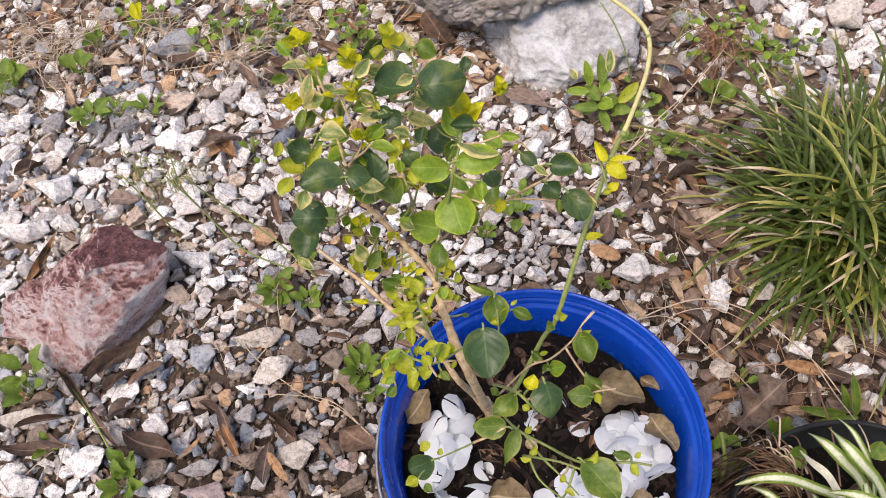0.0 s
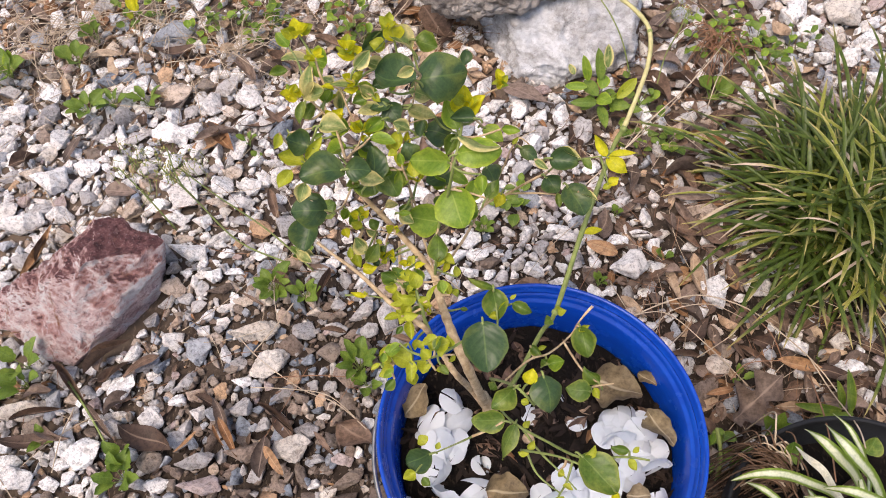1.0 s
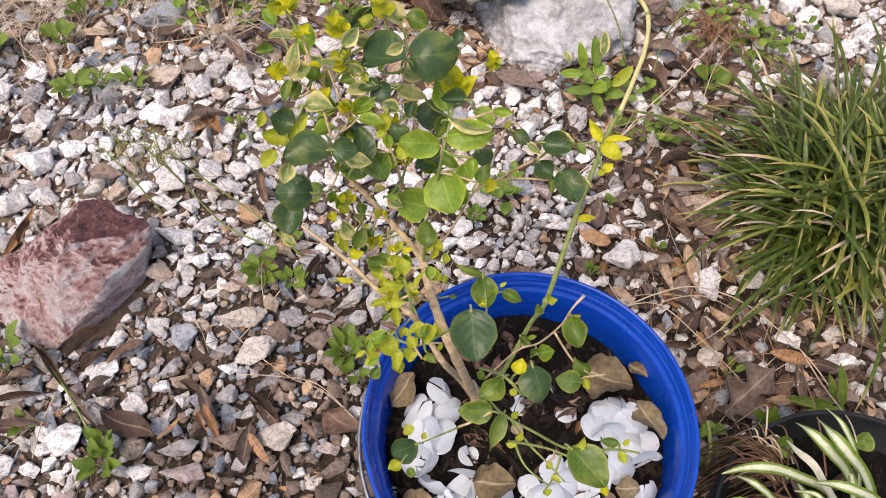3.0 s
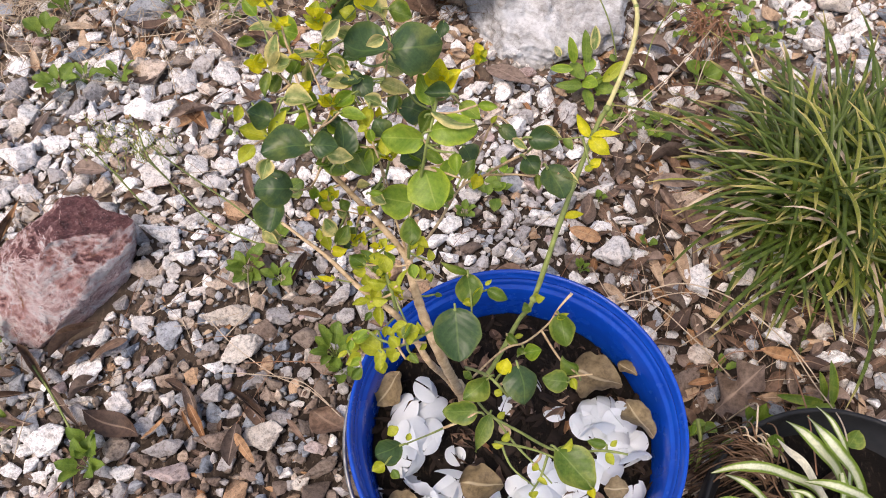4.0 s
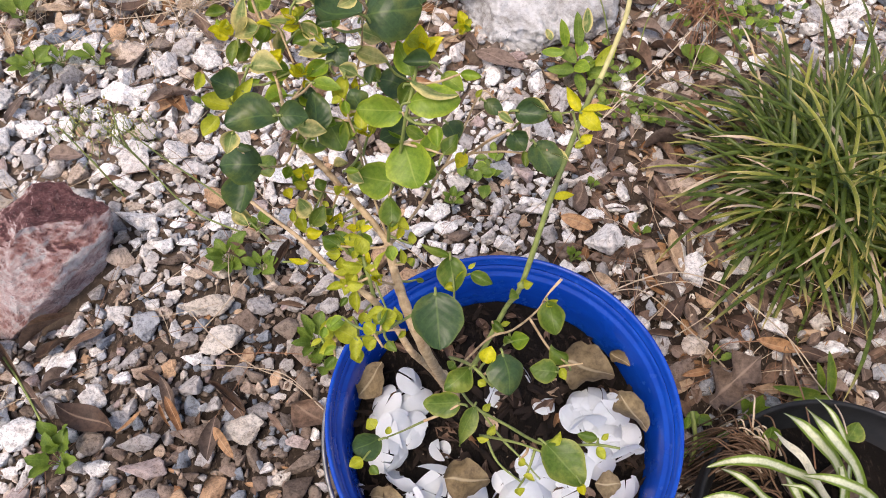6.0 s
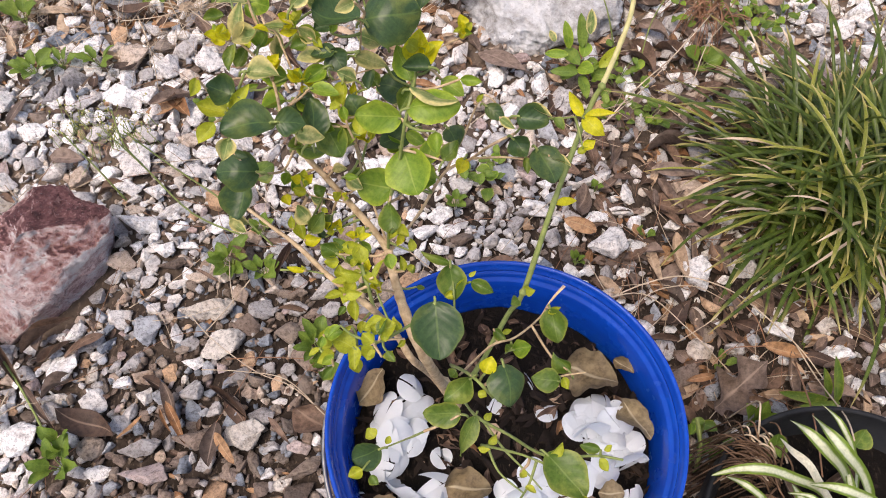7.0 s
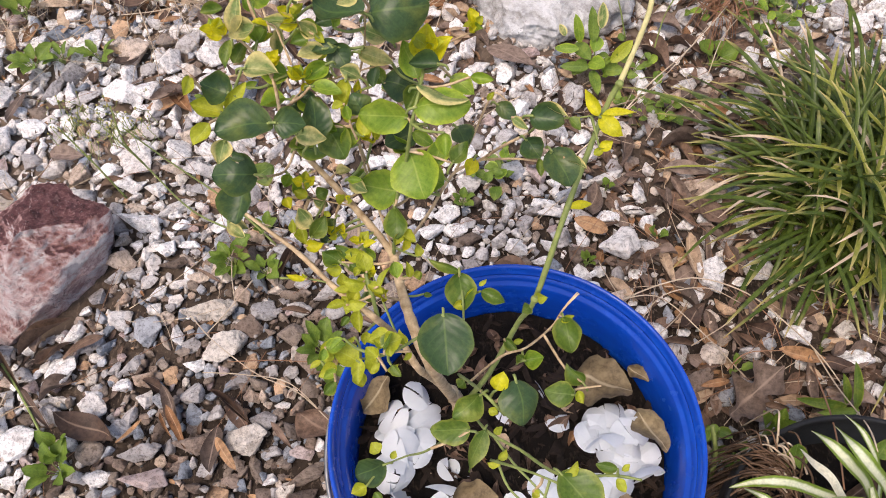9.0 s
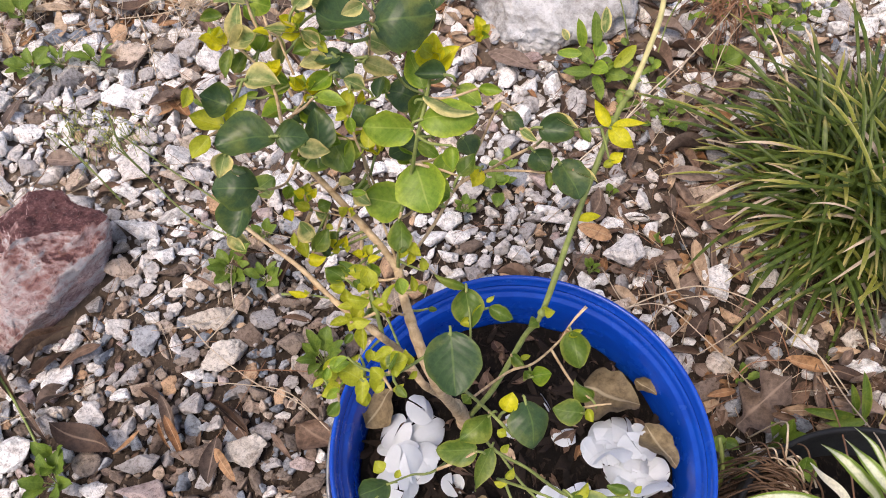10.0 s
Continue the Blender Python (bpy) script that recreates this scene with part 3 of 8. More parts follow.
stone(-0.461, 0.944, 0.027, "white", 6, 1.01)
stone(-0.465, 0.924, 0.023, "grey", -3, 0.77)
stone(-0.569, 0.929, 0.028, "white", -7, 0.68)
stone(-0.544, 0.931, 0.040, "grey", -9, 0.47)
stone(-0.475, 0.875, 0.036, "white", 6, 0.63)
stone(-0.454, 0.836, 0.031, "grey", -15, 1.08)
stone(-0.693, 0.847, 0.031, "grey", -16, 0.68)
stone(-0.661, 0.820, 0.029, "grey", 1, 0.63)
stone(-0.744, 1.036, 0.042, "grey", -8, 1.52)
stone(-0.718, 1.019, 0.035, "white", 8, 0.64)
# open bed, middle
stone(-0.380, 0.994, 0.035, "white", -3, 0.95)
stone(-0.354, 0.969, 0.055, "white", -8, 0.73)
stone(-0.324, 0.946, 0.034, "tan", 14, 0.84)
stone(-0.288, 0.980, 0.057, "white", -9, 1.10)
stone(-0.296, 0.926, 0.039, "white", -13, 0.70)
stone(-0.387, 0.914, 0.058, "white", -10, 1.06)
stone(-0.424, 0.899, 0.062, "white", 5, 1.11)
stone(-0.370, 0.870, 0.036, "white", -13, 0.61)
stone(-0.298, 0.862, 0.050, "white", -12, 0.85)
stone(-0.270, 0.838, 0.035, "white", 8, 1.14)
stone(-0.260, 0.872, 0.025, "white", -4, 0.68)
stone(-0.230, 0.869, 0.026, "white", 10, 0.53)
stone(-0.217, 0.807, 0.040, "white", 0, 0.99)
stone(-0.314, 0.789, 0.052, "white", 2, 0.95)
stone(-0.375, 0.772, 0.066, "white", -1, 0.98)
stone(-0.366, 0.826, 0.036, "grey", -16, 1.62)
stone(-0.305, 0.813, 0.030, "tan", -12, 1.03)
stone(-0.286, 0.799, 0.019, "white", 9, 1.19)
stone(-0.272, 0.784, 0.034, "white", 7, 0.79)
stone(-0.219, 0.757, 0.027, "white", -9, 1.17)
stone(-0.195, 0.748, 0.026, "white", 10, 1.10)
stone(-0.289, 0.747, 0.038, "white", 9, 1.40)
stone(-0.260, 0.726, 0.024, "white", 6, 1.12)
stone(-0.329, 0.752, 0.028, "tan", -7, 1.68)
stone(-0.395, 0.728, 0.043, "white", -13, 1.61)
stone(-0.346, 0.719, 0.037, "white", 7, 0.72)
stone(-0.376, 0.711, 0.023, "white", 11, 1.48)
stone(-0.422, 0.755, 0.031, "white", 3, 1.27)
stone(-0.243, 0.768, 0.019, "grey", -8, 1.34)
stone(-0.299, 0.774, 0.014, "grey", 16, 0.98)
stone(-0.138, 1.056, 0.045, "white", -6, 1.02)
stone(-0.156, 1.142, 0.047, "white", 7, 0.93)
stone(-0.539, 1.155, 0.038, "grey", -1, 1.03)
stone(-0.463, 1.157, 0.078, "slate", 7, 1.19)
stone(-0.090, 0.651, 0.040, "white", 9, 1.00)
stone(-0.108, 0.698, 0.031, "white", -9, 1.14)
stone(-0.094, 0.596, 0.027, "white", 12, 0.99)
stone(-0.133, 0.629, 0.028, "white", -6, 1.19)
stone(-0.041, 0.673, 0.029, "white", 16, 1.18)
stone(-0.122, 0.757, 0.028, "white", 8, 1.08)
stone(-0.139, 0.708, 0.023, "grey", 7, 1.15)
# bed beside the pink rock
stone(-0.363, 0.665, 0.052, "white", -15, 1.50)
stone(-0.320, 0.619, 0.036, "white", -3, 0.88)
stone(-0.284, 0.622, 0.030, "white", -13, 2.05)
stone(-0.248, 0.525, 0.056, "cream", -16, 1.37)
stone(-0.372, 0.601, 0.043, "tan", -3, 1.54)
stone(-0.352, 0.583, 0.029, "grey", -10, 1.09)
stone(-0.398, 0.551, 0.032, "grey", 5, 0.65)
stone(-0.382, 0.583, 0.027, "grey", -10, 0.57)
stone(-0.359, 0.514, 0.040, "white", -14, 1.10)
stone(-0.320, 0.494, 0.047, "slate", -4, 0.88)
stone(-0.323, 0.552, 0.026, "white", 11, 0.97)
stone(-0.319, 0.529, 0.025, "white", 5, 1.06)
stone(-0.292, 0.538, 0.025, "white", -5, 1.14)
stone(-0.304, 0.513, 0.025, "tan", -9, 0.99)
stone(-0.266, 0.572, 0.024, "tan", -3, 1.24)
stone(-0.241, 0.654, 0.037, "white", -8, 1.04)
stone(-0.263, 0.646, 0.020, "white", -5, 0.73)
stone(-0.303, 0.658, 0.022, "white", -4, 1.27)
stone(-0.282, 0.714, 0.030, "grey", 4, 1.72)
stone(-0.300, 0.697, 0.021, "white", 14, 1.85)
stone(-0.371, 0.691, 0.023, "tan", -9, 1.60)
stone(-0.397, 0.693, 0.026, "grey", -12, 1.00)
stone(-0.245, 0.673, 0.020, "white", 2, 1.76)
stone(-0.223, 0.678, 0.019, "white", 16, 0.98)
stone(-0.200, 0.630, 0.028, "tan", -3, 1.35)
stone(-0.150, 0.613, 0.033, "slate", -6, 1.28)
stone(-0.169, 0.517, 0.042, "grey", 7, 1.27)
stone(-0.205, 0.538, 0.030, "tan", 1, 0.58)
stone(-0.160, 0.545, 0.025, "tan", -9, 1.53)
stone(-0.307, 0.594, 0.031, "brown", 8, 1.87)
stone(-0.331, 0.596, 0.026, "grey", -6, 0.52)
stone(-0.381, 0.636, 0.029, "tan", 12, 1.16)
stone(-0.411, 0.529, 0.022, "white", 4, 0.89)
stone(-0.283, 0.488, 0.026, "white", 16, 0.57)
stone(-0.265, 0.474, 0.024, "grey", -4, 0.75)
stone(-0.126, 0.515, 0.027, "grey", -15, 1.15)
stone(-0.123, 0.556, 0.027, "grey", 14, 1.22)
stone(-0.094, 0.544, 0.037, "grey", 8, 1.04)
stone(-0.077, 0.511, 0.032, "grey", 2, 1.12)
# near bed
stone(-0.421, 0.444, 0.051, "white", -14, 0.87)
stone(-0.374, 0.400, 0.040, "white", 12, 1.02)
stone(-0.434, 0.411, 0.032, "white", -6, 2.55)
stone(-0.221, 0.466, 0.050, "cream", 16, 1.30)
stone(-0.259, 0.446, 0.029, "white", 2, 1.00)
stone(-0.253, 0.409, 0.039, "grey", 6, 0.91)
stone(-0.285, 0.434, 0.027, "orange", -10, 0.83)
stone(-0.293, 0.404, 0.026, "slate", -14, 1.02)
stone(-0.344, 0.423, 0.030, "white", -9, 1.12)
stone(-0.317, 0.406, 0.027, "white", -1, 0.60)
stone(-0.330, 0.388, 0.028, "grey", -11, 0.57)
stone(-0.178, 0.345, 0.054, "cream", 1, 1.37)
stone(-0.248, 0.344, 0.044, "brown", 4, 1.27)
stone(-0.165, 0.472, 0.026, "blue", 6, 0.96)
stone(-0.339, 0.454, 0.032, "grey", -3, 0.62)
stone(-0.202, 0.426, 0.032, "grey", 4, 0.91)
stone(-0.162, 0.368, 0.030, "grey", -6, 0.98)
stone(-0.181, 0.397, 0.024, "tan", 16, 0.79)
stone(-0.130, 0.401, 0.019, "tan", 9, 1.07)
stone(-0.141, 0.386, 0.016, "white", 5, 1.09)
stone(-0.093, 0.335, 0.020, "white", 16, 0.79)
stone(-0.116, 0.324, 0.027, "pink", 3, 1.27)
stone(-0.113, 0.301, 0.037, "umber", 9, 1.83)
stone(-0.150, 0.297, 0.022, "white", -2, 1.08)
stone(-0.303, 0.307, 0.046, "pink", -3, 1.56)
stone(-0.367, 0.345, 0.040, "umber", 4, 1.18)
stone(-0.312, 0.342, 0.039, "grey", -10, 1.49)
stone(-0.275, 0.379, 0.030, "grey", -3, 0.61)
stone(-0.356, 0.311, 0.027, "white", -1, 1.16)
stone(-0.382, 0.311, 0.025, "grey", 8, 1.09)
stone(-0.148, 0.329, 0.025, "grey", -7, 1.45)
stone(-0.222, 0.381, 0.028, "grey", -14, 0.81)
stone(-0.194, 0.299, 0.025, "brown", -9, 1.65)
stone(-0.335, 0.368, 0.035, "grey", -11, 1.28)
stone(-0.458, 0.357, 0.049, "white", 5, 0.85)
stone(-0.485, 0.376, 0.040, "white", -3, 0.53)
stone(-0.421, 0.344, 0.020, "white", 11, 0.77)
stone(-0.518, 0.357, 0.021, "white", -3, 1.57)
stone(-0.562, 0.348, 0.035, "white", -2, 1.18)
stone(-0.544, 0.326, 0.049, "white", 7, 1.13)
stone(-0.498, 0.318, 0.028, "white", 0, 0.97)
stone(-0.495, 0.387, 0.026, "white", 12, 1.61)
stone(-0.564, 0.429, 0.060, "cream", -13, 1.65)
stone(-0.446, 0.454, 0.023, "white", -14, 0.90)
stone(-0.491, 0.420, 0.020, "grey", -2, 1.09)
stone(-0.459, 0.311, 0.022, "white", -16, 1.53)
stone(-0.082, 0.371, 0.022, "white", 13, 0.79)
stone(-0.108, 0.365, 0.023, "grey", -5, 0.86)
stone(-0.132, 0.430, 0.023, "grey", 13, 1.21)
stone(-0.156, 0.432, 0.020, "grey", -14, 1.14)
stone(-0.085, 0.426, 0.023, "grey", 4, 1.13)
stone(-0.109, 0.470, 0.021, "grey", 3, 1.04)
stone(-0.228, 0.315, 0.023, "grey", 16, 1.13)
stone(-0.272, 0.318, 0.024, "brown", 12, 1.12)
stone(-0.457, 0.447, 0.015, "white", 2, 0.78)
stone(-0.362, 0.448, 0.019, "grey", 15, 0.92)
# bed behind the bucket
stone(0.181, 0.905, 0.039, "white", 12, 0.73)
stone(0.211, 0.887, 0.042, "white", 14, 1.08)
stone(0.254, 0.882, 0.047, "white", -6, 0.95)
stone(0.282, 0.852, 0.056, "grey", -8, 0.71)
stone(0.193, 0.826, 0.052, "white", 16, 0.78)
stone(0.242, 0.833, 0.038, "white", -8, 1.00)
stone(0.159, 0.854, 0.043, "tan", 4, 1.08)
stone(0.129, 0.894, 0.028, "white", -3, 0.89)
stone(0.102, 0.730, 0.035, "white", -1, 0.83)
stone(0.111, 0.699, 0.035, "grey", -16, 0.80)
stone(0.221, 0.660, 0.035, "white", 3, 2.88)
stone(0.222, 0.640, 0.033, "white", 8, 2.63)
stone(0.310, 0.699, 0.040, "white", 4, 2.02)
stone(0.281, 0.659, 0.031, "grey", -1, 0.79)
stone(0.297, 0.625, 0.032, "white", 14, 1.29)
stone(0.296, 0.577, 0.062, "white", 11, 0.92, 0.006)
stone(0.173, 0.592, 0.040, "white", -2, 1.39)
stone(0.354, 0.673, 0.038, "white", 3, 0.64)
stone(0.375, 0.711, 0.027, "white", 10, 0.86)
stone(0.326, 0.719, 0.030, "grey", 6, 0.93)
stone(0.334, 0.640, 0.025, "white", -9, 2.93)
stone(0.076, 0.651, 0.034, "white", 16, 1.02)
stone(0.087, 0.624, 0.028, "white", 3, 1.28)
stone(0.068, 0.597, 0.029, "white", -13, 1.20)
stone(0.121, 0.585, 0.027, "grey", 8, 0.71)
stone(0.161, 0.673, 0.020, "white", 3, 0.82)
stone(0.178, 0.671, 0.024, "grey", 14, 0.29)
stone(0.110, 1.013, 0.035, "white", -11, 0.68)
stone(0.097, 0.986, 0.033, "white", -1, 0.99)
stone(0.105, 0.951, 0.027, "white", 7, 1.05)
stone(0.132, 0.646, 0.019, "grey", 16, 0.91)
stone(0.147, 0.625, 0.019, "grey", -6, 1.12)
stone(0.199, 0.571, 0.020, "white", -14, 1.75)
stone(0.101, 0.589, 0.019, "white", 8, 1.03)
stone(0.117, 0.669, 0.023, "brown", 14, 1.07)
stone(0.203, 0.687, 0.022, "grey", 1, 1.16)
stone(0.287, 0.740, 0.031, "white", -12, 0.87)
stone(0.284, 0.775, 0.029, "white", -16, 0.92)
stone(0.242, 0.744, 0.025, "white", -2, 1.30)
stone(0.037, 0.655, 0.026, "white", 1, 1.05)
stone(0.048, 0.686, 0.023, "white", 1, 1.06)
# among the fallen leaves
stone(0.371, 0.604, 0.022, "white", 12, 2.31)
stone(0.407, 0.611, 0.025, "white", 6, 1.78)
stone(0.434, 0.619, 0.026, "white", -6, 1.03)
stone(0.421, 0.526, 0.054, "white", -3, 0.72, 0.006)
stone(0.458, 0.873, 0.038, "white", -10, 1.03)
stone(0.474, 0.784, 0.029, "grey", 9, 0.96)
stone(0.400, 0.421, 0.041, "tan", -16, 1.12)
stone(0.442, 0.422, 0.035, "grey", 6, 1.03)
stone(0.506, 0.437, 0.037, "white", 0, 1.18)
stone(0.491, 0.536, 0.047, "white", 3, 1.58)
stone(0.572, 0.403, 0.046, "white", -7, 1.37)
stone(0.508, 0.380, 0.022, "grey", 12, 1.54)
stone(0.458, 0.520, 0.019, "white", -6, 1.35)
stone(0.336, 0.549, 0.019, "grey", -12, 0.92)
stone(0.807, 1.089, 0.086, "cream", 7, 0.94)
stone(0.735, 1.059, 0.055, "white", -2, 0.82)
stone(0.727, 1.115, 0.051, "white", 5, 0.82)
stone(0.701, 1.097, 0.047, "white", -13, 0.84)
stone(0.621, 1.057, 0.047, "white", 8, 0.86)
stone(0.601, 1.098, 0.036, "white", 0, 1.06)
stone(0.752, 1.005, 0.052, "grey", -1, 0.89)
stone(0.777, 0.978, 0.046, "white", -9, 0.91)
stone(0.723, 0.978, 0.038, "white", -2, 1.05)
stone(0.815, 1.026, 0.044, "white", -3, 0.98)
stone(0.664, 0.982, 0.032, "white", -1, 0.95)
stone(0.745, 0.915, 0.044, "white", 9, 0.83)
stone(0.756, 0.880, 0.044, "white", 4, 0.65)
stone(0.844, 1.061, 0.042, "white", 5, 0.85)
stone(0.762, 1.110, 0.034, "white", 13, 0.82)
stone(0.574, 0.961, 0.036, "grey", 6, 0.94)
stone(0.617, 0.909, 0.043, "white", 11, 1.73)
stone(0.553, 0.889, 0.036, "tan", -4, 1.10)
stone(0.824, 0.997, 0.039, "white", -4, 0.70)
stone(0.735, 0.943, 0.030, "grey", 10, 1.05)
stone(0.791, 0.923, 0.038, "white", -4, 0.90)



def scatter_gravel():
    rng = random.Random(42)
    rows, keys = [], list(LOOSE)
    bounds = (-1.25, 1.35, -0.1, 1.75)

    def put(x, y, r, lift, shape=None):
        m = pose(x, y, ground_height(x, y) + r * 0.35 + lift, rng.uniform(-25, 25), rng.uniform(-25, 25), rng.uniform(0, 360))
        k = keys.index(stone_tone(x, y, rng))
        rows.append((rng.randrange(12) if shape is None else shape, m @ Matrix.Diagonal((r * rng.uniform(0.9, 1.2), r * rng.uniform(0.85, 1.05), r * rng.uniform(0.8, 1.1), 1)), k))

    for tries, low, high, gap in ((14000, 0.0175, 0.026, 0.74), (26000, 0.0115, 0.0175, 0.72), (36000, 0.006, 0.0115, 0.70)):
        for k in range(tries):
            x, y = rng.uniform(*bounds[:2]), rng.uniform(*bounds[2:])
            r = rng.uniform(low, high) ** 1.0
            if low > 0.017 and y < 0.66 and rng.random() < 0.4:
                continue
            if rng.random() > stone_share(x, y) or not fits(x, y, r, gap):
                continue
            hold(x, y, r)
            put(x, y, r, 0.0)
    for k in range(10000):
        x, y = rng.uniform(-0.95, 1.05), rng.uniform(0.25, 1.45)
        r = rng.uniform(0.006, 0.0115)
        if stone_share(x, y) > 0.9 and fits(x, y, r, 0.48):
            put(x, y, r, rng.uniform(0.0, 0.005))
            if k % 3:
                hold(x, y, r)
    fine = [hull_stone(200 + i, 9, 0.7, 0.0) for i in range(6)]
    for k in range(25000):
        x, y = rng.uniform(*bounds[:2]), rng.uniform(*bounds[2:])
        if rng.random() < stone_share(x, y) and not covered(x, y, 0.004):
            put(x, y, rng.uniform(0.003, 0.0078), rng.uniform(-0.002, 0.003), 12 + rng.randrange(6))
    for k in range(24000):
        x, y = rng.uniform(-2.6, 2.6), rng.uniform(-1.6, 3.0)
        inside = bounds[0] + 0.03 < x < bounds[1] - 0.03 and bounds[2] + 0.03 < y < bounds[3] - 0.03
        edge = 2.15 + 0.5 * noise.noise((x * 1.3, y * 1.3, 4)) - math.hypot(x, (y - 0.7) * 1.1)
        if not inside and rng.random() < edge * 1.6:
            put(x, y, rng.uniform(0.008, 0.022), 0.0, 12 + rng.randrange(6))
    ob = joined("gravel", SHAPES + fine, rows, [LOOSE[k] for k in keys])
    return tagged(ob, "loose white, grey and brown crushed limestone gravel", "gravel")


scatter_gravel()

# ---- the blue bucket ----
bucket = thing("bucket", (*BUCKET, 0.0), "blue plastic bucket used as a planter, on gravel", "bucket")
bm, rings = lathe([(0.122, 0.006), (0.1310, 0.21), (0.1345, 0.2560), (0.1368, 0.2765), (0.1378, 0.2785), (0.1404, 0.2795), (0.1410, 0.2815), (0.1420, 0.2890), (0.1462, 0.2890), (0.1462, 0.2795), (0.1455, 0.255),
                   (0.1498, 0.2535), (0.1498, 0.2490), (0.1450, 0.2465), (0.1445, 0.225), (0.1485, 0.2235), (0.1485, 0.2195), (0.1435, 0.2170), (0.1280, 0.004), (0.122, 0.0)], 128)
bm.faces.new(rings[0][::-1])
bm.faces.new(rings[-1])
bmesh.ops.recalc_face_normals(bm, faces=bm.faces)
body = part("body", bm, BLUE, bucket)
lip = [(0.1424, 0.2890), (0.1426, 0.2912), (0.1437, 0.2920), (0.1439, 0.2970), (0.1450, 0.2997), (0.1474, 0.2994), (0.1484, 0.2960), (0.1484, 0.2820), (0.1466, 0.2812), (0.1464, 0.2890)]
bm, rings = lathe(lip + lip[:1], 128)
bmesh.ops.remove_doubles(bm, verts=bm.verts, dist=0.00001)
bmesh.ops.recalc_face_normals(bm, faces=bm.faces)
part("rim", bm, BLUE, body)
for a in (78, 258):
    bm = bmesh.new()
    bmesh.ops.create_cone(bm, segments=20, radius1=0.017, radius2=0.014, depth=0.010, cap_ends=True)
    bmesh.ops.bevel(bm, geom=[e for e in bm.edges if len(e.link_faces) == 2 and e.calc_face_angle() > 1], offset=0.002, segments=2, affect="EDGES")
    ear = part("ear", bm, BLUE, bucket)
    ear.matrix_local = pose(0, 0, 0, 0, 0, a) @ pose(0.1480, 0, 0.236, 0, 90, 0)
arc = [(0.1560 * math.cos(radians(78 + k * 18)), 0.1560 * math.sin(radians(78 + k * 18)), 0.236 + 0.018 * math.sin(math.pi * k / 10)) for k in range(11)]
part("bail_handle", tube(arc, 0.0021, 0.0021, 8), WIRE, bucket, "thin steel wire bail handle")

SOIL = 0.232


def soil_height(x, y):
    return SOIL + 0.007 * noise.noise((x * 22, y * 22, 5)) + 0.003 * noise.noise((x * 80, y * 80, 8))


def build_soil():
    bm = bmesh.new()
    rows = []
    for k in range(1, 31):
        r = 0.1315 * k / 30
        rows.append([bm.verts.new((r * math.cos(a), r * math.sin(a), soil_height(r * math.cos(a) + BUCKET[0], r * math.sin(a) + BUCKET[1]))) for a in [2 * math.pi * i / 72 for i in range(72)]])
    for a, b in zip(rows, rows[1:]):
        for i in range(72):
            bm.faces.new((a[i], a[(i + 1) % 72], b[(i + 1) % 72], b[i]))
    bm.faces.new(rows[0])
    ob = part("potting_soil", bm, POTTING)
    ob.matrix_basis = pose(*BUCKET, 0)
    tagged(ob, "dark damp potting soil filling a blue bucket", "soil")
    rng = random.Random(5)
    shapes = [hull_stone(300 + i, 9, 0.30, 0.0) for i in range(8)]
    chips = []
    chip_mesh = [mesh_from("chip", b.copy(), CHIP, False) for b in shapes]
    for k in range(520):
        a, r = rng.uniform(0, 6.283), 0.128 * math.sqrt(rng.random())
        x, y = BUCKET[0] + r * math.cos(a), BUCKET[1] + r * math.sin(a)
        s = rng.uniform(0.0015, 0.005) if k > 150 else rng.uniform(0.005, 0.013)
        if k <= 150:
            c = new("chip", chip_mesh[k % 8])
            c.parent = ob
            c.matrix_local = pose(x - BUCKET[0], y - BUCKET[1], soil_height(x, y) + 0.002, rng.uniform(-30, 30), rng.uniform(-30, 30), rng.uniform(0, 360)) @ Matrix.Diagonal((s * 1.6, s * rng.uniform(0.4, 0.9), s * 0.8, 1))
            continue
        chips.append((rng.randrange(8), pose(x, y, soil_height(x, y) + 0.001, rng.uniform(-35, 35), rng.uniform(-35, 35), rng.uniform(0, 360)) @ Matrix.Diagonal((s * 1.7, s * 0.7, s * 0.9, 1)), 0))
    tagged(joined("bark_chips", shapes, chips, [CHIP], smooth=False), "dark brown bark chips on potting soil", "bark chips")


build_soil()


def soil_litter(count, seed):
    """Broken leaf bits, straw-coloured splinters and pale specks on the potting soil."""
    rng = random.Random(seed)
    shapes = []
    for i in range(6):
        bm = bmesh.new()
        blade_mesh(bm, (-0.5, 0, 0), (0.5, 0, 0), (0, 0, 1), 0.62, lance if i % 2 else oval, 0.4, 0.15, 0.35, 3, 5, 260 + i, 0.9, 0.4)
        bmesh.ops.triangulate(bm, faces=bm.faces)
        shapes.append(bm)
    shapes += [hull_stone(270 + i, 8, 0.7, 0.0) for i in range(3)]
    rows = []
    for k in range(count):
        a, r = rng.uniform(0, 6.283), 0.127 * math.sqrt(rng.random())
        x, y = BUCKET[0] + r * math.cos(a), BUCKET[1] + r * math.sin(a)
        speck = k % 9 == 0
        s = rng.uniform(0.0008, 0.0018) if speck else rng.uniform(0.005, 0.022) if k % 3 else rng.uniform(0.012, 0.034)
        m = pose(x, y, soil_height(x, y) + 0.003, rng.gauss(0, 24), rng.gauss(0, 24), rng.uniform(0, 360)) @ Matrix.Diagonal((s, s * rng.uniform(0.4, 1.0), s, 1))
        rows.append((6 + rng.randrange(3) if speck else rng.randrange(6), m, 3 if speck else rng.choices((0, 1, 2, 3), (8, 2, 0.6, 0.6))[0]))
    tagged(joined("soil_litter", shapes, rows, DRY_LOOSE), "brown leaf bits and specks on potting soil", "leaf litter")


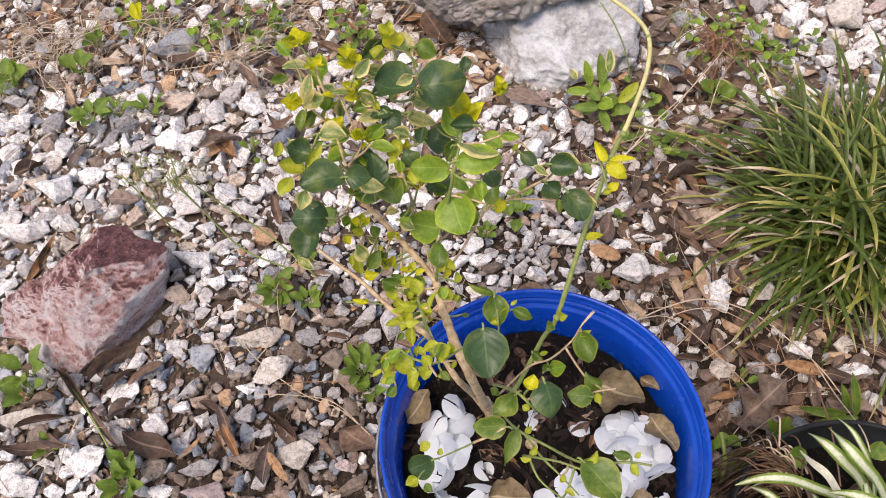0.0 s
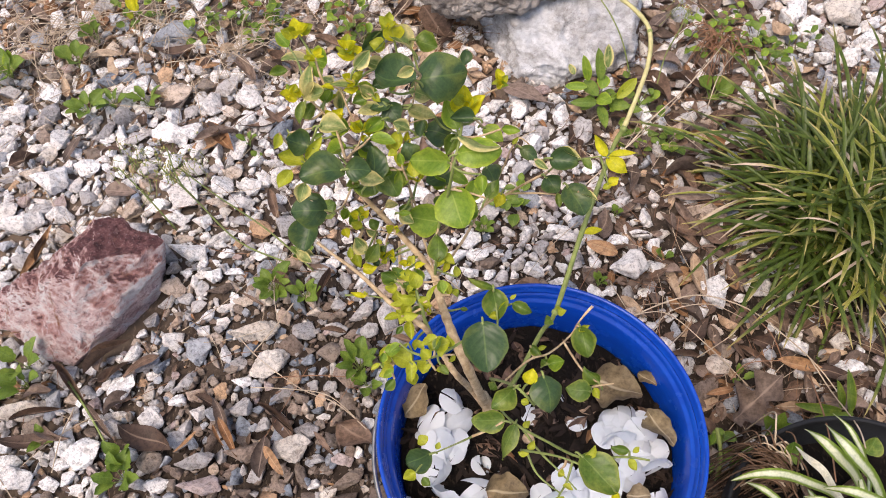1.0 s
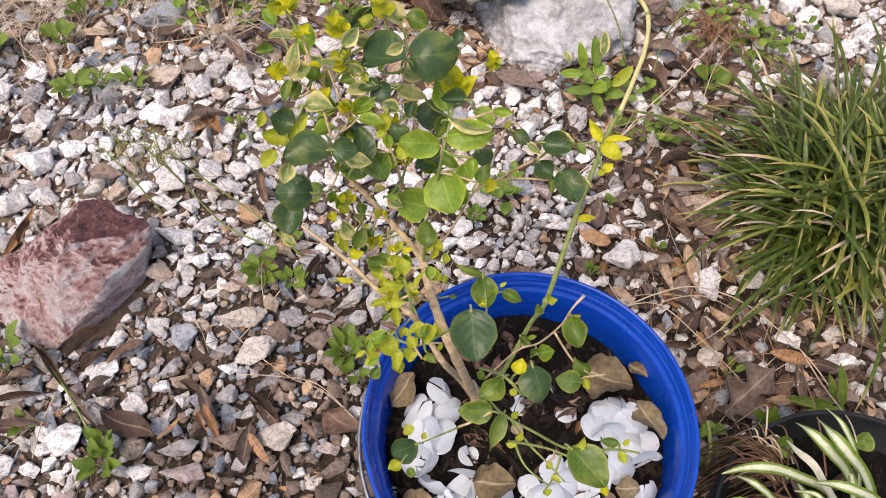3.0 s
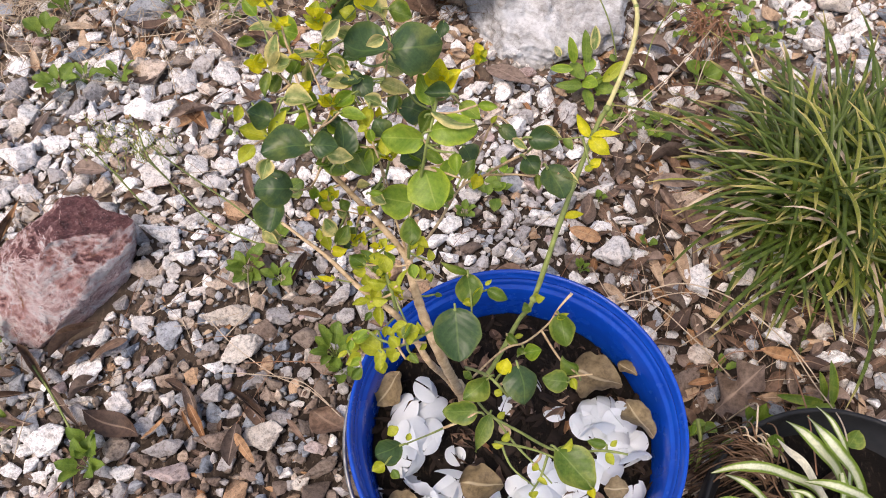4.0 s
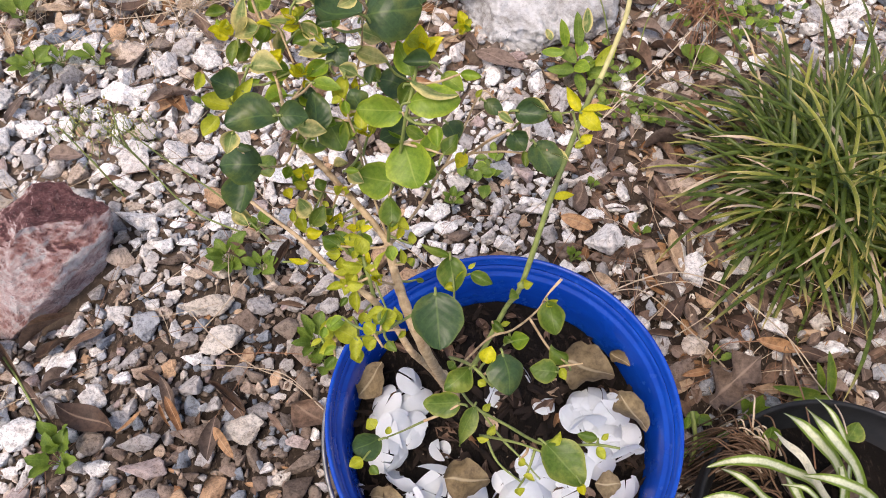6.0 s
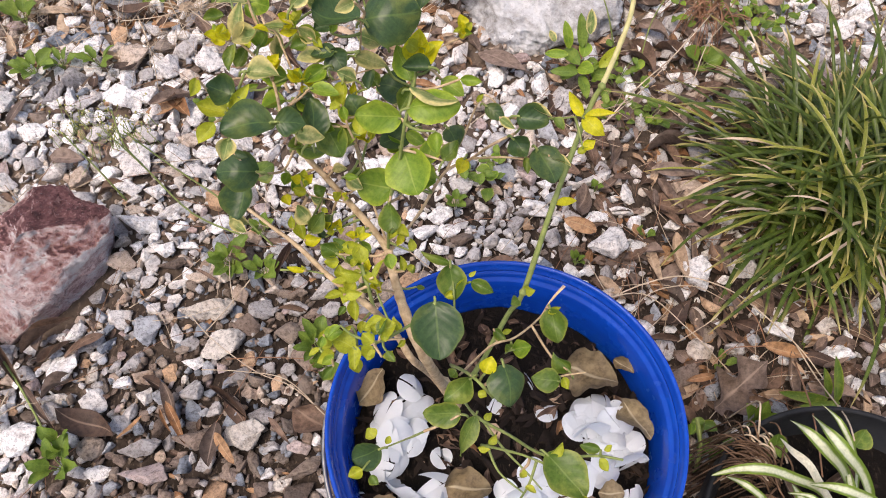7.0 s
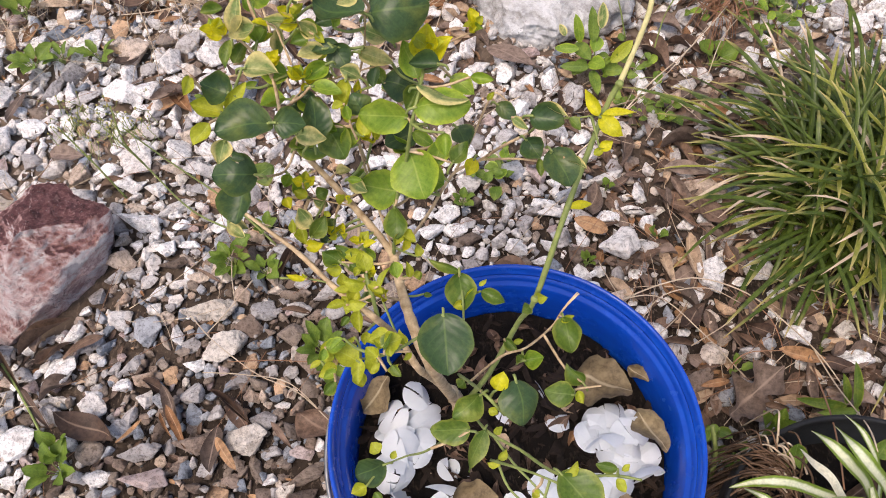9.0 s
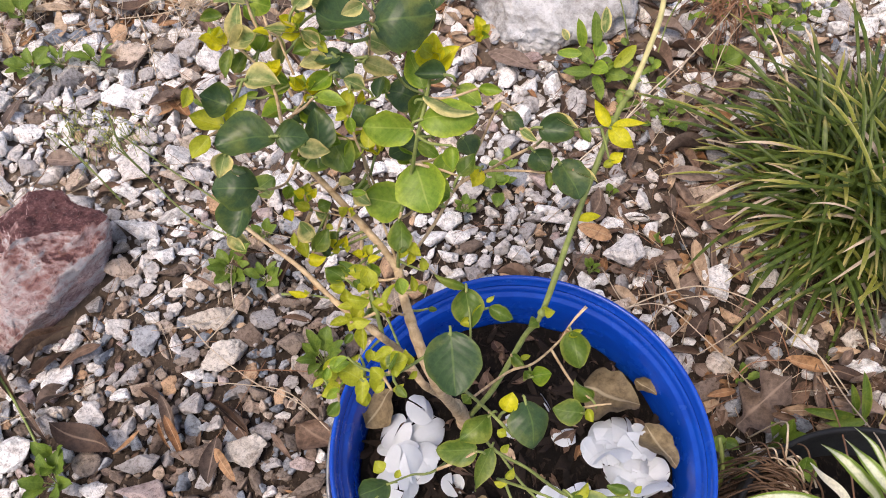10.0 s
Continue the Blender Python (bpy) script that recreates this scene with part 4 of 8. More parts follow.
soil_litter(130, 71)


# ---- eggshells ----
EGG = 0.0215
heap = {}


def heap_cell(x, y):
    return int(math.floor(x / 0.004)), int(math.floor(y / 0.004))


BALL = bmesh.new()
bmesh.ops.create_icosphere(BALL, subdivisions=4, radius=1.0)


def cut(bm, point, normal, inner=False):
    """Breaks a shell along a plane and keeps one side."""
    bmesh.ops.bisect_plane(bm, geom=bm.verts[:] + bm.edges[:] + bm.faces[:], plane_co=point, plane_no=normal, clear_outer=not inner, clear_inner=inner)


def middle(bm):
    return sum((v.co for v in bm.verts), Vector()) / max(1, len(bm.verts))


def eggshell(x, y, across, keep, tilt, turn, seed):
    """A crushed eggshell: a cap of an egg's surface inside straight breaks, cracked into plates that have shifted."""
    rng = random.Random(seed)
    wide = math.asin(min(0.97, across * 0.98 / 2 / EGG)) * (1.12 if keep > -0.35 else 1.0)
    cap = BALL.copy()
    cut(cap, Vector((0, 0, -math.cos(min(1.45, wide * 1.2)))), Vector((0, 0, 1)))
    sides = rng.randint(4, 6) if across < 0.03 else rng.randint(6, 8)
    start = rng.uniform(0, 6.283)
    for k in range(sides):
        a = start + 6.283 * (k + rng.uniform(-0.35, 0.35)) / sides
        b = wide * rng.uniform(0.45, 1.08)
        out = Vector((math.cos(a), math.sin(a), 0))
        cut(cap, out * math.sin(b), (out * math.cos(b) + Vector((rng.gauss(0, 0.12), rng.gauss(0, 0.12), math.sin(b)))).normalized())
    plates = [cap]
    for k in range(1 if across < 0.016 else rng.randint(2, 3) if across < 0.03 else rng.randint(4, 7)):
        whole = max(plates, key=lambda p: len(p.verts))
        if len(whole.verts) < 24:
            break
        plates.remove(whole)
        c = middle(whole)
        spot = (c + Vector((rng.gauss(0, 0.12), rng.gauss(0, 0.12), 0))).normalized()
        side = spot.cross(Vector((rng.gauss(0, 1), rng.gauss(0, 1), rng.gauss(0, 1)))).normalized()
        other = whole.copy()
        cut(whole, spot, side)
        cut(other, spot, side, True)
        plates += [p for p in (whole, other) if len(p.faces) > 2]
    bm = bmesh.new()
    for n, plate in enumerate(plates):
        mid = middle(plate)
        out = mid.normalized()
        lost = n > 0 and len(plates) > 3 and rng.random() < 0.16
        spin = Matrix.Rotation(radians(rng.gauss(0, 6)), 3, Vector((rng.gauss(0, 1), rng.gauss(0, 1), rng.gauss(0, 1))).normalized())
        shift = out * rng.gauss(0, 0.03) + Vector((mid.x, mid.y, 0)) * rng.uniform(-0.06, 0.04)
        made = {}
        plate.verts.index_update()
        for f in () if lost else plate.faces:
            vs = []
            for v in f.verts:
                if v.index not in made:
                    p = v.co - out * (v.co - mid).dot(out) * 0.5
                    p = mid + spin @ ((p - mid) * 0.99) + shift
                    made[v.index] = bm.verts.new((p.x, p.y, p.z * 1.12))
                vs.append(made[v.index])
            bm.faces.new(vs)
        plate.free()
    bmesh.ops.solidify(bm, geom=bm.faces, thickness=0.022)
    bmesh.ops.recalc_face_normals(bm, faces=bm.faces)
    lie = pose(0, 0, 0, 0, 0, turn) @ pose(0, 0, 0, tilt, 0, 0) @ Matrix.Scale(EGG, 4)
    centre = sum(((lie @ v.co) for v in bm.verts), Vector()) / len(bm.verts)
    spots = [lie @ v.co - centre for v in bm.verts]
    # it settles on the soil and on the shells below it
    low = max(max(soil_height(x + p.x, y + p.y), heap.get(heap_cell(x + p.x, y + p.y), 0.0)) - p.z for p in spots) - 0.0035
    for p in spots:
        c = heap_cell(x + p.x, y + p.y)
        heap[c] = max(heap.get(c, 0.0), min(p.z + low, SOIL + 0.014))
    ob = part("eggshell", bm, SHELL)
    ob.data.set_sharp_from_angle(angle=radians(28))
    ob.matrix_basis = Matrix.Translation(Vector((x, y, low)) - centre) @ lie
    return tagged(ob, "broken white eggshell lying on potting soil", "eggshell", "eggshells in the bucket")


eggshell(0.035, 0.294, 0.041, -0.30, 172, 10, 1)
eggshell(0.020, 0.270, 0.028, -0.70, 120, 200, 2)
eggshell(0.037, 0.269, 0.023, -0.75, 175, 90, 3)
eggshell(0.019, 0.257, 0.021, -0.70, 205, 40, 4)
eggshell(0.027, 0.221, 0.040, -0.45, 60, 150, 5)
eggshell(0.014, 0.243, 0.033, -0.60, 160, 240, 6)
eggshell(0.051, 0.215, 0.035, -0.20, 160, 70, 7)
eggshell(0.044, 0.201, 0.030, -0.55, 120, 200, 8)
eggshell(0.116, 0.294, 0.021, -0.75, 175, 30, 9)
eggshell(0.128, 0.304, 0.017, -0.80, 205, 120, 10)
eggshell(0.145, 0.312, 0.015, -0.80, 95, 300, 11)
eggshell(0.208, 0.279, 0.033, -0.20, 150, 300, 12)
eggshell(0.188, 0.278, 0.026, -0.65, 150, 80, 13)
eggshell(0.192, 0.261, 0.030, -0.55, 120, 20, 14)
eggshell(0.180, 0.268, 0.019, -0.75, 175, 250, 15)
eggshell(0.209, 0.246, 0.038, -0.25, 168, 180, 16)
eggshell(0.222, 0.232, 0.029, -0.60, 95, 10, 17)
eggshell(0.227, 0.246, 0.022, -0.70, 160, 100, 18)
eggshell(0.202, 0.229, 0.028, -0.60, 150, 280, 19)
eggshell(0.161, 0.230, 0.026, -0.60, 120, 200, 20)
eggshell(0.169, 0.217, 0.026, -0.55, 175, 320, 21)
eggshell(0.152, 0.215, 0.021, -0.70, 205, 60, 22)
eggshell(0.123, 0.202, 0.038, -0.20, 166, 30, 23)
eggshell(0.113, 0.213, 0.018, -0.75, 160, 170, 24)
eggshell(0.142, 0.198, 0.028, -0.55, 150, 250, 25)
eggshell(0.218, 0.199, 0.028, -0.60, 120, 200, 26)
eggshell(0.164, 0.199, 0.021, -0.70, 175, 120, 27)
eggshell(-0.012, 0.218, 0.010, -0.85, 205, 20, 28)
eggshell(0.080, 0.240, 0.007, -0.90, 95, 0, 29)
eggshell(0.001, 0.290, 0.008, -0.95, 160, 0, 30)



def shell_shards(count, seed):
    """Small flakes crumbled from the shells, heaped with them."""
    rng = random.Random(seed)
    heaps = ((0.214, 0.246, 0.022), (0.020, 0.262, 0.034), (0.050, 0.215, 0.032), (0.190, 0.262, 0.030), (0.208, 0.225, 0.030), (0.160, 0.198, 0.034))
    for k in range(count):
        cx, cy, spread = heaps[k % len(heaps)]
        x, y = rng.gauss(cx, spread * 0.6), rng.gauss(cy, spread * 0.6)
        if math.hypot(x - BUCKET[0], y - BUCKET[1]) < 0.118:
            eggshell(x, y, rng.uniform(0.012, 0.033), rng.uniform(-0.85, -0.58), rng.uniform(140, 220), rng.uniform(0, 360), 100 + k)


shell_shards(34, 8)
BALL.free()

# ---- the jasmine ----
ROOT = Vector((0.088, 0.300, SOIL))
jasmine = thing("jasmine_plant", ROOT, "young bushy jasmine with round green and yellow leaves, potted", "plant")
leaf_count = 0
leaf_bases, stem_points = [], []


def jasmine_leaf(base, tip, width, material):
    """One rounded leaf, cupped, with its short stalk; it turns its face to the open sky on the near side."""
    global leaf_count
    leaf_count += 1
    rng = random.Random(leaf_count)
    base, tip = Vector(base) - ROOT, Vector(tip) - ROOT
    if material is VARIEGATED:
        tip, width = base + (tip - base) * 1.2, width * 1.2
    facing = Vector((rng.gauss(0.0, 0.34), rng.gauss(-0.45, 0.34), 0.8))
    bm = bmesh.new()
    blade_mesh(bm, base, tip, facing, width * rng.uniform(0.94, 1.06), oval if width > 0.017 else ovate, rng.choice((-0.16, 0.14, 0.24, 0.34)) if width > 0.014 else rng.uniform(0.15, 0.62), rng.uniform(-0.06, 0.20), 0.11, 8, 20 if width > 0.014 else 12, leaf_count, rng.uniform(-0.7, 0.7), 0.12)
    ob = part("leaf", bm, material, jasmine)
    leaf_bases.append(base)
    if width > 0.010:
        way = (tip - base).normalized()
        part("petiole", tube([base + way * 0.002, base - way * 0.003 - Vector((0, 0, 0.0015)), base - way * 0.0045 - Vector((0, 0, 0.005))], 0.0009, 0.0008, 5), GREEN, ob)
    return ob


def jasmine_stem(points, r0, r1, material):
    pts = [Vector(p) - ROOT for p in points]
    for a, b in zip(pts, pts[1:]):
        stem_points.extend(a.lerp(b, k / 6) for k in range(7))
    part("stem", tube([Vector(p) - ROOT for p in points], r0 / 2, r1 / 2, 9 if r0 > 0.004 else 6, 0.10, len(points)), material, jasmine)


# crown, upper pair and its neighbours
jasmine_leaf((0.030, 0.404, 0.594), (0.004, 0.408, 0.600), 0.036, DARK)
jasmine_leaf((0.031, 0.413, 0.585), (0.065, 0.415, 0.587), 0.036, DARK)
jasmine_leaf((0.059, 0.409, 0.551), (0.063, 0.424, 0.566), 0.016, YELLOW)
jasmine_leaf((0.056, 0.402, 0.545), (0.048, 0.418, 0.560), 0.015, LIGHT)
jasmine_leaf((0.061, 0.409, 0.551), (0.077, 0.418, 0.561), 0.011, YELLOW)
jasmine_leaf((0.049, 0.376, 0.541), (0.021, 0.378, 0.544), 0.021, LIGHT)
jasmine_leaf((0.053, 0.375, 0.551), (0.085, 0.374, 0.552), 0.022, LIGHT)
jasmine_leaf((0.055, 0.383, 0.558), (0.079, 0.377, 0.554), 0.017, VARIEGATED)
jasmine_leaf((0.039, 0.373, 0.472), (0.013, 0.377, 0.477), 0.028, LIGHT)
jasmine_leaf((0.047, 0.374, 0.513), (0.056, 0.350, 0.496), 0.032, LIGHT)
jasmine_leaf((0.048, 0.384, 0.480), (0.068, 0.375, 0.474), 0.022, LIGHT)
jasmine_leaf((0.035, 0.365, 0.468), (0.036, 0.346, 0.457), 0.018, MID)
jasmine_leaf((0.038, 0.350, 0.459), (0.048, 0.344, 0.455), 0.008, YOUNG)
jasmine_leaf((0.038, 0.350, 0.459), (0.034, 0.343, 0.455), 0.006, YOUNG)
jasmine_leaf((0.051, 0.435, 0.500), (0.031, 0.441, 0.505), 0.022, DARK)
jasmine_leaf((0.032, 0.439, 0.503), (0.024, 0.447, 0.512), 0.011, MID)
jasmine_leaf((0.056, 0.428, 0.470), (0.029, 0.419, 0.463), 0.019, DARK)
jasmine_leaf((0.079, 0.427, 0.469), (0.087, 0.415, 0.461), 0.019, DARK)
jasmine_leaf((0.044, 0.415, 0.459), (0.034, 0.425, 0.467), 0.012, LIGHT)
# crown, far side
jasmine_leaf((0.016, 0.454, 0.583), (0.014, 0.463, 0.594), 0.016, YELLOW)
jasmine_leaf((0.028, 0.450, 0.578), (0.016, 0.458, 0.588), 0.017, VARIEGATED)
jasmine_leaf((0.030, 0.455, 0.583), (0.046, 0.451, 0.578), 0.017, MID)
jasmine_leaf((0.009, 0.451, 0.581), (-0.002, 0.453, 0.585), 0.010, YOUNG)
jasmine_leaf((0.010, 0.458, 0.588), (-0.009, 0.448, 0.580), 0.012, DARK)
jasmine_leaf((0.039, 0.427, 0.553), (0.026, 0.431, 0.557), 0.014, VARIEGATED)
jasmine_leaf((0.021, 0.422, 0.549), (0.038, 0.418, 0.544), 0.010, VARIEGATED)
jasmine_leaf((0.006, 0.424, 0.553), (0.015, 0.415, 0.543), 0.016, DARK)
jasmine_leaf((0.010, 0.425, 0.553), (-0.006, 0.421, 0.552), 0.010, DARK)
jasmine_leaf((0.002, 0.423, 0.552), (-0.012, 0.420, 0.551), 0.009, VARIEGATED)
jasmine_leaf((-0.002, 0.428, 0.557), (-0.010, 0.432, 0.563), 0.009, VARIEGATED)
jasmine_leaf((-0.007, 0.427, 0.558), (-0.018, 0.424, 0.556), 0.010, MID)
jasmine_leaf((-0.012, 0.433, 0.564), (-0.029, 0.433, 0.567), 0.006, VARIEGATED)
jasmine_leaf((-0.012, 0.432, 0.563), (-0.023, 0.430, 0.563), 0.007, YELLOW)
jasmine_leaf((-0.001, 0.430, 0.559), (0.002, 0.425, 0.554), 0.006, YOUNG)
jasmine_leaf((-0.036, 0.430, 0.566), (-0.049, 0.425, 0.564), 0.011, VARIEGATED)
jasmine_leaf((-0.029, 0.430, 0.565), (-0.038, 0.431, 0.568), 0.005, YELLOW)
jasmine_leaf((0.018, 0.400, 0.529), (0.020, 0.410, 0.538), 0.006, YELLOW)
jasmine_leaf((0.024, 0.380, 0.542), (0.018, 0.389, 0.550), 0.015, DARK)
jasmine_leaf((0.017, 0.392, 0.459), (0.006, 0.396, 0.463), 0.014, MID)
jasmine_leaf((0.013, 0.384, 0.547), (0.006, 0.382, 0.546), 0.006, YOUNG)
# crown, thin outer shoots
jasmine_leaf((-0.032, 0.419, 0.545), (-0.025, 0.422, 0.548), 0.011, YELLOW)
jasmine_leaf((-0.032, 0.418, 0.545), (-0.040, 0.416, 0.545), 0.007, YELLOW)
jasmine_leaf((-0.012, 0.410, 0.542), (-0.021, 0.412, 0.546), 0.012, YELLOW)
jasmine_leaf((-0.012, 0.410, 0.542), (-0.003, 0.411, 0.542), 0.010, YELLOW)
jasmine_leaf((-0.012, 0.408, 0.540), (-0.011, 0.403, 0.536), 0.005, YELLOW)
jasmine_leaf((-0.056, 0.428, 0.561), (-0.065, 0.427, 0.563), 0.007, YELLOW)
jasmine_leaf((-0.056, 0.428, 0.561), (-0.054, 0.433, 0.566), 0.008, YELLOW)
jasmine_leaf((-0.053, 0.427, 0.559), (-0.057, 0.414, 0.548), 0.007, MID)
jasmine_leaf((-0.068, 0.529, 0.530), (-0.080, 0.528, 0.533), 0.009, YELLOW)
jasmine_leaf((-0.068, 0.529, 0.530), (-0.061, 0.534, 0.535), 0.009, YELLOW)
jasmine_leaf((-0.062, 0.518, 0.515), (-0.080, 0.516, 0.519), 0.012, VARIEGATED)
jasmine_leaf((-0.062, 0.518, 0.515), (-0.047, 0.517, 0.510), 0.020, LIGHT)
jasmine_leaf((-0.012, 0.447, 0.579), (-0.025, 0.447, 0.582), 0.008, YELLOW)
jasmine_leaf((-0.012, 0.447, 0.579), (-0.014, 0.452, 0.585), 0.011, YELLOW)
# crown, outer branch
jasmine_leaf((-0.019, 0.351, 0.573), (-0.048, 0.346, 0.576), 0.025, DARK)
jasmine_leaf((-0.019, 0.351, 0.573), (-0.002, 0.351, 0.570), 0.016, DARK)
jasmine_leaf((-0.005, 0.368, 0.535), (-0.003, 0.387, 0.551), 0.020, DARK)
jasmine_leaf((-0.000, 0.382, 0.532), (0.011, 0.366, 0.519), 0.020, MID)
jasmine_leaf((-0.029, 0.409, 0.477), (-0.007, 0.408, 0.473), 0.019, MID)
jasmine_leaf((-0.023, 0.411, 0.477), (-0.034, 0.410, 0.479), 0.012, MID)
jasmine_leaf((-0.004, 0.382, 0.532), (-0.002, 0.385, 0.534), 0.004, YELLOW)
jasmine_leaf((-0.039, 0.354, 0.525), (-0.064, 0.352, 0.530), 0.024, DARK)
jasmine_leaf((-0.062, 0.378, 0.483), (-0.067, 0.356, 0.470), 0.025, DARK)
jasmine_leaf((-0.054, 0.382, 0.484), (-0.041, 0.389, 0.486), 0.018, MID)
jasmine_leaf((-0.042, 0.371, 0.574), (-0.057, 0.374, 0.580), 0.017, DARK)
jasmine_leaf((-0.047, 0.364, 0.567), (-0.063, 0.366, 0.574), 0.014, YOUNG)
jasmine_leaf((-0.046, 0.365, 0.568), (-0.034, 0.377, 0.576), 0.007, YOUNG)
jasmine_leaf((-0.035, 0.395, 0.468), (-0.039, 0.388, 0.463), 0.008, LIGHT)
jasmine_leaf((-0.024, 0.383, 0.458), (-0.033, 0.386, 0.461), 0.008, YOUNG)
jasmine_leaf((-0.019, 0.384, 0.457), (-0.010, 0.387, 0.458), 0.010, MID)
jasmine_leaf((-0.006, 0.368, 0.452), (-0.011, 0.359, 0.447), 0.012, MID)
jasmine_leaf((-0.010, 0.372, 0.455), (-0.013, 0.369, 0.453), 0.005, YOUNG)
jasmine_leaf((-0.034, 0.359, 0.450), (-0.034, 0.367, 0.456), 0.005, YOUNG)
# branch with dark leaves
jasmine_leaf((0.106, 0.426, 0.492), (0.119, 0.416, 0.486), 0.012, DARK)
jasmine_leaf((0.121, 0.385, 0.527), (0.141, 0.379, 0.526), 0.018, DARK)
jasmine_leaf((0.120, 0.387, 0.503), (0.129, 0.376, 0.496), 0.017, DARK)
jasmine_leaf((0.128, 0.376, 0.496), (0.129, 0.367, 0.489), 0.006, MID)
jasmine_leaf((0.135, 0.378, 0.502), (0.147, 0.358, 0.491), 0.021, DARK)
jasmine_leaf((0.143, 0.381, 0.528), (0.150, 0.374, 0.524), 0.007, MID)
jasmine_leaf((0.129, 0.390, 0.532), (0.141, 0.382, 0.529), 0.004, VARIEGATED)
jasmine_leaf((0.110, 0.386, 0.525), (0.118, 0.380, 0.522), 0.005, VARIEGATED)
jasmine_leaf((0.143, 0.373, 0.500), (0.155, 0.366, 0.498), 0.004, VARIEGATED)
jasmine_leaf((0.168, 0.400, 0.505), (0.160, 0.414, 0.515), 0.009, YELLOW)
jasmine_leaf((0.168, 0.400, 0.505), (0.182, 0.387, 0.499), 0.012, YELLOW)
jasmine_leaf((0.170, 0.400, 0.506), (0.190, 0.397, 0.510), 0.006, YELLOW)
jasmine_leaf((0.168, 0.383, 0.492), (0.176, 0.386, 0.497), 0.007, YELLOW)
jasmine_leaf((0.164, 0.381, 0.490), (0.171, 0.383, 0.493), 0.005, YOUNG)
jasmine_leaf((0.090, 0.461, 0.522), (0.098, 0.465, 0.527), 0.005, YELLOW)
jasmine_leaf((0.090, 0.461, 0.522), (0.095, 0.463, 0.525), 0.004, YELLOW)
jasmine_leaf((0.100, 0.428, 0.493), (0.105, 0.432, 0.497), 0.004, YOUNG)
# inner shoots
jasmine_leaf((0.020, 0.304, 0.493), (0.017, 0.315, 0.500), 0.010, YOUNG)
jasmine_leaf((0.006, 0.309, 0.497), (-0.005, 0.314, 0.502), 0.012, MID)
jasmine_leaf((0.012, 0.311, 0.498), (0.003, 0.317, 0.503), 0.007, MID)
jasmine_leaf((0.006, 0.305, 0.495), (-0.003, 0.305, 0.496), 0.008, YOUNG)
jasmine_leaf((0.019, 0.297, 0.490), (0.006, 0.299, 0.492), 0.008, YOUNG)
jasmine_leaf((0.026, 0.296, 0.489), (0.035, 0.307, 0.494), 0.006, YOUNG)
jasmine_leaf((0.019, 0.316, 0.501), (0.027, 0.319, 0.502), 0.005, YELLOW)
jasmine_leaf((0.012, 0.301, 0.477), (-0.001, 0.301, 0.478), 0.006, YOUNG)
jasmine_leaf((0.011, 0.297, 0.474), (0.005, 0.288, 0.471), 0.008, YOUNG)
jasmine_leaf((0.005, 0.294, 0.474), (-0.006, 0.292, 0.474), 0.006, YOUNG)
jasmine_leaf((0.012, 0.291, 0.472), (0.013, 0.278, 0.465), 0.007, YOUNG)
jasmine_leaf((0.007, 0.287, 0.470), (0.002, 0.282, 0.468), 0.005, MID)
jasmine_leaf((0.042, 0.334, 0.425), (0.040, 0.344, 0.430), 0.006, YOUNG)
jasmine_leaf((0.044, 0.335, 0.425), (0.049, 0.338, 0.426), 0.005, YOUNG)
jasmine_leaf((-0.017, 0.306, 0.484), (-0.028, 0.308, 0.487), 0.004, YELLOW)
jasmine_leaf((-0.016, 0.307, 0.485), (-0.019, 0.309, 0.486), 0.003, YOUNG)
jasmine_leaf((0.017, 0.306, 0.495), (0.013, 0.302, 0.493), 0.005, YOUNG)
jasmine_leaf((0.031, 0.253, 0.503), (0.026, 0.257, 0.505), 0.009, YOUNG)
jasmine_leaf((0.031, 0.254, 0.504), (0.041, 0.257, 0.505), 0.011, YOUNG)
jasmine_leaf((0.033, 0.253, 0.503), (0.034, 0.248, 0.501), 0.005, YOUNG)
jasmine_leaf((0.027, 0.248, 0.501), (0.021, 0.253, 0.504), 0.008, YOUNG)
jasmine_leaf((0.024, 0.262, 0.463), (0.019, 0.254, 0.460), 0.011, YOUNG)
jasmine_leaf((0.012, 0.261, 0.463), (-0.003, 0.269, 0.468), 0.014, YOUNG)
jasmine_leaf((0.012, 0.263, 0.464), (0.011, 0.249, 0.458), 0.008, YOUNG)
jasmine_leaf((-0.001, 0.260, 0.464), (-0.011, 0.253, 0.462), 0.009, YOUNG)
jasmine_leaf((-0.002, 0.263, 0.465), (-0.009, 0.265, 0.467), 0.007, YOUNG)
# low leaves over the soil
jasmine_leaf((0.063, 0.272, 0.500), (0.064, 0.241, 0.486), 0.031, DARK)
jasmine_leaf((0.074, 0.307, 0.480), (0.075, 0.286, 0.470), 0.020, MID)
jasmine_leaf((0.086, 0.296, 0.476), (0.100, 0.289, 0.473), 0.009, MID)
jasmine_leaf((0.077, 0.291, 0.472), (0.083, 0.298, 0.477), 0.005, YOUNG)
jasmine_leaf((0.076, 0.290, 0.472), (0.069, 0.289, 0.471), 0.006, YOUNG)
jasmine_leaf((0.074, 0.307, 0.480), (0.055, 0.315, 0.485), 0.006, MID)
jasmine_leaf((0.085, 0.299, 0.477), (0.090, 0.302, 0.479), 0.003, YOUNG)
jasmine_leaf((0.100, 0.236, 0.487), (0.103, 0.213, 0.479), 0.023, DARK)
jasmine_leaf((0.082, 0.234, 0.474), (0.065, 0.222, 0.469), 0.016, MID)
jasmine_leaf((0.075, 0.225, 0.433), (0.051, 0.227, 0.433), 0.018, MID)
jasmine_leaf((0.087, 0.242, 0.372), (0.074, 0.216, 0.364), 0.014, MID)
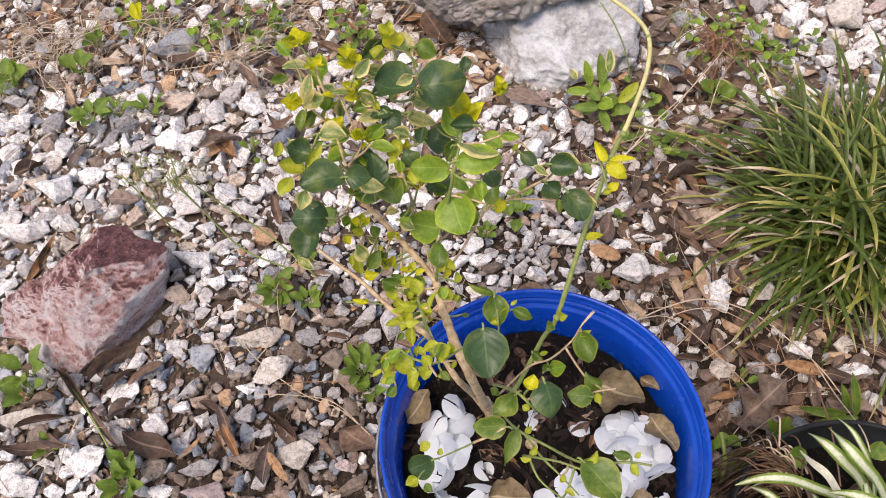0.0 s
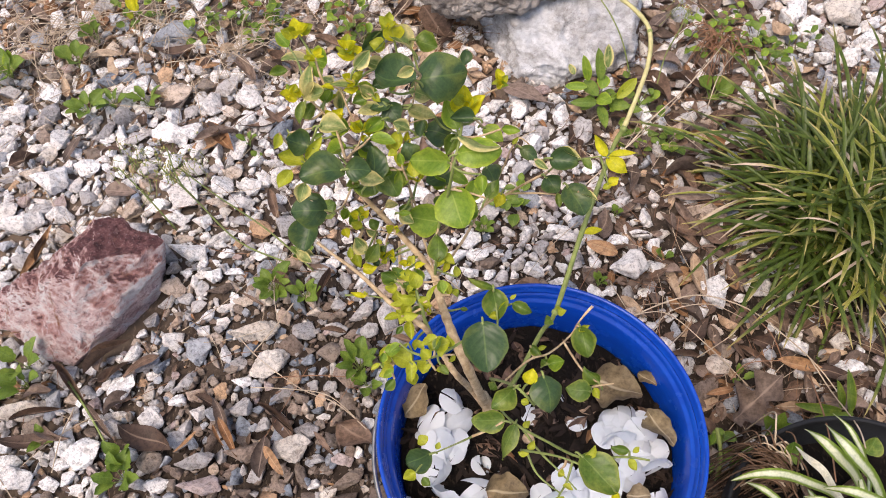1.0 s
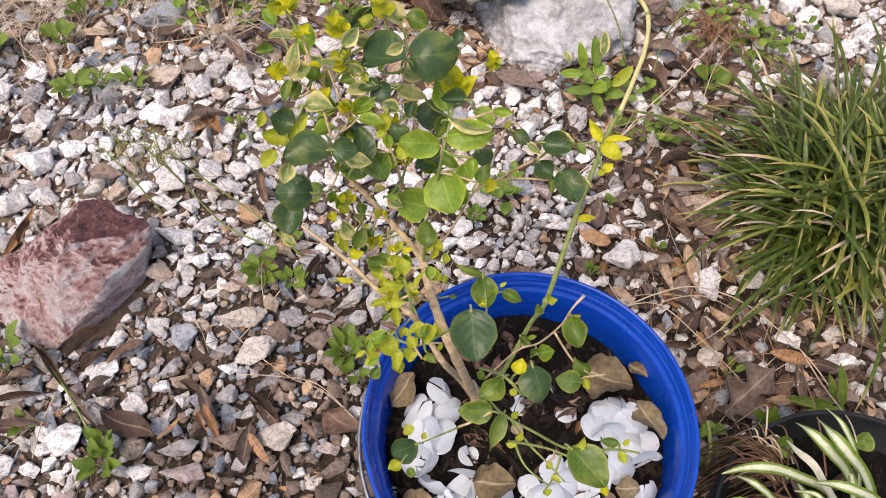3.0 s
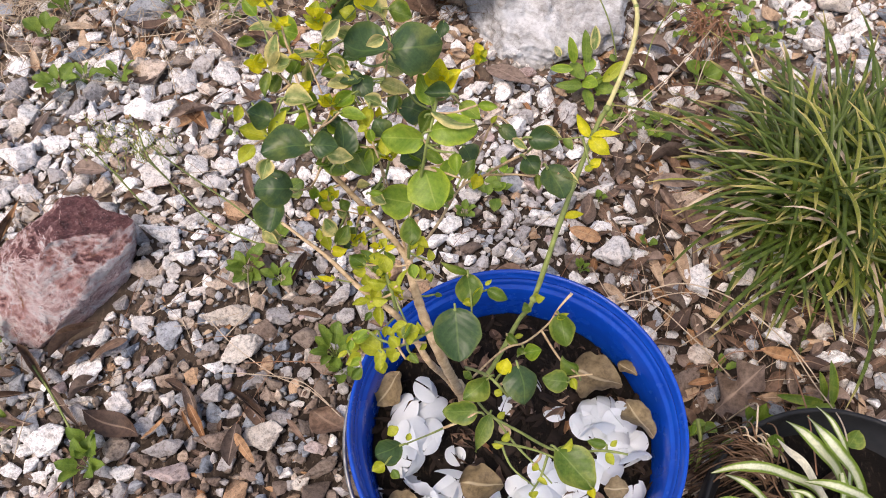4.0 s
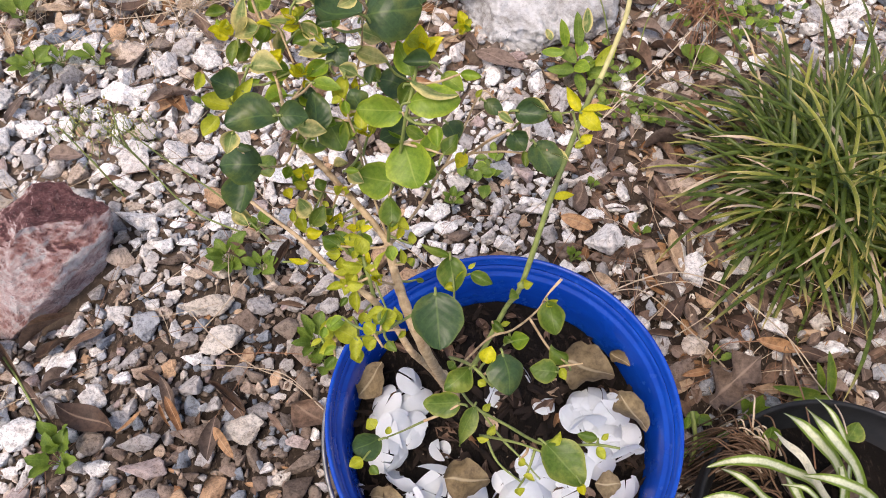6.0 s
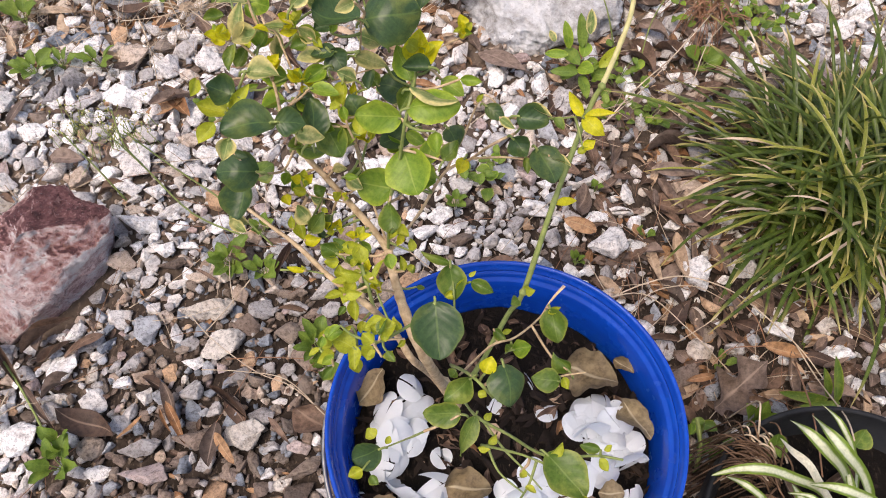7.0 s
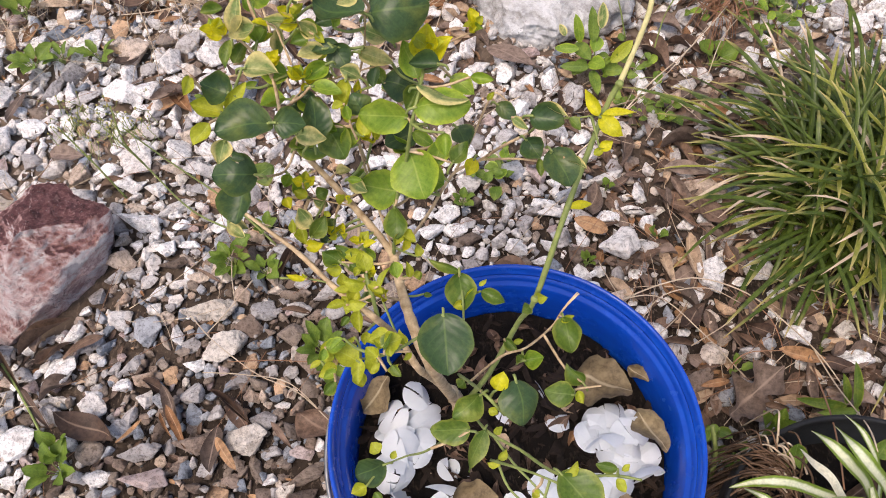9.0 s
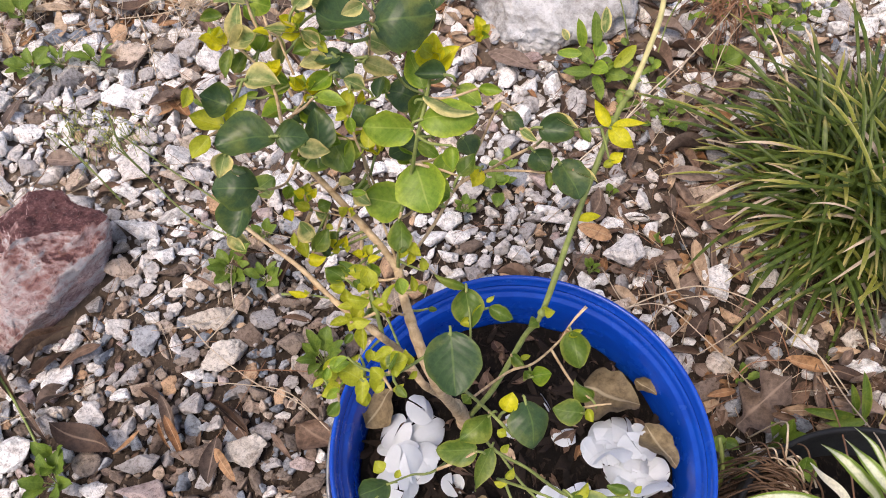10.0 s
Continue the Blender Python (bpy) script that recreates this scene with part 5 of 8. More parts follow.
jasmine_leaf((0.144, 0.250, 0.412), (0.125, 0.254, 0.410), 0.017, MID)
jasmine_leaf((0.157, 0.267, 0.382), (0.146, 0.281, 0.385), 0.014, MID)
jasmine_leaf((0.146, 0.252, 0.414), (0.149, 0.244, 0.411), 0.006, YOUNG)
jasmine_leaf((0.149, 0.316, 0.386), (0.153, 0.292, 0.376), 0.022, MID)
jasmine_leaf((0.147, 0.313, 0.384), (0.157, 0.316, 0.387), 0.005, YOUNG)
jasmine_leaf((0.116, 0.282, 0.393), (0.130, 0.283, 0.395), 0.013, LIGHT)
jasmine_leaf((0.116, 0.282, 0.393), (0.112, 0.286, 0.394), 0.007, MID)
jasmine_leaf((0.089, 0.232, 0.484), (0.094, 0.241, 0.488), 0.010, YELLOW)
jasmine_leaf((0.104, 0.297, 0.398), (0.113, 0.288, 0.395), 0.008, MID)
jasmine_leaf((0.110, 0.294, 0.397), (0.117, 0.295, 0.398), 0.004, YOUNG)
jasmine_leaf((0.127, 0.200, 0.422), (0.149, 0.173, 0.419), 0.025, MID)
jasmine_leaf((0.130, 0.199, 0.422), (0.138, 0.205, 0.425), 0.007, YOUNG)
jasmine_leaf((0.160, 0.199, 0.428), (0.148, 0.203, 0.426), 0.008, MID)
jasmine_leaf((0.159, 0.194, 0.427), (0.163, 0.186, 0.425), 0.006, YOUNG)
jasmine_leaf((0.162, 0.198, 0.428), (0.167, 0.201, 0.430), 0.004, YOUNG)
jasmine_leaf((0.019, 0.222, 0.374), (-0.001, 0.215, 0.373), 0.028, DARK)
jasmine_leaf((0.006, 0.209, 0.371), (-0.004, 0.205, 0.371), 0.009, YOUNG)
jasmine_leaf((0.015, 0.229, 0.376), (0.010, 0.236, 0.378), 0.009, YOUNG)
jasmine_leaf((0.023, 0.225, 0.374), (0.026, 0.230, 0.376), 0.005, YOUNG)
jasmine_leaf((0.011, 0.205, 0.370), (0.017, 0.199, 0.368), 0.007, MID)
jasmine_leaf((0.085, 0.226, 0.472), (0.090, 0.223, 0.471), 0.005, YOUNG)
jasmine_leaf((0.093, 0.239, 0.371), (0.099, 0.243, 0.373), 0.006, YOUNG)
jasmine_leaf((0.095, 0.222, 0.367), (0.101, 0.229, 0.369), 0.007, YOUNG)
jasmine_leaf((0.087, 0.221, 0.365), (0.096, 0.219, 0.366), 0.005, YOUNG)
jasmine_leaf((0.110, 0.191, 0.417), (0.114, 0.188, 0.417), 0.006, YOUNG)
jasmine_leaf((0.108, 0.175, 0.413), (0.109, 0.170, 0.413), 0.007, YOUNG)
jasmine_leaf((0.112, 0.182, 0.415), (0.119, 0.178, 0.415), 0.005, YOUNG)
jasmine_leaf((0.147, 0.174, 0.419), (0.148, 0.167, 0.418), 0.006, YELLOW)
jasmine_leaf((0.076, 0.286, 0.346), (0.071, 0.282, 0.344), 0.010, MID)
# small inner leaves
jasmine_leaf((-0.050, 0.427, 0.563), (-0.046, 0.442, 0.573), 0.010, VARIEGATED)
jasmine_leaf((0.031, 0.393, 0.529), (0.044, 0.382, 0.521), 0.011, MID)
jasmine_leaf((-0.005, 0.399, 0.462), (0.004, 0.399, 0.463), 0.007, VARIEGATED)
jasmine_leaf((-0.055, 0.425, 0.541), (-0.047, 0.436, 0.549), 0.010, MID)
jasmine_leaf((-0.081, 0.514, 0.507), (-0.097, 0.512, 0.506), 0.010, MID)
jasmine_leaf((-0.013, 0.434, 0.579), (-0.003, 0.442, 0.585), 0.009, VARIEGATED)
jasmine_leaf((0.028, 0.404, 0.538), (0.033, 0.414, 0.545), 0.008, DARK)
jasmine_leaf((-0.048, 0.354, 0.558), (-0.052, 0.345, 0.552), 0.009, VARIEGATED)
jasmine_leaf((-0.018, 0.419, 0.459), (-0.009, 0.421, 0.460), 0.005, YOUNG)
jasmine_leaf((0.005, 0.411, 0.542), (-0.005, 0.409, 0.541), 0.007, VARIEGATED)
jasmine_leaf((0.069, 0.400, 0.558), (0.051, 0.401, 0.559), 0.012, DARK)
jasmine_leaf((-0.052, 0.359, 0.539), (-0.043, 0.356, 0.537), 0.006, DARK)
jasmine_leaf((0.029, 0.451, 0.484), (0.036, 0.455, 0.487), 0.005, LIGHT)
jasmine_leaf((0.017, 0.383, 0.529), (0.009, 0.371, 0.521), 0.011, LIGHT)
jasmine_leaf((0.016, 0.438, 0.574), (0.024, 0.436, 0.572), 0.005, MID)
jasmine_leaf((0.069, 0.377, 0.540), (0.084, 0.379, 0.542), 0.010, YOUNG)
jasmine_leaf((-0.068, 0.504, 0.497), (-0.065, 0.495, 0.491), 0.010, YOUNG)
jasmine_leaf((0.008, 0.377, 0.482), (0.017, 0.371, 0.479), 0.009, VARIEGATED)
jasmine_leaf((0.006, 0.455, 0.559), (-0.006, 0.459, 0.561), 0.009, VARIEGATED)
jasmine_leaf((0.002, 0.433, 0.542), (-0.008, 0.429, 0.539), 0.008, YOUNG)
jasmine_leaf((-0.025, 0.347, 0.452), (-0.013, 0.348, 0.453), 0.009, YELLOW)
jasmine_leaf((-0.013, 0.358, 0.438), (-0.019, 0.362, 0.441), 0.006, DARK)
jasmine_leaf((-0.023, 0.420, 0.535), (-0.042, 0.423, 0.537), 0.014, LIGHT)
jasmine_leaf((0.000, 0.374, 0.520), (0.010, 0.371, 0.518), 0.007, DARK)
jasmine_leaf((-0.040, 0.424, 0.515), (-0.031, 0.431, 0.520), 0.008, MID)
jasmine_leaf((0.035, 0.400, 0.458), (0.039, 0.406, 0.462), 0.005, MID)
jasmine_leaf((0.043, 0.353, 0.445), (0.038, 0.346, 0.440), 0.006, YELLOW)
jasmine_leaf((0.051, 0.390, 0.464), (0.060, 0.393, 0.466), 0.007, VARIEGATED)
jasmine_leaf((-0.015, 0.368, 0.543), (0.000, 0.365, 0.541), 0.010, VARIEGATED)
jasmine_leaf((-0.074, 0.360, 0.465), (-0.065, 0.353, 0.461), 0.007, VARIEGATED)
jasmine_leaf((0.014, 0.403, 0.547), (0.012, 0.392, 0.539), 0.011, YOUNG)
jasmine_leaf((0.016, 0.398, 0.505), (0.012, 0.392, 0.501), 0.005, YOUNG)
jasmine_leaf((-0.016, 0.396, 0.529), (-0.017, 0.386, 0.522), 0.007, LIGHT)
jasmine_leaf((-0.022, 0.400, 0.532), (-0.005, 0.395, 0.529), 0.010, DARK)
jasmine_leaf((0.030, 0.391, 0.617), (0.021, 0.388, 0.615), 0.006, VARIEGATED)
jasmine_leaf((-0.029, 0.437, 0.535), (-0.029, 0.449, 0.543), 0.008, VARIEGATED)
jasmine_leaf((-0.014, 0.381, 0.514), (-0.002, 0.389, 0.519), 0.011, LIGHT)
jasmine_leaf((0.009, 0.365, 0.500), (0.018, 0.364, 0.500), 0.005, LIGHT)
jasmine_leaf((-0.016, 0.400, 0.537), (-0.002, 0.393, 0.532), 0.013, LIGHT)
jasmine_leaf((0.069, 0.356, 0.551), (0.069, 0.345, 0.544), 0.009, LIGHT)
jasmine_leaf((0.044, 0.420, 0.435), (0.042, 0.413, 0.430), 0.005, MID)
jasmine_leaf((-0.024, 0.399, 0.462), (-0.035, 0.388, 0.455), 0.012, LIGHT)
jasmine_leaf((-0.034, 0.374, 0.442), (-0.029, 0.360, 0.433), 0.011, YOUNG)
jasmine_leaf((0.068, 0.463, 0.563), (0.064, 0.453, 0.556), 0.009, DARK)
jasmine_leaf((0.038, 0.399, 0.450), (0.053, 0.402, 0.452), 0.012, YELLOW)
jasmine_leaf((0.091, 0.412, 0.452), (0.085, 0.402, 0.445), 0.011, YELLOW)
jasmine_leaf((-0.029, 0.422, 0.531), (-0.033, 0.428, 0.534), 0.004, DARK)
jasmine_leaf((0.044, 0.406, 0.454), (0.036, 0.396, 0.448), 0.008, MID)
jasmine_leaf((-0.045, 0.365, 0.567), (-0.037, 0.355, 0.560), 0.012, VARIEGATED)
jasmine_leaf((0.012, 0.409, 0.580), (0.014, 0.417, 0.585), 0.005, LIGHT)
jasmine_leaf((0.021, 0.378, 0.468), (0.029, 0.384, 0.472), 0.008, YOUNG)
jasmine_leaf((0.035, 0.448, 0.486), (0.044, 0.454, 0.491), 0.009, YOUNG)
jasmine_leaf((-0.057, 0.364, 0.560), (-0.067, 0.354, 0.554), 0.009, YOUNG)
jasmine_leaf((-0.022, 0.361, 0.453), (-0.028, 0.370, 0.460), 0.011, VARIEGATED)
jasmine_leaf((0.020, 0.385, 0.531), (0.009, 0.393, 0.536), 0.010, YOUNG)
jasmine_leaf((-0.006, 0.398, 0.548), (0.012, 0.394, 0.545), 0.012, LIGHT)
jasmine_leaf((-0.015, 0.399, 0.540), (-0.003, 0.394, 0.537), 0.009, DARK)
jasmine_leaf((-0.031, 0.419, 0.538), (-0.040, 0.428, 0.544), 0.008, VARIEGATED)
jasmine_leaf((-0.001, 0.396, 0.533), (-0.013, 0.399, 0.535), 0.008, MID)
jasmine_leaf((-0.053, 0.424, 0.522), (-0.045, 0.426, 0.524), 0.005, LIGHT)
jasmine_leaf((-0.046, 0.521, 0.481), (-0.055, 0.526, 0.484), 0.008, VARIEGATED)
jasmine_leaf((-0.049, 0.367, 0.564), (-0.045, 0.361, 0.560), 0.005, LIGHT)
jasmine_leaf((0.085, 0.384, 0.563), (0.098, 0.382, 0.562), 0.007, LIGHT)
jasmine_leaf((0.049, 0.419, 0.476), (0.064, 0.409, 0.470), 0.010, LIGHT)
jasmine_leaf((-0.018, 0.449, 0.544), (-0.001, 0.447, 0.543), 0.012, LIGHT)
jasmine_leaf((0.068, 0.378, 0.516), (0.062, 0.365, 0.507), 0.014, LIGHT)
jasmine_leaf((-0.061, 0.420, 0.522), (-0.069, 0.426, 0.525), 0.008, LIGHT)
jasmine_leaf((0.005, 0.418, 0.524), (0.009, 0.407, 0.517), 0.011, YOUNG)
jasmine_leaf((0.016, 0.376, 0.542), (0.014, 0.383, 0.547), 0.006, LIGHT)
jasmine_leaf((-0.040, 0.437, 0.547), (-0.030, 0.440, 0.549), 0.007, YOUNG)
jasmine_leaf((0.022, 0.407, 0.543), (0.012, 0.411, 0.546), 0.009, VARIEGATED)
jasmine_leaf((-0.022, 0.354, 0.451), (-0.011, 0.366, 0.459), 0.013, MID)
jasmine_leaf((0.047, 0.399, 0.445), (0.031, 0.396, 0.443), 0.008, VARIEGATED)
jasmine_leaf((0.043, 0.417, 0.442), (0.057, 0.423, 0.446), 0.011, YELLOW)
jasmine_leaf((-0.059, 0.372, 0.588), (-0.063, 0.364, 0.582), 0.006, YOUNG)
jasmine_leaf((-0.010, 0.380, 0.537), (0.008, 0.375, 0.534), 0.013, LIGHT)
jasmine_leaf((0.004, 0.412, 0.551), (-0.010, 0.405, 0.546), 0.011, LIGHT)
jasmine_leaf((-0.026, 0.410, 0.525), (-0.042, 0.408, 0.523), 0.013, LIGHT)
jasmine_leaf((0.073, 0.362, 0.515), (0.084, 0.373, 0.522), 0.012, MID)
jasmine_leaf((-0.013, 0.382, 0.446), (-0.021, 0.386, 0.448), 0.006, VARIEGATED)
jasmine_leaf((0.044, 0.458, 0.479), (0.043, 0.448, 0.473), 0.009, VARIEGATED)
jasmine_leaf((0.023, 0.371, 0.533), (0.024, 0.384, 0.541), 0.009, YOUNG)
jasmine_leaf((-0.076, 0.365, 0.462), (-0.064, 0.360, 0.459), 0.008, VARIEGATED)
jasmine_leaf((-0.073, 0.510, 0.536), (-0.083, 0.520, 0.543), 0.010, LIGHT)
jasmine_leaf((-0.003, 0.436, 0.560), (0.015, 0.440, 0.562), 0.010, DARK)
jasmine_leaf((-0.039, 0.431, 0.551), (-0.032, 0.443, 0.560), 0.013, LIGHT)
jasmine_leaf((-0.066, 0.414, 0.541), (-0.059, 0.400, 0.531), 0.012, YOUNG)
jasmine_leaf((-0.040, 0.446, 0.562), (-0.045, 0.453, 0.567), 0.008, LIGHT)
jasmine_leaf((-0.037, 0.387, 0.576), (-0.021, 0.385, 0.575), 0.012, VARIEGATED)
jasmine_leaf((0.075, 0.410, 0.537), (0.089, 0.400, 0.531), 0.012, LIGHT)
jasmine_leaf((0.056, 0.415, 0.526), (0.047, 0.402, 0.517), 0.011, MID)
jasmine_leaf((-0.038, 0.380, 0.463), (-0.035, 0.373, 0.459), 0.007, YELLOW)
jasmine_leaf((0.005, 0.304, 0.476), (0.004, 0.311, 0.481), 0.008, YOUNG)
jasmine_leaf((0.025, 0.314, 0.490), (0.018, 0.320, 0.494), 0.006, LIGHT)
jasmine_leaf((-0.001, 0.267, 0.460), (-0.010, 0.263, 0.457), 0.006, LIGHT)
jasmine_leaf((0.010, 0.309, 0.494), (0.019, 0.304, 0.491), 0.006, MID)
jasmine_leaf((0.019, 0.312, 0.499), (0.007, 0.313, 0.499), 0.008, YOUNG)
jasmine_leaf((-0.006, 0.267, 0.473), (0.006, 0.268, 0.474), 0.009, LIGHT)
jasmine_leaf((-0.004, 0.275, 0.462), (-0.012, 0.270, 0.458), 0.006, YOUNG)
jasmine_leaf((-0.011, 0.265, 0.458), (-0.018, 0.261, 0.456), 0.004, YOUNG)
jasmine_leaf((-0.000, 0.255, 0.468), (-0.008, 0.251, 0.465), 0.006, LIGHT)
jasmine_leaf((0.047, 0.342, 0.420), (0.048, 0.336, 0.416), 0.005, LIGHT)
jasmine_leaf((0.023, 0.297, 0.481), (0.018, 0.303, 0.484), 0.007, LIGHT)
jasmine_leaf((0.006, 0.267, 0.485), (-0.002, 0.262, 0.482), 0.006, LIGHT)
jasmine_leaf((0.035, 0.259, 0.508), (0.030, 0.251, 0.503), 0.009, MID)
jasmine_leaf((0.032, 0.268, 0.490), (0.021, 0.264, 0.487), 0.008, YOUNG)
jasmine_leaf((0.029, 0.252, 0.469), (0.036, 0.255, 0.471), 0.004, YOUNG)
jasmine_leaf((0.042, 0.255, 0.500), (0.039, 0.262, 0.505), 0.006, YOUNG)
jasmine_leaf((0.016, 0.305, 0.465), (0.022, 0.300, 0.461), 0.007, MID)
jasmine_leaf((0.036, 0.306, 0.500), (0.038, 0.298, 0.494), 0.008, LIGHT)
jasmine_leaf((0.012, 0.306, 0.478), (0.018, 0.307, 0.479), 0.003, YOUNG)
jasmine_leaf((0.043, 0.265, 0.464), (0.038, 0.261, 0.461), 0.004, YOUNG)
jasmine_leaf((0.010, 0.276, 0.465), (0.004, 0.273, 0.463), 0.003, YOUNG)
jasmine_leaf((0.003, 0.298, 0.475), (0.009, 0.293, 0.471), 0.005, YOUNG)
jasmine_leaf((0.033, 0.249, 0.486), (0.038, 0.243, 0.483), 0.006, MID)
jasmine_leaf((0.050, 0.328, 0.411), (0.056, 0.327, 0.410), 0.004, MID)
jasmine_leaf((0.020, 0.298, 0.488), (0.029, 0.293, 0.485), 0.007, YOUNG)
jasmine_leaf((0.005, 0.289, 0.474), (0.010, 0.294, 0.477), 0.006, YOUNG)
jasmine_leaf((0.008, 0.286, 0.488), (0.020, 0.286, 0.489), 0.007, YOUNG)
jasmine_leaf((0.016, 0.283, 0.456), (0.014, 0.276, 0.451), 0.005, YOUNG)
jasmine_leaf((0.049, 0.343, 0.437), (0.048, 0.351, 0.442), 0.007, YOUNG)
jasmine_leaf((-0.006, 0.265, 0.476), (-0.008, 0.259, 0.472), 0.006, LIGHT)
jasmine_leaf((0.027, 0.248, 0.490), (0.022, 0.245, 0.488), 0.004, YOUNG)
jasmine_leaf((0.011, 0.259, 0.456), (0.013, 0.250, 0.450), 0.009, YOUNG)
jasmine_leaf((0.001, 0.245, 0.477), (-0.006, 0.239, 0.472), 0.007, MID)
jasmine_leaf((0.013, 0.301, 0.477), (0.008, 0.294, 0.472), 0.009, YOUNG)
jasmine_leaf((0.017, 0.279, 0.462), (0.021, 0.273, 0.458), 0.005, YOUNG)
jasmine_leaf((-0.003, 0.258, 0.458), (-0.006, 0.254, 0.456), 0.004, YOUNG)
# shoot tips
jasmine_leaf((0.012, 0.461, 0.592), (0.007, 0.464, 0.598), 0.007, YOUNG)
jasmine_leaf((0.012, 0.460, 0.591), (0.008, 0.453, 0.596), 0.006, YOUNG)
jasmine_leaf((0.013, 0.460, 0.592), (0.017, 0.456, 0.598), 0.008, YOUNG)
jasmine_leaf((0.013, 0.461, 0.591), (0.018, 0.462, 0.594), 0.004, YELLOW)
jasmine_leaf((0.013, 0.462, 0.592), (0.014, 0.467, 0.599), 0.007, YOUNG)
jasmine_leaf((-0.051, 0.459, 0.593), (-0.052, 0.465, 0.601), 0.010, YELLOW)
jasmine_leaf((-0.052, 0.459, 0.592), (-0.057, 0.460, 0.595), 0.004, YELLOW)
jasmine_leaf((-0.052, 0.458, 0.592), (-0.062, 0.458, 0.597), 0.010, YOUNG)
jasmine_leaf((-0.051, 0.457, 0.593), (-0.053, 0.450, 0.601), 0.010, YELLOW)
jasmine_leaf((-0.050, 0.458, 0.593), (-0.042, 0.457, 0.601), 0.009, YELLOW)
jasmine_leaf((-0.049, 0.459, 0.592), (-0.040, 0.462, 0.597), 0.008, YOUNG)
jasmine_leaf((-0.019, 0.449, 0.583), (-0.023, 0.452, 0.590), 0.008, YELLOW)
jasmine_leaf((-0.019, 0.448, 0.583), (-0.024, 0.443, 0.591), 0.008, YOUNG)
jasmine_leaf((-0.017, 0.448, 0.582), (-0.015, 0.440, 0.588), 0.006, LIGHT)
jasmine_leaf((-0.017, 0.449, 0.583), (-0.010, 0.449, 0.590), 0.008, YELLOW)
jasmine_leaf((-0.018, 0.450, 0.583), (-0.016, 0.458, 0.590), 0.009, YOUNG)
jasmine_leaf((-0.060, 0.431, 0.564), (-0.063, 0.436, 0.568), 0.006, LIGHT)
jasmine_leaf((-0.061, 0.429, 0.564), (-0.067, 0.426, 0.569), 0.007, YELLOW)
jasmine_leaf((-0.060, 0.429, 0.565), (-0.058, 0.424, 0.573), 0.010, YELLOW)
jasmine_leaf((-0.059, 0.431, 0.564), (-0.056, 0.435, 0.568), 0.007, YOUNG)
jasmine_leaf((-0.016, 0.434, 0.566), (-0.022, 0.436, 0.573), 0.009, YELLOW)
jasmine_leaf((-0.015, 0.433, 0.566), (-0.018, 0.426, 0.570), 0.006, YELLOW)
jasmine_leaf((-0.014, 0.433, 0.566), (-0.011, 0.430, 0.572), 0.005, LIGHT)
jasmine_leaf((-0.014, 0.435, 0.566), (-0.008, 0.439, 0.572), 0.008, YOUNG)
jasmine_leaf((-0.015, 0.435, 0.566), (-0.017, 0.440, 0.569), 0.006, YOUNG)
jasmine_leaf((-0.033, 0.419, 0.546), (-0.037, 0.420, 0.551), 0.004, YOUNG)
jasmine_leaf((-0.032, 0.418, 0.547), (-0.031, 0.413, 0.553), 0.006, YELLOW)
jasmine_leaf((-0.032, 0.418, 0.547), (-0.030, 0.415, 0.552), 0.005, YOUNG)
jasmine_leaf((-0.031, 0.419, 0.546), (-0.026, 0.418, 0.551), 0.006, YELLOW)
jasmine_leaf((-0.031, 0.419, 0.547), (-0.025, 0.422, 0.554), 0.007, YELLOW)
jasmine_leaf((-0.033, 0.419, 0.546), (-0.038, 0.424, 0.551), 0.007, YELLOW)
jasmine_leaf((-0.011, 0.411, 0.543), (-0.006, 0.414, 0.550), 0.007, YELLOW)
jasmine_leaf((-0.012, 0.411, 0.543), (-0.013, 0.416, 0.548), 0.005, LIGHT)
jasmine_leaf((-0.013, 0.410, 0.543), (-0.020, 0.411, 0.551), 0.006, YOUNG)
jasmine_leaf((-0.013, 0.409, 0.544), (-0.016, 0.403, 0.552), 0.010, YELLOW)
jasmine_leaf((-0.011, 0.410, 0.543), (-0.005, 0.407, 0.550), 0.008, YOUNG)
jasmine_leaf((0.064, 0.415, 0.558), (0.064, 0.419, 0.563), 0.005, YELLOW)
jasmine_leaf((0.062, 0.415, 0.558), (0.053, 0.417, 0.564), 0.009, YOUNG)
jasmine_leaf((0.064, 0.414, 0.558), (0.066, 0.408, 0.565), 0.007, YOUNG)
jasmine_leaf((0.065, 0.415, 0.558), (0.072, 0.413, 0.562), 0.006, YOUNG)
jasmine_leaf((0.093, 0.464, 0.525), (0.091, 0.468, 0.531), 0.006, YELLOW)
jasmine_leaf((0.092, 0.463, 0.525), (0.086, 0.459, 0.530), 0.006, YOUNG)
jasmine_leaf((0.093, 0.463, 0.525), (0.090, 0.460, 0.531), 0.006, YELLOW)
jasmine_leaf((0.094, 0.463, 0.525), (0.098, 0.456, 0.530), 0.006, LIGHT)
jasmine_leaf((0.094, 0.464, 0.525), (0.099, 0.467, 0.530), 0.006, YOUNG)
jasmine_leaf((0.093, 0.465, 0.526), (0.091, 0.472, 0.533), 0.009, YELLOW)
jasmine_leaf((-0.007, 0.420, 0.483), (-0.004, 0.423, 0.489), 0.007, YOUNG)
jasmine_leaf((-0.009, 0.420, 0.483), (-0.016, 0.425, 0.488), 0.009, YELLOW)
jasmine_leaf((-0.009, 0.419, 0.483), (-0.015, 0.415, 0.491), 0.007, YELLOW)
jasmine_leaf((-0.008, 0.419, 0.483), (-0.011, 0.414, 0.488), 0.007, YOUNG)
jasmine_leaf((-0.007, 0.419, 0.483), (-0.000, 0.420, 0.487), 0.007, YELLOW)
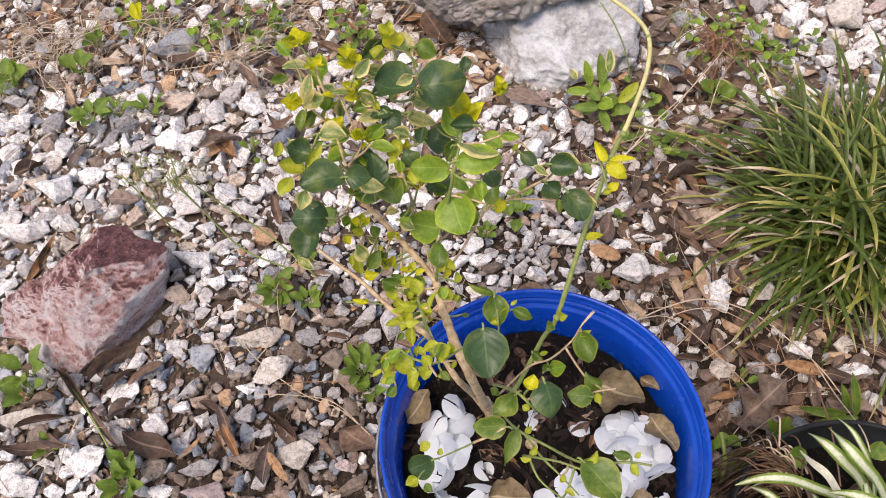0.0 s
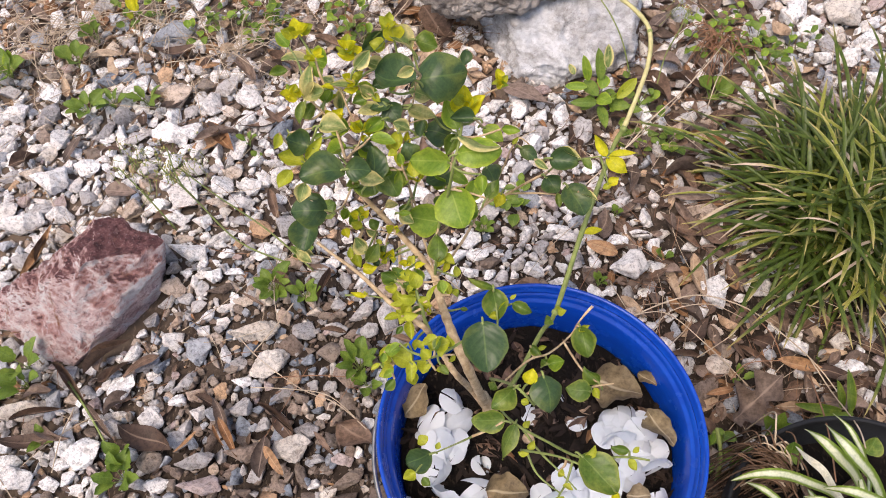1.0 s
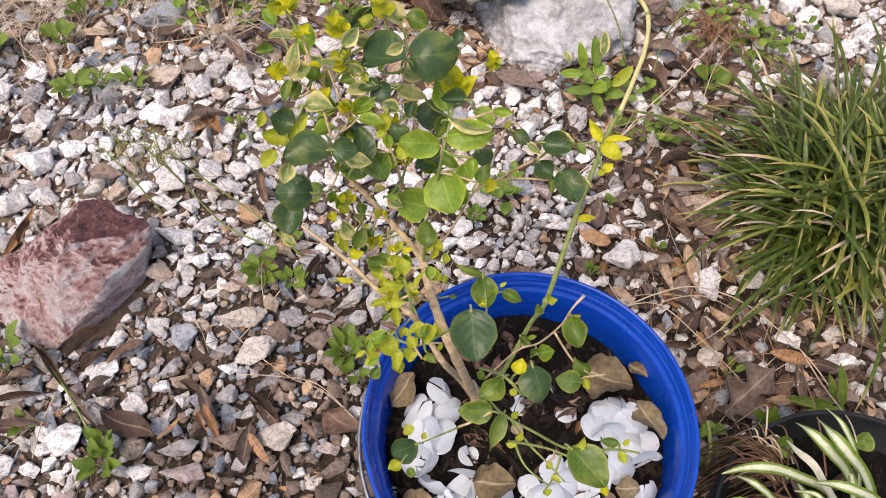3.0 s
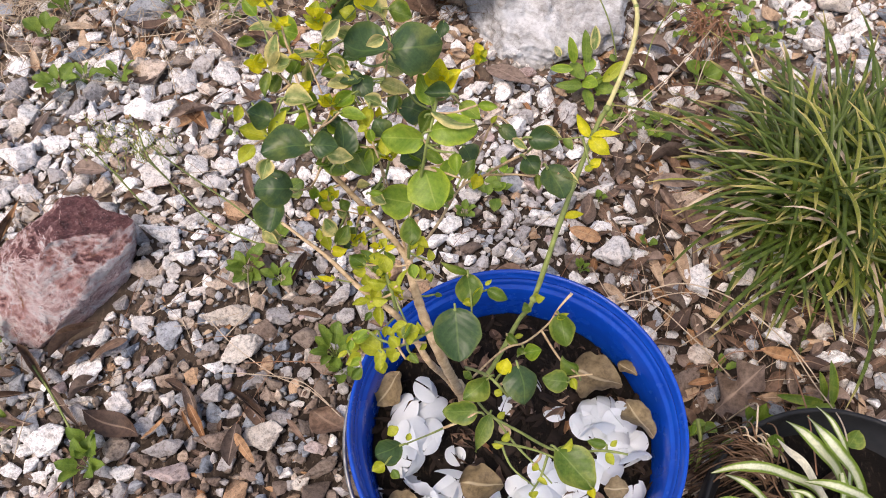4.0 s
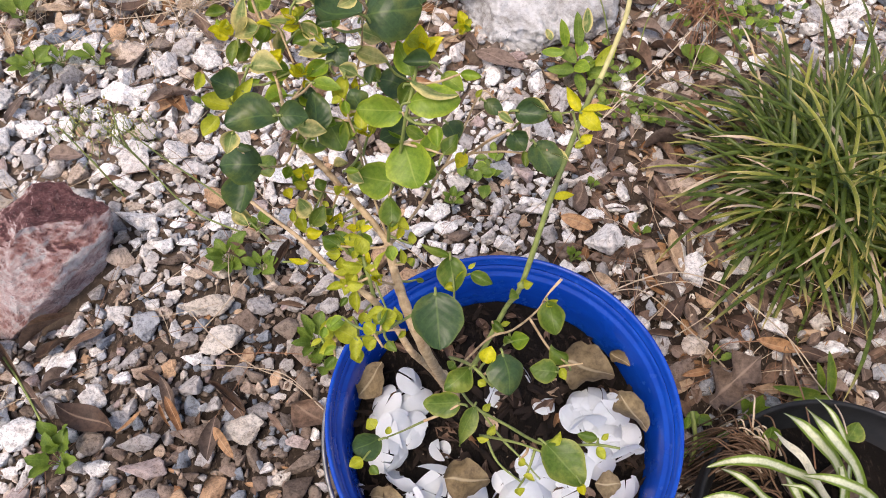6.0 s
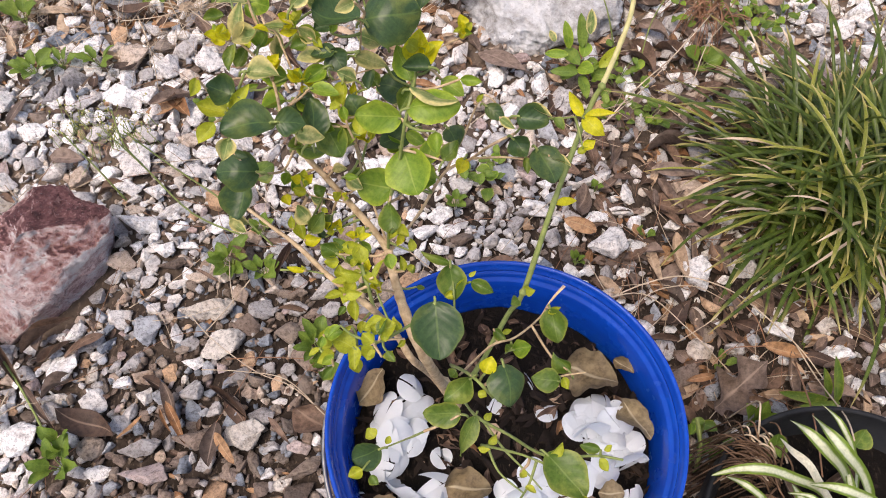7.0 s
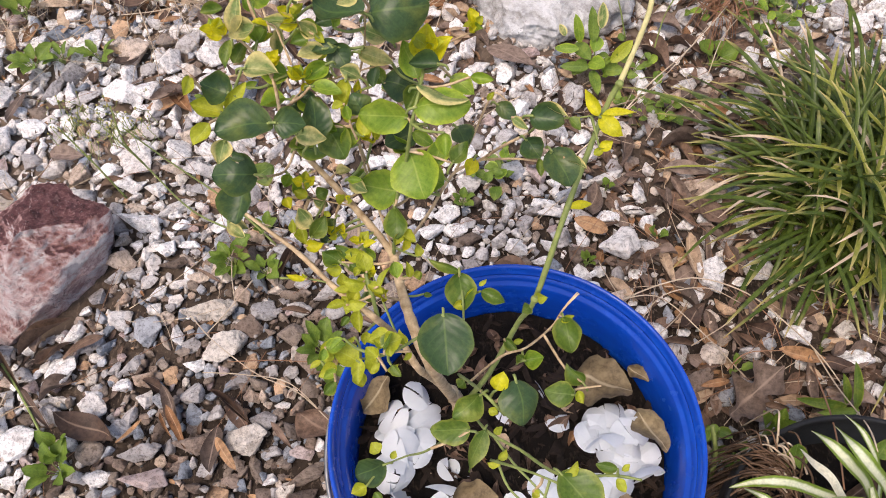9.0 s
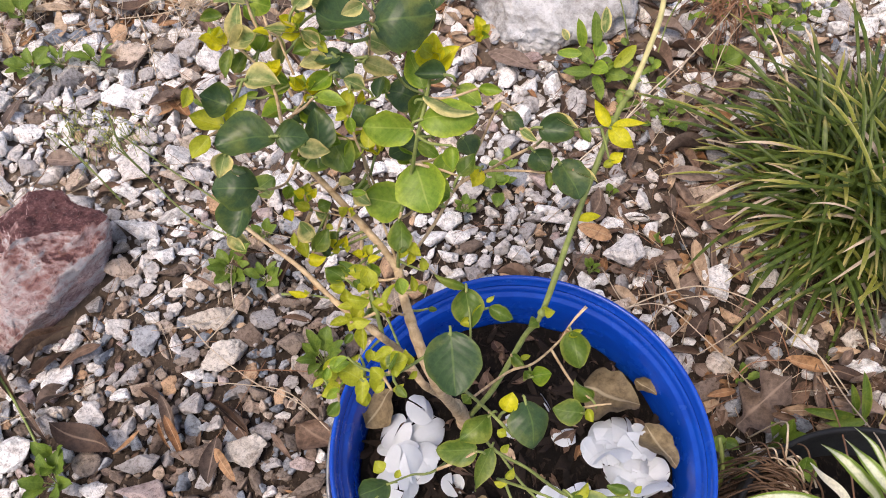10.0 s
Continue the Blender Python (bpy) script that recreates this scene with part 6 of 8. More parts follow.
jasmine_leaf((-0.041, 0.449, 0.578), (-0.047, 0.454, 0.582), 0.007, YOUNG)
jasmine_leaf((-0.042, 0.448, 0.578), (-0.048, 0.444, 0.583), 0.008, YOUNG)
jasmine_leaf((-0.041, 0.447, 0.578), (-0.044, 0.442, 0.582), 0.006, YELLOW)
jasmine_leaf((-0.039, 0.448, 0.578), (-0.034, 0.447, 0.581), 0.005, YELLOW)
jasmine_leaf((-0.040, 0.449, 0.578), (-0.036, 0.453, 0.583), 0.007, YELLOW)
jasmine_leaf((0.024, 0.401, 0.494), (0.030, 0.402, 0.500), 0.007, YOUNG)
jasmine_leaf((0.022, 0.401, 0.494), (0.015, 0.406, 0.501), 0.010, YELLOW)
jasmine_leaf((0.022, 0.400, 0.494), (0.016, 0.398, 0.500), 0.008, YELLOW)
jasmine_leaf((0.024, 0.399, 0.494), (0.024, 0.393, 0.499), 0.008, YELLOW)
jasmine_leaf((0.000, 0.380, 0.455), (-0.005, 0.380, 0.460), 0.007, YOUNG)
jasmine_leaf((0.002, 0.380, 0.455), (0.006, 0.377, 0.458), 0.005, YOUNG)
jasmine_leaf((0.002, 0.380, 0.455), (0.005, 0.382, 0.458), 0.004, YELLOW)
jasmine_leaf((0.000, 0.381, 0.454), (-0.005, 0.383, 0.458), 0.005, YELLOW)
jasmine_leaf((-0.026, 0.387, 0.468), (-0.032, 0.387, 0.473), 0.007, YELLOW)
jasmine_leaf((-0.024, 0.387, 0.468), (-0.023, 0.383, 0.473), 0.007, YELLOW)
jasmine_leaf((-0.023, 0.388, 0.468), (-0.017, 0.387, 0.474), 0.008, YELLOW)
jasmine_leaf((-0.024, 0.389, 0.468), (-0.023, 0.394, 0.472), 0.006, YOUNG)
jasmine_leaf((0.010, 0.349, 0.452), (0.004, 0.348, 0.457), 0.006, YELLOW)
jasmine_leaf((0.011, 0.349, 0.452), (0.014, 0.346, 0.456), 0.005, YELLOW)
jasmine_leaf((0.012, 0.350, 0.452), (0.017, 0.354, 0.456), 0.007, YOUNG)
jasmine_leaf((0.011, 0.350, 0.452), (0.012, 0.352, 0.456), 0.004, YOUNG)
jasmine_leaf((0.003, 0.339, 0.447), (0.009, 0.338, 0.452), 0.006, YELLOW)
jasmine_leaf((0.003, 0.340, 0.447), (0.005, 0.343, 0.451), 0.004, YOUNG)
jasmine_leaf((0.002, 0.340, 0.447), (-0.002, 0.342, 0.452), 0.005, YOUNG)
jasmine_leaf((0.001, 0.339, 0.448), (-0.004, 0.335, 0.453), 0.007, YELLOW)
jasmine_leaf((-0.006, 0.361, 0.444), (-0.012, 0.363, 0.450), 0.007, YELLOW)
jasmine_leaf((-0.006, 0.360, 0.443), (-0.011, 0.356, 0.447), 0.005, YOUNG)
jasmine_leaf((-0.004, 0.361, 0.443), (0.002, 0.358, 0.448), 0.007, YOUNG)
jasmine_leaf((-0.004, 0.362, 0.444), (-0.001, 0.365, 0.451), 0.007, YELLOW)
jasmine_leaf((0.011, 0.361, 0.384), (0.012, 0.367, 0.390), 0.006, YELLOW)
jasmine_leaf((0.010, 0.361, 0.384), (0.006, 0.362, 0.388), 0.004, YOUNG)
jasmine_leaf((0.010, 0.361, 0.384), (0.004, 0.362, 0.389), 0.006, YOUNG)
jasmine_leaf((0.010, 0.360, 0.384), (0.006, 0.356, 0.391), 0.006, YOUNG)
jasmine_leaf((0.011, 0.360, 0.384), (0.012, 0.356, 0.388), 0.003, YOUNG)
jasmine_leaf((0.011, 0.360, 0.384), (0.015, 0.361, 0.388), 0.004, YELLOW)
jasmine_leaf((0.023, 0.317, 0.434), (0.018, 0.316, 0.440), 0.006, YELLOW)
jasmine_leaf((0.024, 0.316, 0.434), (0.024, 0.311, 0.438), 0.005, YELLOW)
jasmine_leaf((0.025, 0.317, 0.434), (0.027, 0.312, 0.442), 0.006, YELLOW)
jasmine_leaf((0.025, 0.318, 0.434), (0.028, 0.319, 0.438), 0.004, YOUNG)
jasmine_leaf((0.024, 0.318, 0.434), (0.021, 0.322, 0.440), 0.005, YOUNG)
jasmine_stem([(0.076, 0.298, 0.219), (0.072, 0.302, 0.244), (0.066, 0.303, 0.272)], 0.0170, 0.0115, BARK)
jasmine_stem([(0.074, 0.304, 0.219), (0.065, 0.298, 0.284), (0.057, 0.281, 0.369), (0.050, 0.282, 0.410), (0.041, 0.305, 0.420), (0.034, 0.334, 0.418), (0.031, 0.351, 0.427)], 0.0092, 0.0066, BARK)
jasmine_stem([(0.031, 0.351, 0.427), (0.022, 0.361, 0.438), (0.007, 0.377, 0.449), (-0.010, 0.396, 0.457), (-0.020, 0.405, 0.465), (-0.030, 0.414, 0.474)], 0.0056, 0.0036, BARK)
jasmine_stem([(0.069, 0.308, 0.229), (0.054, 0.312, 0.274), (0.042, 0.298, 0.346), (0.030, 0.317, 0.355), (0.024, 0.286, 0.463), (0.012, 0.295, 0.468)], 0.0070, 0.0038, BARK)
jasmine_stem([(0.012, 0.295, 0.468), (-0.003, 0.306, 0.475), (-0.021, 0.322, 0.487), (-0.036, 0.332, 0.496), (-0.050, 0.341, 0.505)], 0.0040, 0.0020, BARK)
jasmine_stem([(0.024, 0.286, 0.463), (0.022, 0.294, 0.482), (0.019, 0.305, 0.488), (0.019, 0.318, 0.495)], 0.0032, 0.0022, GREEN)
jasmine_stem([(-0.002, 0.380, 0.295), (-0.005, 0.413, 0.325), (-0.003, 0.433, 0.355)], 0.0045, 0.0030, BARK)
jasmine_stem([(0.078, 0.303, 0.240), (0.098, 0.308, 0.300), (0.120, 0.329, 0.350), (0.131, 0.334, 0.380), (0.153, 0.375, 0.440), (0.178, 0.420, 0.485), (0.187, 0.430, 0.500)], 0.0048, 0.0038, GREEN)
jasmine_stem([(0.187, 0.430, 0.500), (0.201, 0.455, 0.510), (0.213, 0.480, 0.520), (0.217, 0.504, 0.530), (0.211, 0.529, 0.530), (0.197, 0.552, 0.530), (0.184, 0.572, 0.526), (0.172, 0.600, 0.515)], 0.0040, 0.0036, STEM_TAN)
for node, swell in (((0.131, 0.334, 0.380), 0.0034), ((0.187, 0.430, 0.500), 0.0029), ((0.217, 0.504, 0.530), 0.0022), ((0.178, 0.420, 0.485), 0.0026)):
    bm = bmesh.new()
    bmesh.ops.create_icosphere(bm, subdivisions=2, radius=swell, matrix=Matrix.Translation(Vector(node) - ROOT))
    part("stem_node", bm, GREEN, jasmine)
jasmine_leaf((0.131, 0.334, 0.383), (0.139, 0.330, 0.390), 0.009, YOUNG)
jasmine_leaf((0.128, 0.331, 0.374), (0.121, 0.326, 0.376), 0.009, MID)
jasmine_leaf((0.153, 0.375, 0.440), (0.172, 0.379, 0.436), 0.006, YELLOW)
jasmine_leaf((0.180, 0.413, 0.478), (0.189, 0.409, 0.480), 0.008, YELLOW)
jasmine_stem([(0.080, 0.305, 0.284), (0.101, 0.288, 0.387), (0.119, 0.292, 0.391), (0.141, 0.313, 0.376), (0.150, 0.323, 0.383), (0.162, 0.332, 0.390)], 0.0021, 0.0012, BARK)
jasmine_stem([(0.150, 0.323, 0.383), (0.155, 0.328, 0.386), (0.161, 0.333, 0.390)], 0.0018, 0.0011, BARK)
jasmine_stem([(0.072, 0.293, 0.342), (0.082, 0.237, 0.469), (0.094, 0.224, 0.465)], 0.0024, 0.0018, GREEN)
jasmine_stem([(0.080, 0.295, 0.264), (0.087, 0.244, 0.366), (0.110, 0.229, 0.364), (0.128, 0.200, 0.416), (0.158, 0.197, 0.421), (0.174, 0.193, 0.423)], 0.0026, 0.0016, GREEN)
jasmine_stem([(0.093, 0.239, 0.365), (0.105, 0.221, 0.361), (0.118, 0.206, 0.359), (0.130, 0.191, 0.357)], 0.0022, 0.0012, GREEN)
jasmine_stem([(0.094, 0.224, 0.361), (0.101, 0.205, 0.357), (0.117, 0.190, 0.355)], 0.0022, 0.0012, GREEN)
jasmine_stem([(0.090, 0.224, 0.360), (0.113, 0.202, 0.414), (0.138, 0.189, 0.415)], 0.0022, 0.0012, GREEN)
jasmine_stem([(0.074, 0.276, 0.264), (0.051, 0.218, 0.424), (0.033, 0.228, 0.368), (0.018, 0.223, 0.368)], 0.0018, 0.0012, GREEN)
jasmine_stem([(0.031, 0.351, 0.427), (0.034, 0.355, 0.455), (0.035, 0.368, 0.463), (0.045, 0.372, 0.504), (0.051, 0.372, 0.541), (0.057, 0.387, 0.554), (0.061, 0.415, 0.548)], 0.0030, 0.0020, GREEN)
jasmine_stem([(-0.030, 0.414, 0.474), (-0.016, 0.387, 0.531), (-0.018, 0.355, 0.568), (-0.028, 0.357, 0.572)], 0.0022, 0.0016, BARK)
jasmine_stem([(-0.024, 0.384, 0.544), (-0.032, 0.416, 0.534), (-0.039, 0.425, 0.545), (-0.051, 0.433, 0.555), (-0.058, 0.432, 0.557)], 0.0022, 0.0013, BARK)
jasmine_stem([(-0.022, 0.384, 0.544), (-0.017, 0.406, 0.531), (-0.013, 0.413, 0.537)], 0.0020, 0.0014, BARK)
jasmine_stem([(-0.067, 0.575, 0.356), (-0.077, 0.595, 0.376), (-0.084, 0.623, 0.396), (-0.090, 0.638, 0.416)], 0.0036, 0.0024, BARK)
jasmine_stem([(-0.030, 0.414, 0.474), (-0.039, 0.400, 0.465), (-0.038, 0.356, 0.519), (-0.062, 0.381, 0.478)], 0.0020, 0.0012, BARK)
jasmine_stem([(-0.028, 0.357, 0.572), (-0.043, 0.373, 0.567), (-0.048, 0.368, 0.563)], 0.0020, 0.0012, BARK)
jasmine_stem([(0.030, 0.348, 0.425), (0.055, 0.381, 0.428), (0.075, 0.404, 0.445), (0.094, 0.410, 0.451), (0.107, 0.389, 0.494), (0.123, 0.393, 0.500)], 0.0026, 0.0018, BARK)
jasmine_stem([(0.094, 0.411, 0.451), (0.115, 0.381, 0.490), (0.136, 0.375, 0.492)], 0.0018, 0.0014, BARK)
jasmine_stem([(0.123, 0.393, 0.500), (0.131, 0.386, 0.521), (0.154, 0.405, 0.498), (0.170, 0.404, 0.501)], 0.0018, 0.0013, GREEN)
jasmine_stem([(0.077, 0.406, 0.446), (0.092, 0.426, 0.463), (0.100, 0.430, 0.487), (0.107, 0.435, 0.492), (0.118, 0.426, 0.486)], 0.0020, 0.0013, BARK)
jasmine_stem([(0.018, 0.385, 0.474), (0.018, 0.377, 0.519), (0.015, 0.382, 0.537), (0.018, 0.412, 0.532), (0.024, 0.426, 0.544), (0.030, 0.408, 0.589)], 0.0018, 0.0012, BARK)
jasmine_stem([(0.031, 0.354, 0.429), (0.023, 0.371, 0.464), (0.020, 0.388, 0.476), (0.018, 0.377, 0.519)], 0.0022, 0.0014, BARK)
jasmine_stem([(-0.000, 0.413, 0.535), (0.020, 0.418, 0.537), (0.040, 0.422, 0.539)], 0.0016, 0.0010, BARK)
jasmine_stem([(-0.015, 0.437, 0.560), (-0.013, 0.446, 0.570), (-0.013, 0.452, 0.576)], 0.0016, 0.0010, BARK)
jasmine_stem([(-0.019, 0.419, 0.544), (-0.023, 0.428, 0.552), (-0.027, 0.435, 0.560), (-0.036, 0.435, 0.563)], 0.0016, 0.0010, BARK)
jasmine_stem([(0.091, 0.465, 0.518), (0.081, 0.463, 0.515), (0.065, 0.458, 0.509)], 0.0018, 0.0010, BARK)
jasmine_stem([(0.034, 0.252, 0.496), (0.019, 0.265, 0.458), (-0.001, 0.263, 0.459), (-0.008, 0.260, 0.458)], 0.0018, 0.0010, GREEN)
jasmine_stem([(0.141, 0.254, 0.407), (0.149, 0.255, 0.409), (0.162, 0.255, 0.412)], 0.0018, 0.0010, BARK)
jasmine_stem([(-0.010, 0.384, 0.455), (0.007, 0.378, 0.450), (-0.024, 0.386, 0.452)], 0.0014, 0.0010, BARK)
jasmine_stem([(0.029, 0.417, 0.581), (0.048, 0.462, 0.517), (0.051, 0.439, 0.495)], 0.0016, 0.0010, BARK)
jasmine_stem([(-0.033, 0.309, 0.482), (-0.017, 0.309, 0.479), (-0.006, 0.307, 0.477)], 0.0016, 0.0010, GREEN)
jasmine_stem([(0.075, 0.305, 0.473), (0.075, 0.284, 0.462), (0.075, 0.306, 0.347)], 0.0016, 0.0012, GREEN)


def jasmine_twigs():
    """Thin twigs from the leaf bases back to the nearest stem."""
    rng = random.Random(19)
    grown = []
    for base in leaf_bases:
        if any((base - g).length < 0.009 for g in grown):
            continue
        grown.append(base)
        near = min(stem_points, key=lambda p: (p - base).length + 0.6 * max(0.0, p.z - base.z))
        far = (near - base).length
        if 0.004 < far < 0.085:
            mid = near.lerp(base, 0.5) + Vector((rng.gauss(0, 0.06), rng.gauss(0, 0.06), rng.uniform(-0.16, 0.02))) * far
            part("twig", tube([near, mid, base], 0.0011, 0.0007, 5, 0.08, len(grown)), GREEN if rng.random() < 0.45 else BARK, jasmine)


jasmine_twigs()


# ---- fallen leaves, straw and twigs ----
def dry_leaf_mesh(seed, shape, ratio, material):
    """A curled dry leaf, 1 long, lying along x."""
    rng = random.Random(seed)
    bm = bmesh.new()
    blade_mesh(bm, (-0.5, 0, 0), (0.5, 0, 0), (0, 0, 1), ratio, shape, rng.uniform(-0.10, 0.85), rng.uniform(-0.24, 0.18), rng.uniform(0.08, 0.25), 4, 9, seed, rng.uniform(-1.5, 1.5), 0.12)
    low = min(v.co.z for v in bm.verts)
    for v in bm.verts:
        v.co.z -= low
    return mesh_from("dry_leaf", bm, material)


DRY_MESH = [[dry_leaf_mesh(20 * m + i, lance if i % 3 else oval, 0.26 + 0.045 * (i % 6), mat) for i in range(8)] for m, mat in enumerate(DRY)]
DRY_LABEL = ("curled brown dry leaf lying on the ground", "greyish brown dry leaf lying on the ground", "orange-brown dry leaf lying on the ground", "pale tan dry leaf lying on the ground")


def oak_leaf_mesh():
    """A lobed leaf, its ends curled up."""
    bm = bmesh.new()
    blade_mesh(bm, (-0.5, 0, 0), (0.5, 0, 0), (0, 0, 1), 0.70, oak, 0.32, -0.10, 0.16, 8, 30, 901, 0.9, 0.40)
    low = min(v.co.z for v in bm.verts)
    for v in bm.verts:
        v.co.z -= low
        v.co.y += 0.05 * math.sin(v.co.x * 5.0)
    return mesh_from("dry_leaf", bm, DRY[1])


OAK_MESH = oak_leaf_mesh()


def crumpled_leaf_mesh(seed):
    """A broad withered leaf, folded and puckered."""
    bm = bmesh.new()
    blade_mesh(bm, (-0.5, 0, 0), (0.5, 0, 0), (0, 0, 1), 0.62, oval, 0.40, 0.12, 0.30, 10, 16, seed, 0.8, 0.30)
    for v in bm.verts:
        v.co.z += 0.07 * noise.noise((v.co.x * 6, v.co.y * 6, seed)) + 0.035 * noise.noise((v.co.x * 15, v.co.y * 15, seed))
    low = min(v.co.z for v in bm.verts)
    for v in bm.verts:
        v.co.z -= low
    return mesh_from("dry_leaf", bm, WITHERED)


CRUMPLED = [crumpled_leaf_mesh(910 + i) for i in range(3)]


def dry_leaf(x, y, length, turn, tone=0, lift=0.012, tilt=(0, 0), wide=1.0, mesh=None, seed=0):
    """One fallen leaf."""
    ob = new("dry_leaf", mesh or DRY_MESH[tone][seed % 8])
    ob.matrix_basis = pose(x, y, ground_height(x, y) + lift, tilt[0], tilt[1], turn) @ Matrix.Diagonal((length, length * wide, length, 1))
    return tagged(ob, DRY_LABEL[tone], "leaf", "fallen leaves")


def litter_share(x, y):
    """Where leaves gather: beside the bucket, round the grass clump and boulder, along the far edge."""
    if x > 0.25 and 0.25 < y < 0.98:
        return 1.0 if x < 0.62 else 0.5
    if -0.03 < x < 0.17 and y > 0.93:
        return 1.0
    if y > 1.0 and x > 0.38:
        return 0.8 if x < 0.66 else 0.15
    if y > 1.0:
        return 0.75
    if x < -0.30 and y < 0.52:
        return 0.55
    if y < 0.45:
        return 0.28
    if y > 0.80 and x < 0.10:
        return 0.34
    return 0.10


# leaves told apart one by one
dry_leaf(0.196, 0.918, 0.109, -42, 1, 0.022, (-15, -10), 1.18, None, 1)
dry_leaf(0.342, 0.743, 0.062, -105, 1, 0.012, (-8, -5), 0.74, None, 4)
dry_leaf(0.410, 0.639, 0.102, -19, 0, 0.012, (-1, 0), 1.11, None, 7)
dry_leaf(0.409, 0.657, 0.057, -68, 1, 0.012, (6, 5), 0.74, None, 10)
dry_leaf(0.356, 0.599, 0.033, -65, 2, 0.007, (13, 10), 0.89, None, 13)
dry_leaf(0.364, 0.539, 0.082, -86, 3, 0.012, (-11, -6), 0.59, None, 16)
dry_leaf(0.399, 0.550, 0.073, -91, 3, 0.012, (-4, -1), 0.67, None, 19)
dry_leaf(0.422, 0.559, 0.060, -97, 1, 0.012, (3, 4), 0.59, None, 22)
dry_leaf(0.302, 0.514, 0.047, -46, 3, 0.012, (10, 9), 0.96, None, 25)
dry_leaf(0.375, 0.494, 0.059, -58, 1, 0.012, (-14, -7), 0.96, None, 28)
dry_leaf(0.376, 0.466, 0.043, 6, 3, 0.012, (-7, -2), 0.81, None, 31)
dry_leaf(0.401, 0.455, 0.042, -89, 1, 0.012, (0, 3), 1.04, None, 34)
dry_leaf(0.503, 0.407, 0.069, -14, 2, 0.022, (7, 8), 0.52, None, 37)
dry_leaf(0.454, 0.426, 0.056, -50, 0, 0.012, (14, -8), 0.67, None, 40)
dry_leaf(0.387, 0.379, 0.038, -172, 2, 0.022, (-10, -3), 0.67, None, 43)
dry_leaf(0.426, 0.441, 0.040, -59, 0, 0.012, (-3, 2), 0.89, None, 46)
dry_leaf(0.513, 0.383, 0.025, -54, 3, 0.022, (4, 7), 0.81, None, 49)
dry_leaf(0.545, 0.352, 0.060, -25, 1, 0.022, (11, -9), 0.96, None, 52)
dry_leaf(0.358, 0.377, 0.042, -68, 0, 0.012, (-13, -4), 0.96, None, 55)
dry_leaf(0.363, 0.332, 0.046, -56, 0, 0.012, (-6, 1), 0.89, None, 58)
dry_leaf(-0.263, 0.362, 0.060, -62, 2, 0.027, (1, 6), 0.41, None, 61)
dry_leaf(-0.276, 0.365, 0.041, -57, 2, 0.027, (8, -10), 0.37, None, 64)
dry_leaf(-0.199, 0.326, 0.049, -55, 2, 0.027, (15, -5), 0.67, None, 67)
dry_leaf(-0.200, 0.382, 0.068, -41, 0, 0.027, (-9, 0), 0.52, None, 70)
dry_leaf(-0.135, 0.343, 0.043, -52, 0, 0.027, (-2, 5), 0.59, None, 73)
dry_leaf(-0.369, 0.366, 0.079, -20, 0, 0.027, (5, 10), 0.96, None, 76)
dry_leaf(-0.317, 0.358, 0.037, -132, 2, 0.027, (12, -6), 0.67, None, 79)
dry_leaf(-0.447, 0.489, 0.074, 38, 0, 0.022, (-12, -1), 0.44, None, 82)
dry_leaf(-0.433, 0.467, 0.051, 35, 0, 0.012, (-5, 4), 0.44, None, 85)
dry_leaf(-0.530, 0.412, 0.066, 12, 0, 0.022, (2, 9), 0.59, None, 88)
dry_leaf(-0.496, 0.380, 0.052, -20, 1, 0.022, (9, -7), 0.67, None, 91)
dry_leaf(-0.490, 0.448, 0.102, -48, 0, 0.022, (-15, -2), 0.44, None, 94)
dry_leaf(-0.442, 0.396, 0.075, -49, 0, 0.022, (-8, 3), 0.44, None, 97)
dry_leaf(-0.528, 0.373, 0.080, 3, 0, 0.022, (-1, 8), 0.59, None, 100)
dry_leaf(-0.592, 0.681, 0.105, 69, 2, 0.022, (6, -8), 0.37, None, 103)
dry_leaf(-0.592, 0.685, 0.051, 79, 0, 0.022, (13, -3), 0.37, None, 106)
dry_leaf(-0.328, 0.877, 0.085, -54, 2, 0.022, (-11, 2), 0.60, None, 109)
dry_leaf(-0.334, 0.882, 0.072, 19, 1, 0.027, (-4, 7), 0.96, None, 112)
dry_leaf(-0.340, 0.891, 0.047, -46, 0, 0.032, (3, -9), 0.89, None, 115)
dry_leaf(-0.303, 0.918, 0.035, 40, 0, 0.022, (10, -4), 0.52, None, 118)
dry_leaf(-0.410, 0.916, 0.034, -138, 1, 0.022, (-14, 1), 0.59, None, 121)
dry_leaf(-0.239, 0.915, 0.054, -41, 0, 0.022, (-7, 6), 0.59, None, 124)
dry_leaf(-0.251, 0.912, 0.097, 12, 0, 0.012, (0, -10), 0.52, None, 127)
dry_leaf(-0.153, 0.962, 0.082, -59, 0, 0.022, (7, -5), 0.59, None, 130)
dry_leaf(-0.481, 0.781, 0.053, -11, 1, 0.022, (14, 0), 1.11, None, 133)
dry_leaf(-0.223, 1.168, 0.049, 32, 2, 0.022, (-10, 5), 1.04, None, 136)
dry_leaf(-0.366, 1.059, 0.038, 27, 2, 0.022, (-3, 10), 0.89, None, 139)
dry_leaf(-0.557, 1.080, 0.062, 105, 3, 0.012, (4, -6), 1.11, None, 142)
dry_leaf(-0.610, 1.223, 0.054, -54, 3, 0.012, (11, -1), 0.89, None, 145)
dry_leaf(-0.444, 1.097, 0.089, -1, 0, 0.022, (-13, 4), 0.74, None, 148)
dry_leaf(-0.568, 1.111, 0.078, 4, 3, 0.012, (-6, 9), 0.81, None, 151)
dry_leaf(-0.293, 1.026, 0.082, -63, 1, 0.022, (1, -7), 0.74, None, 154)
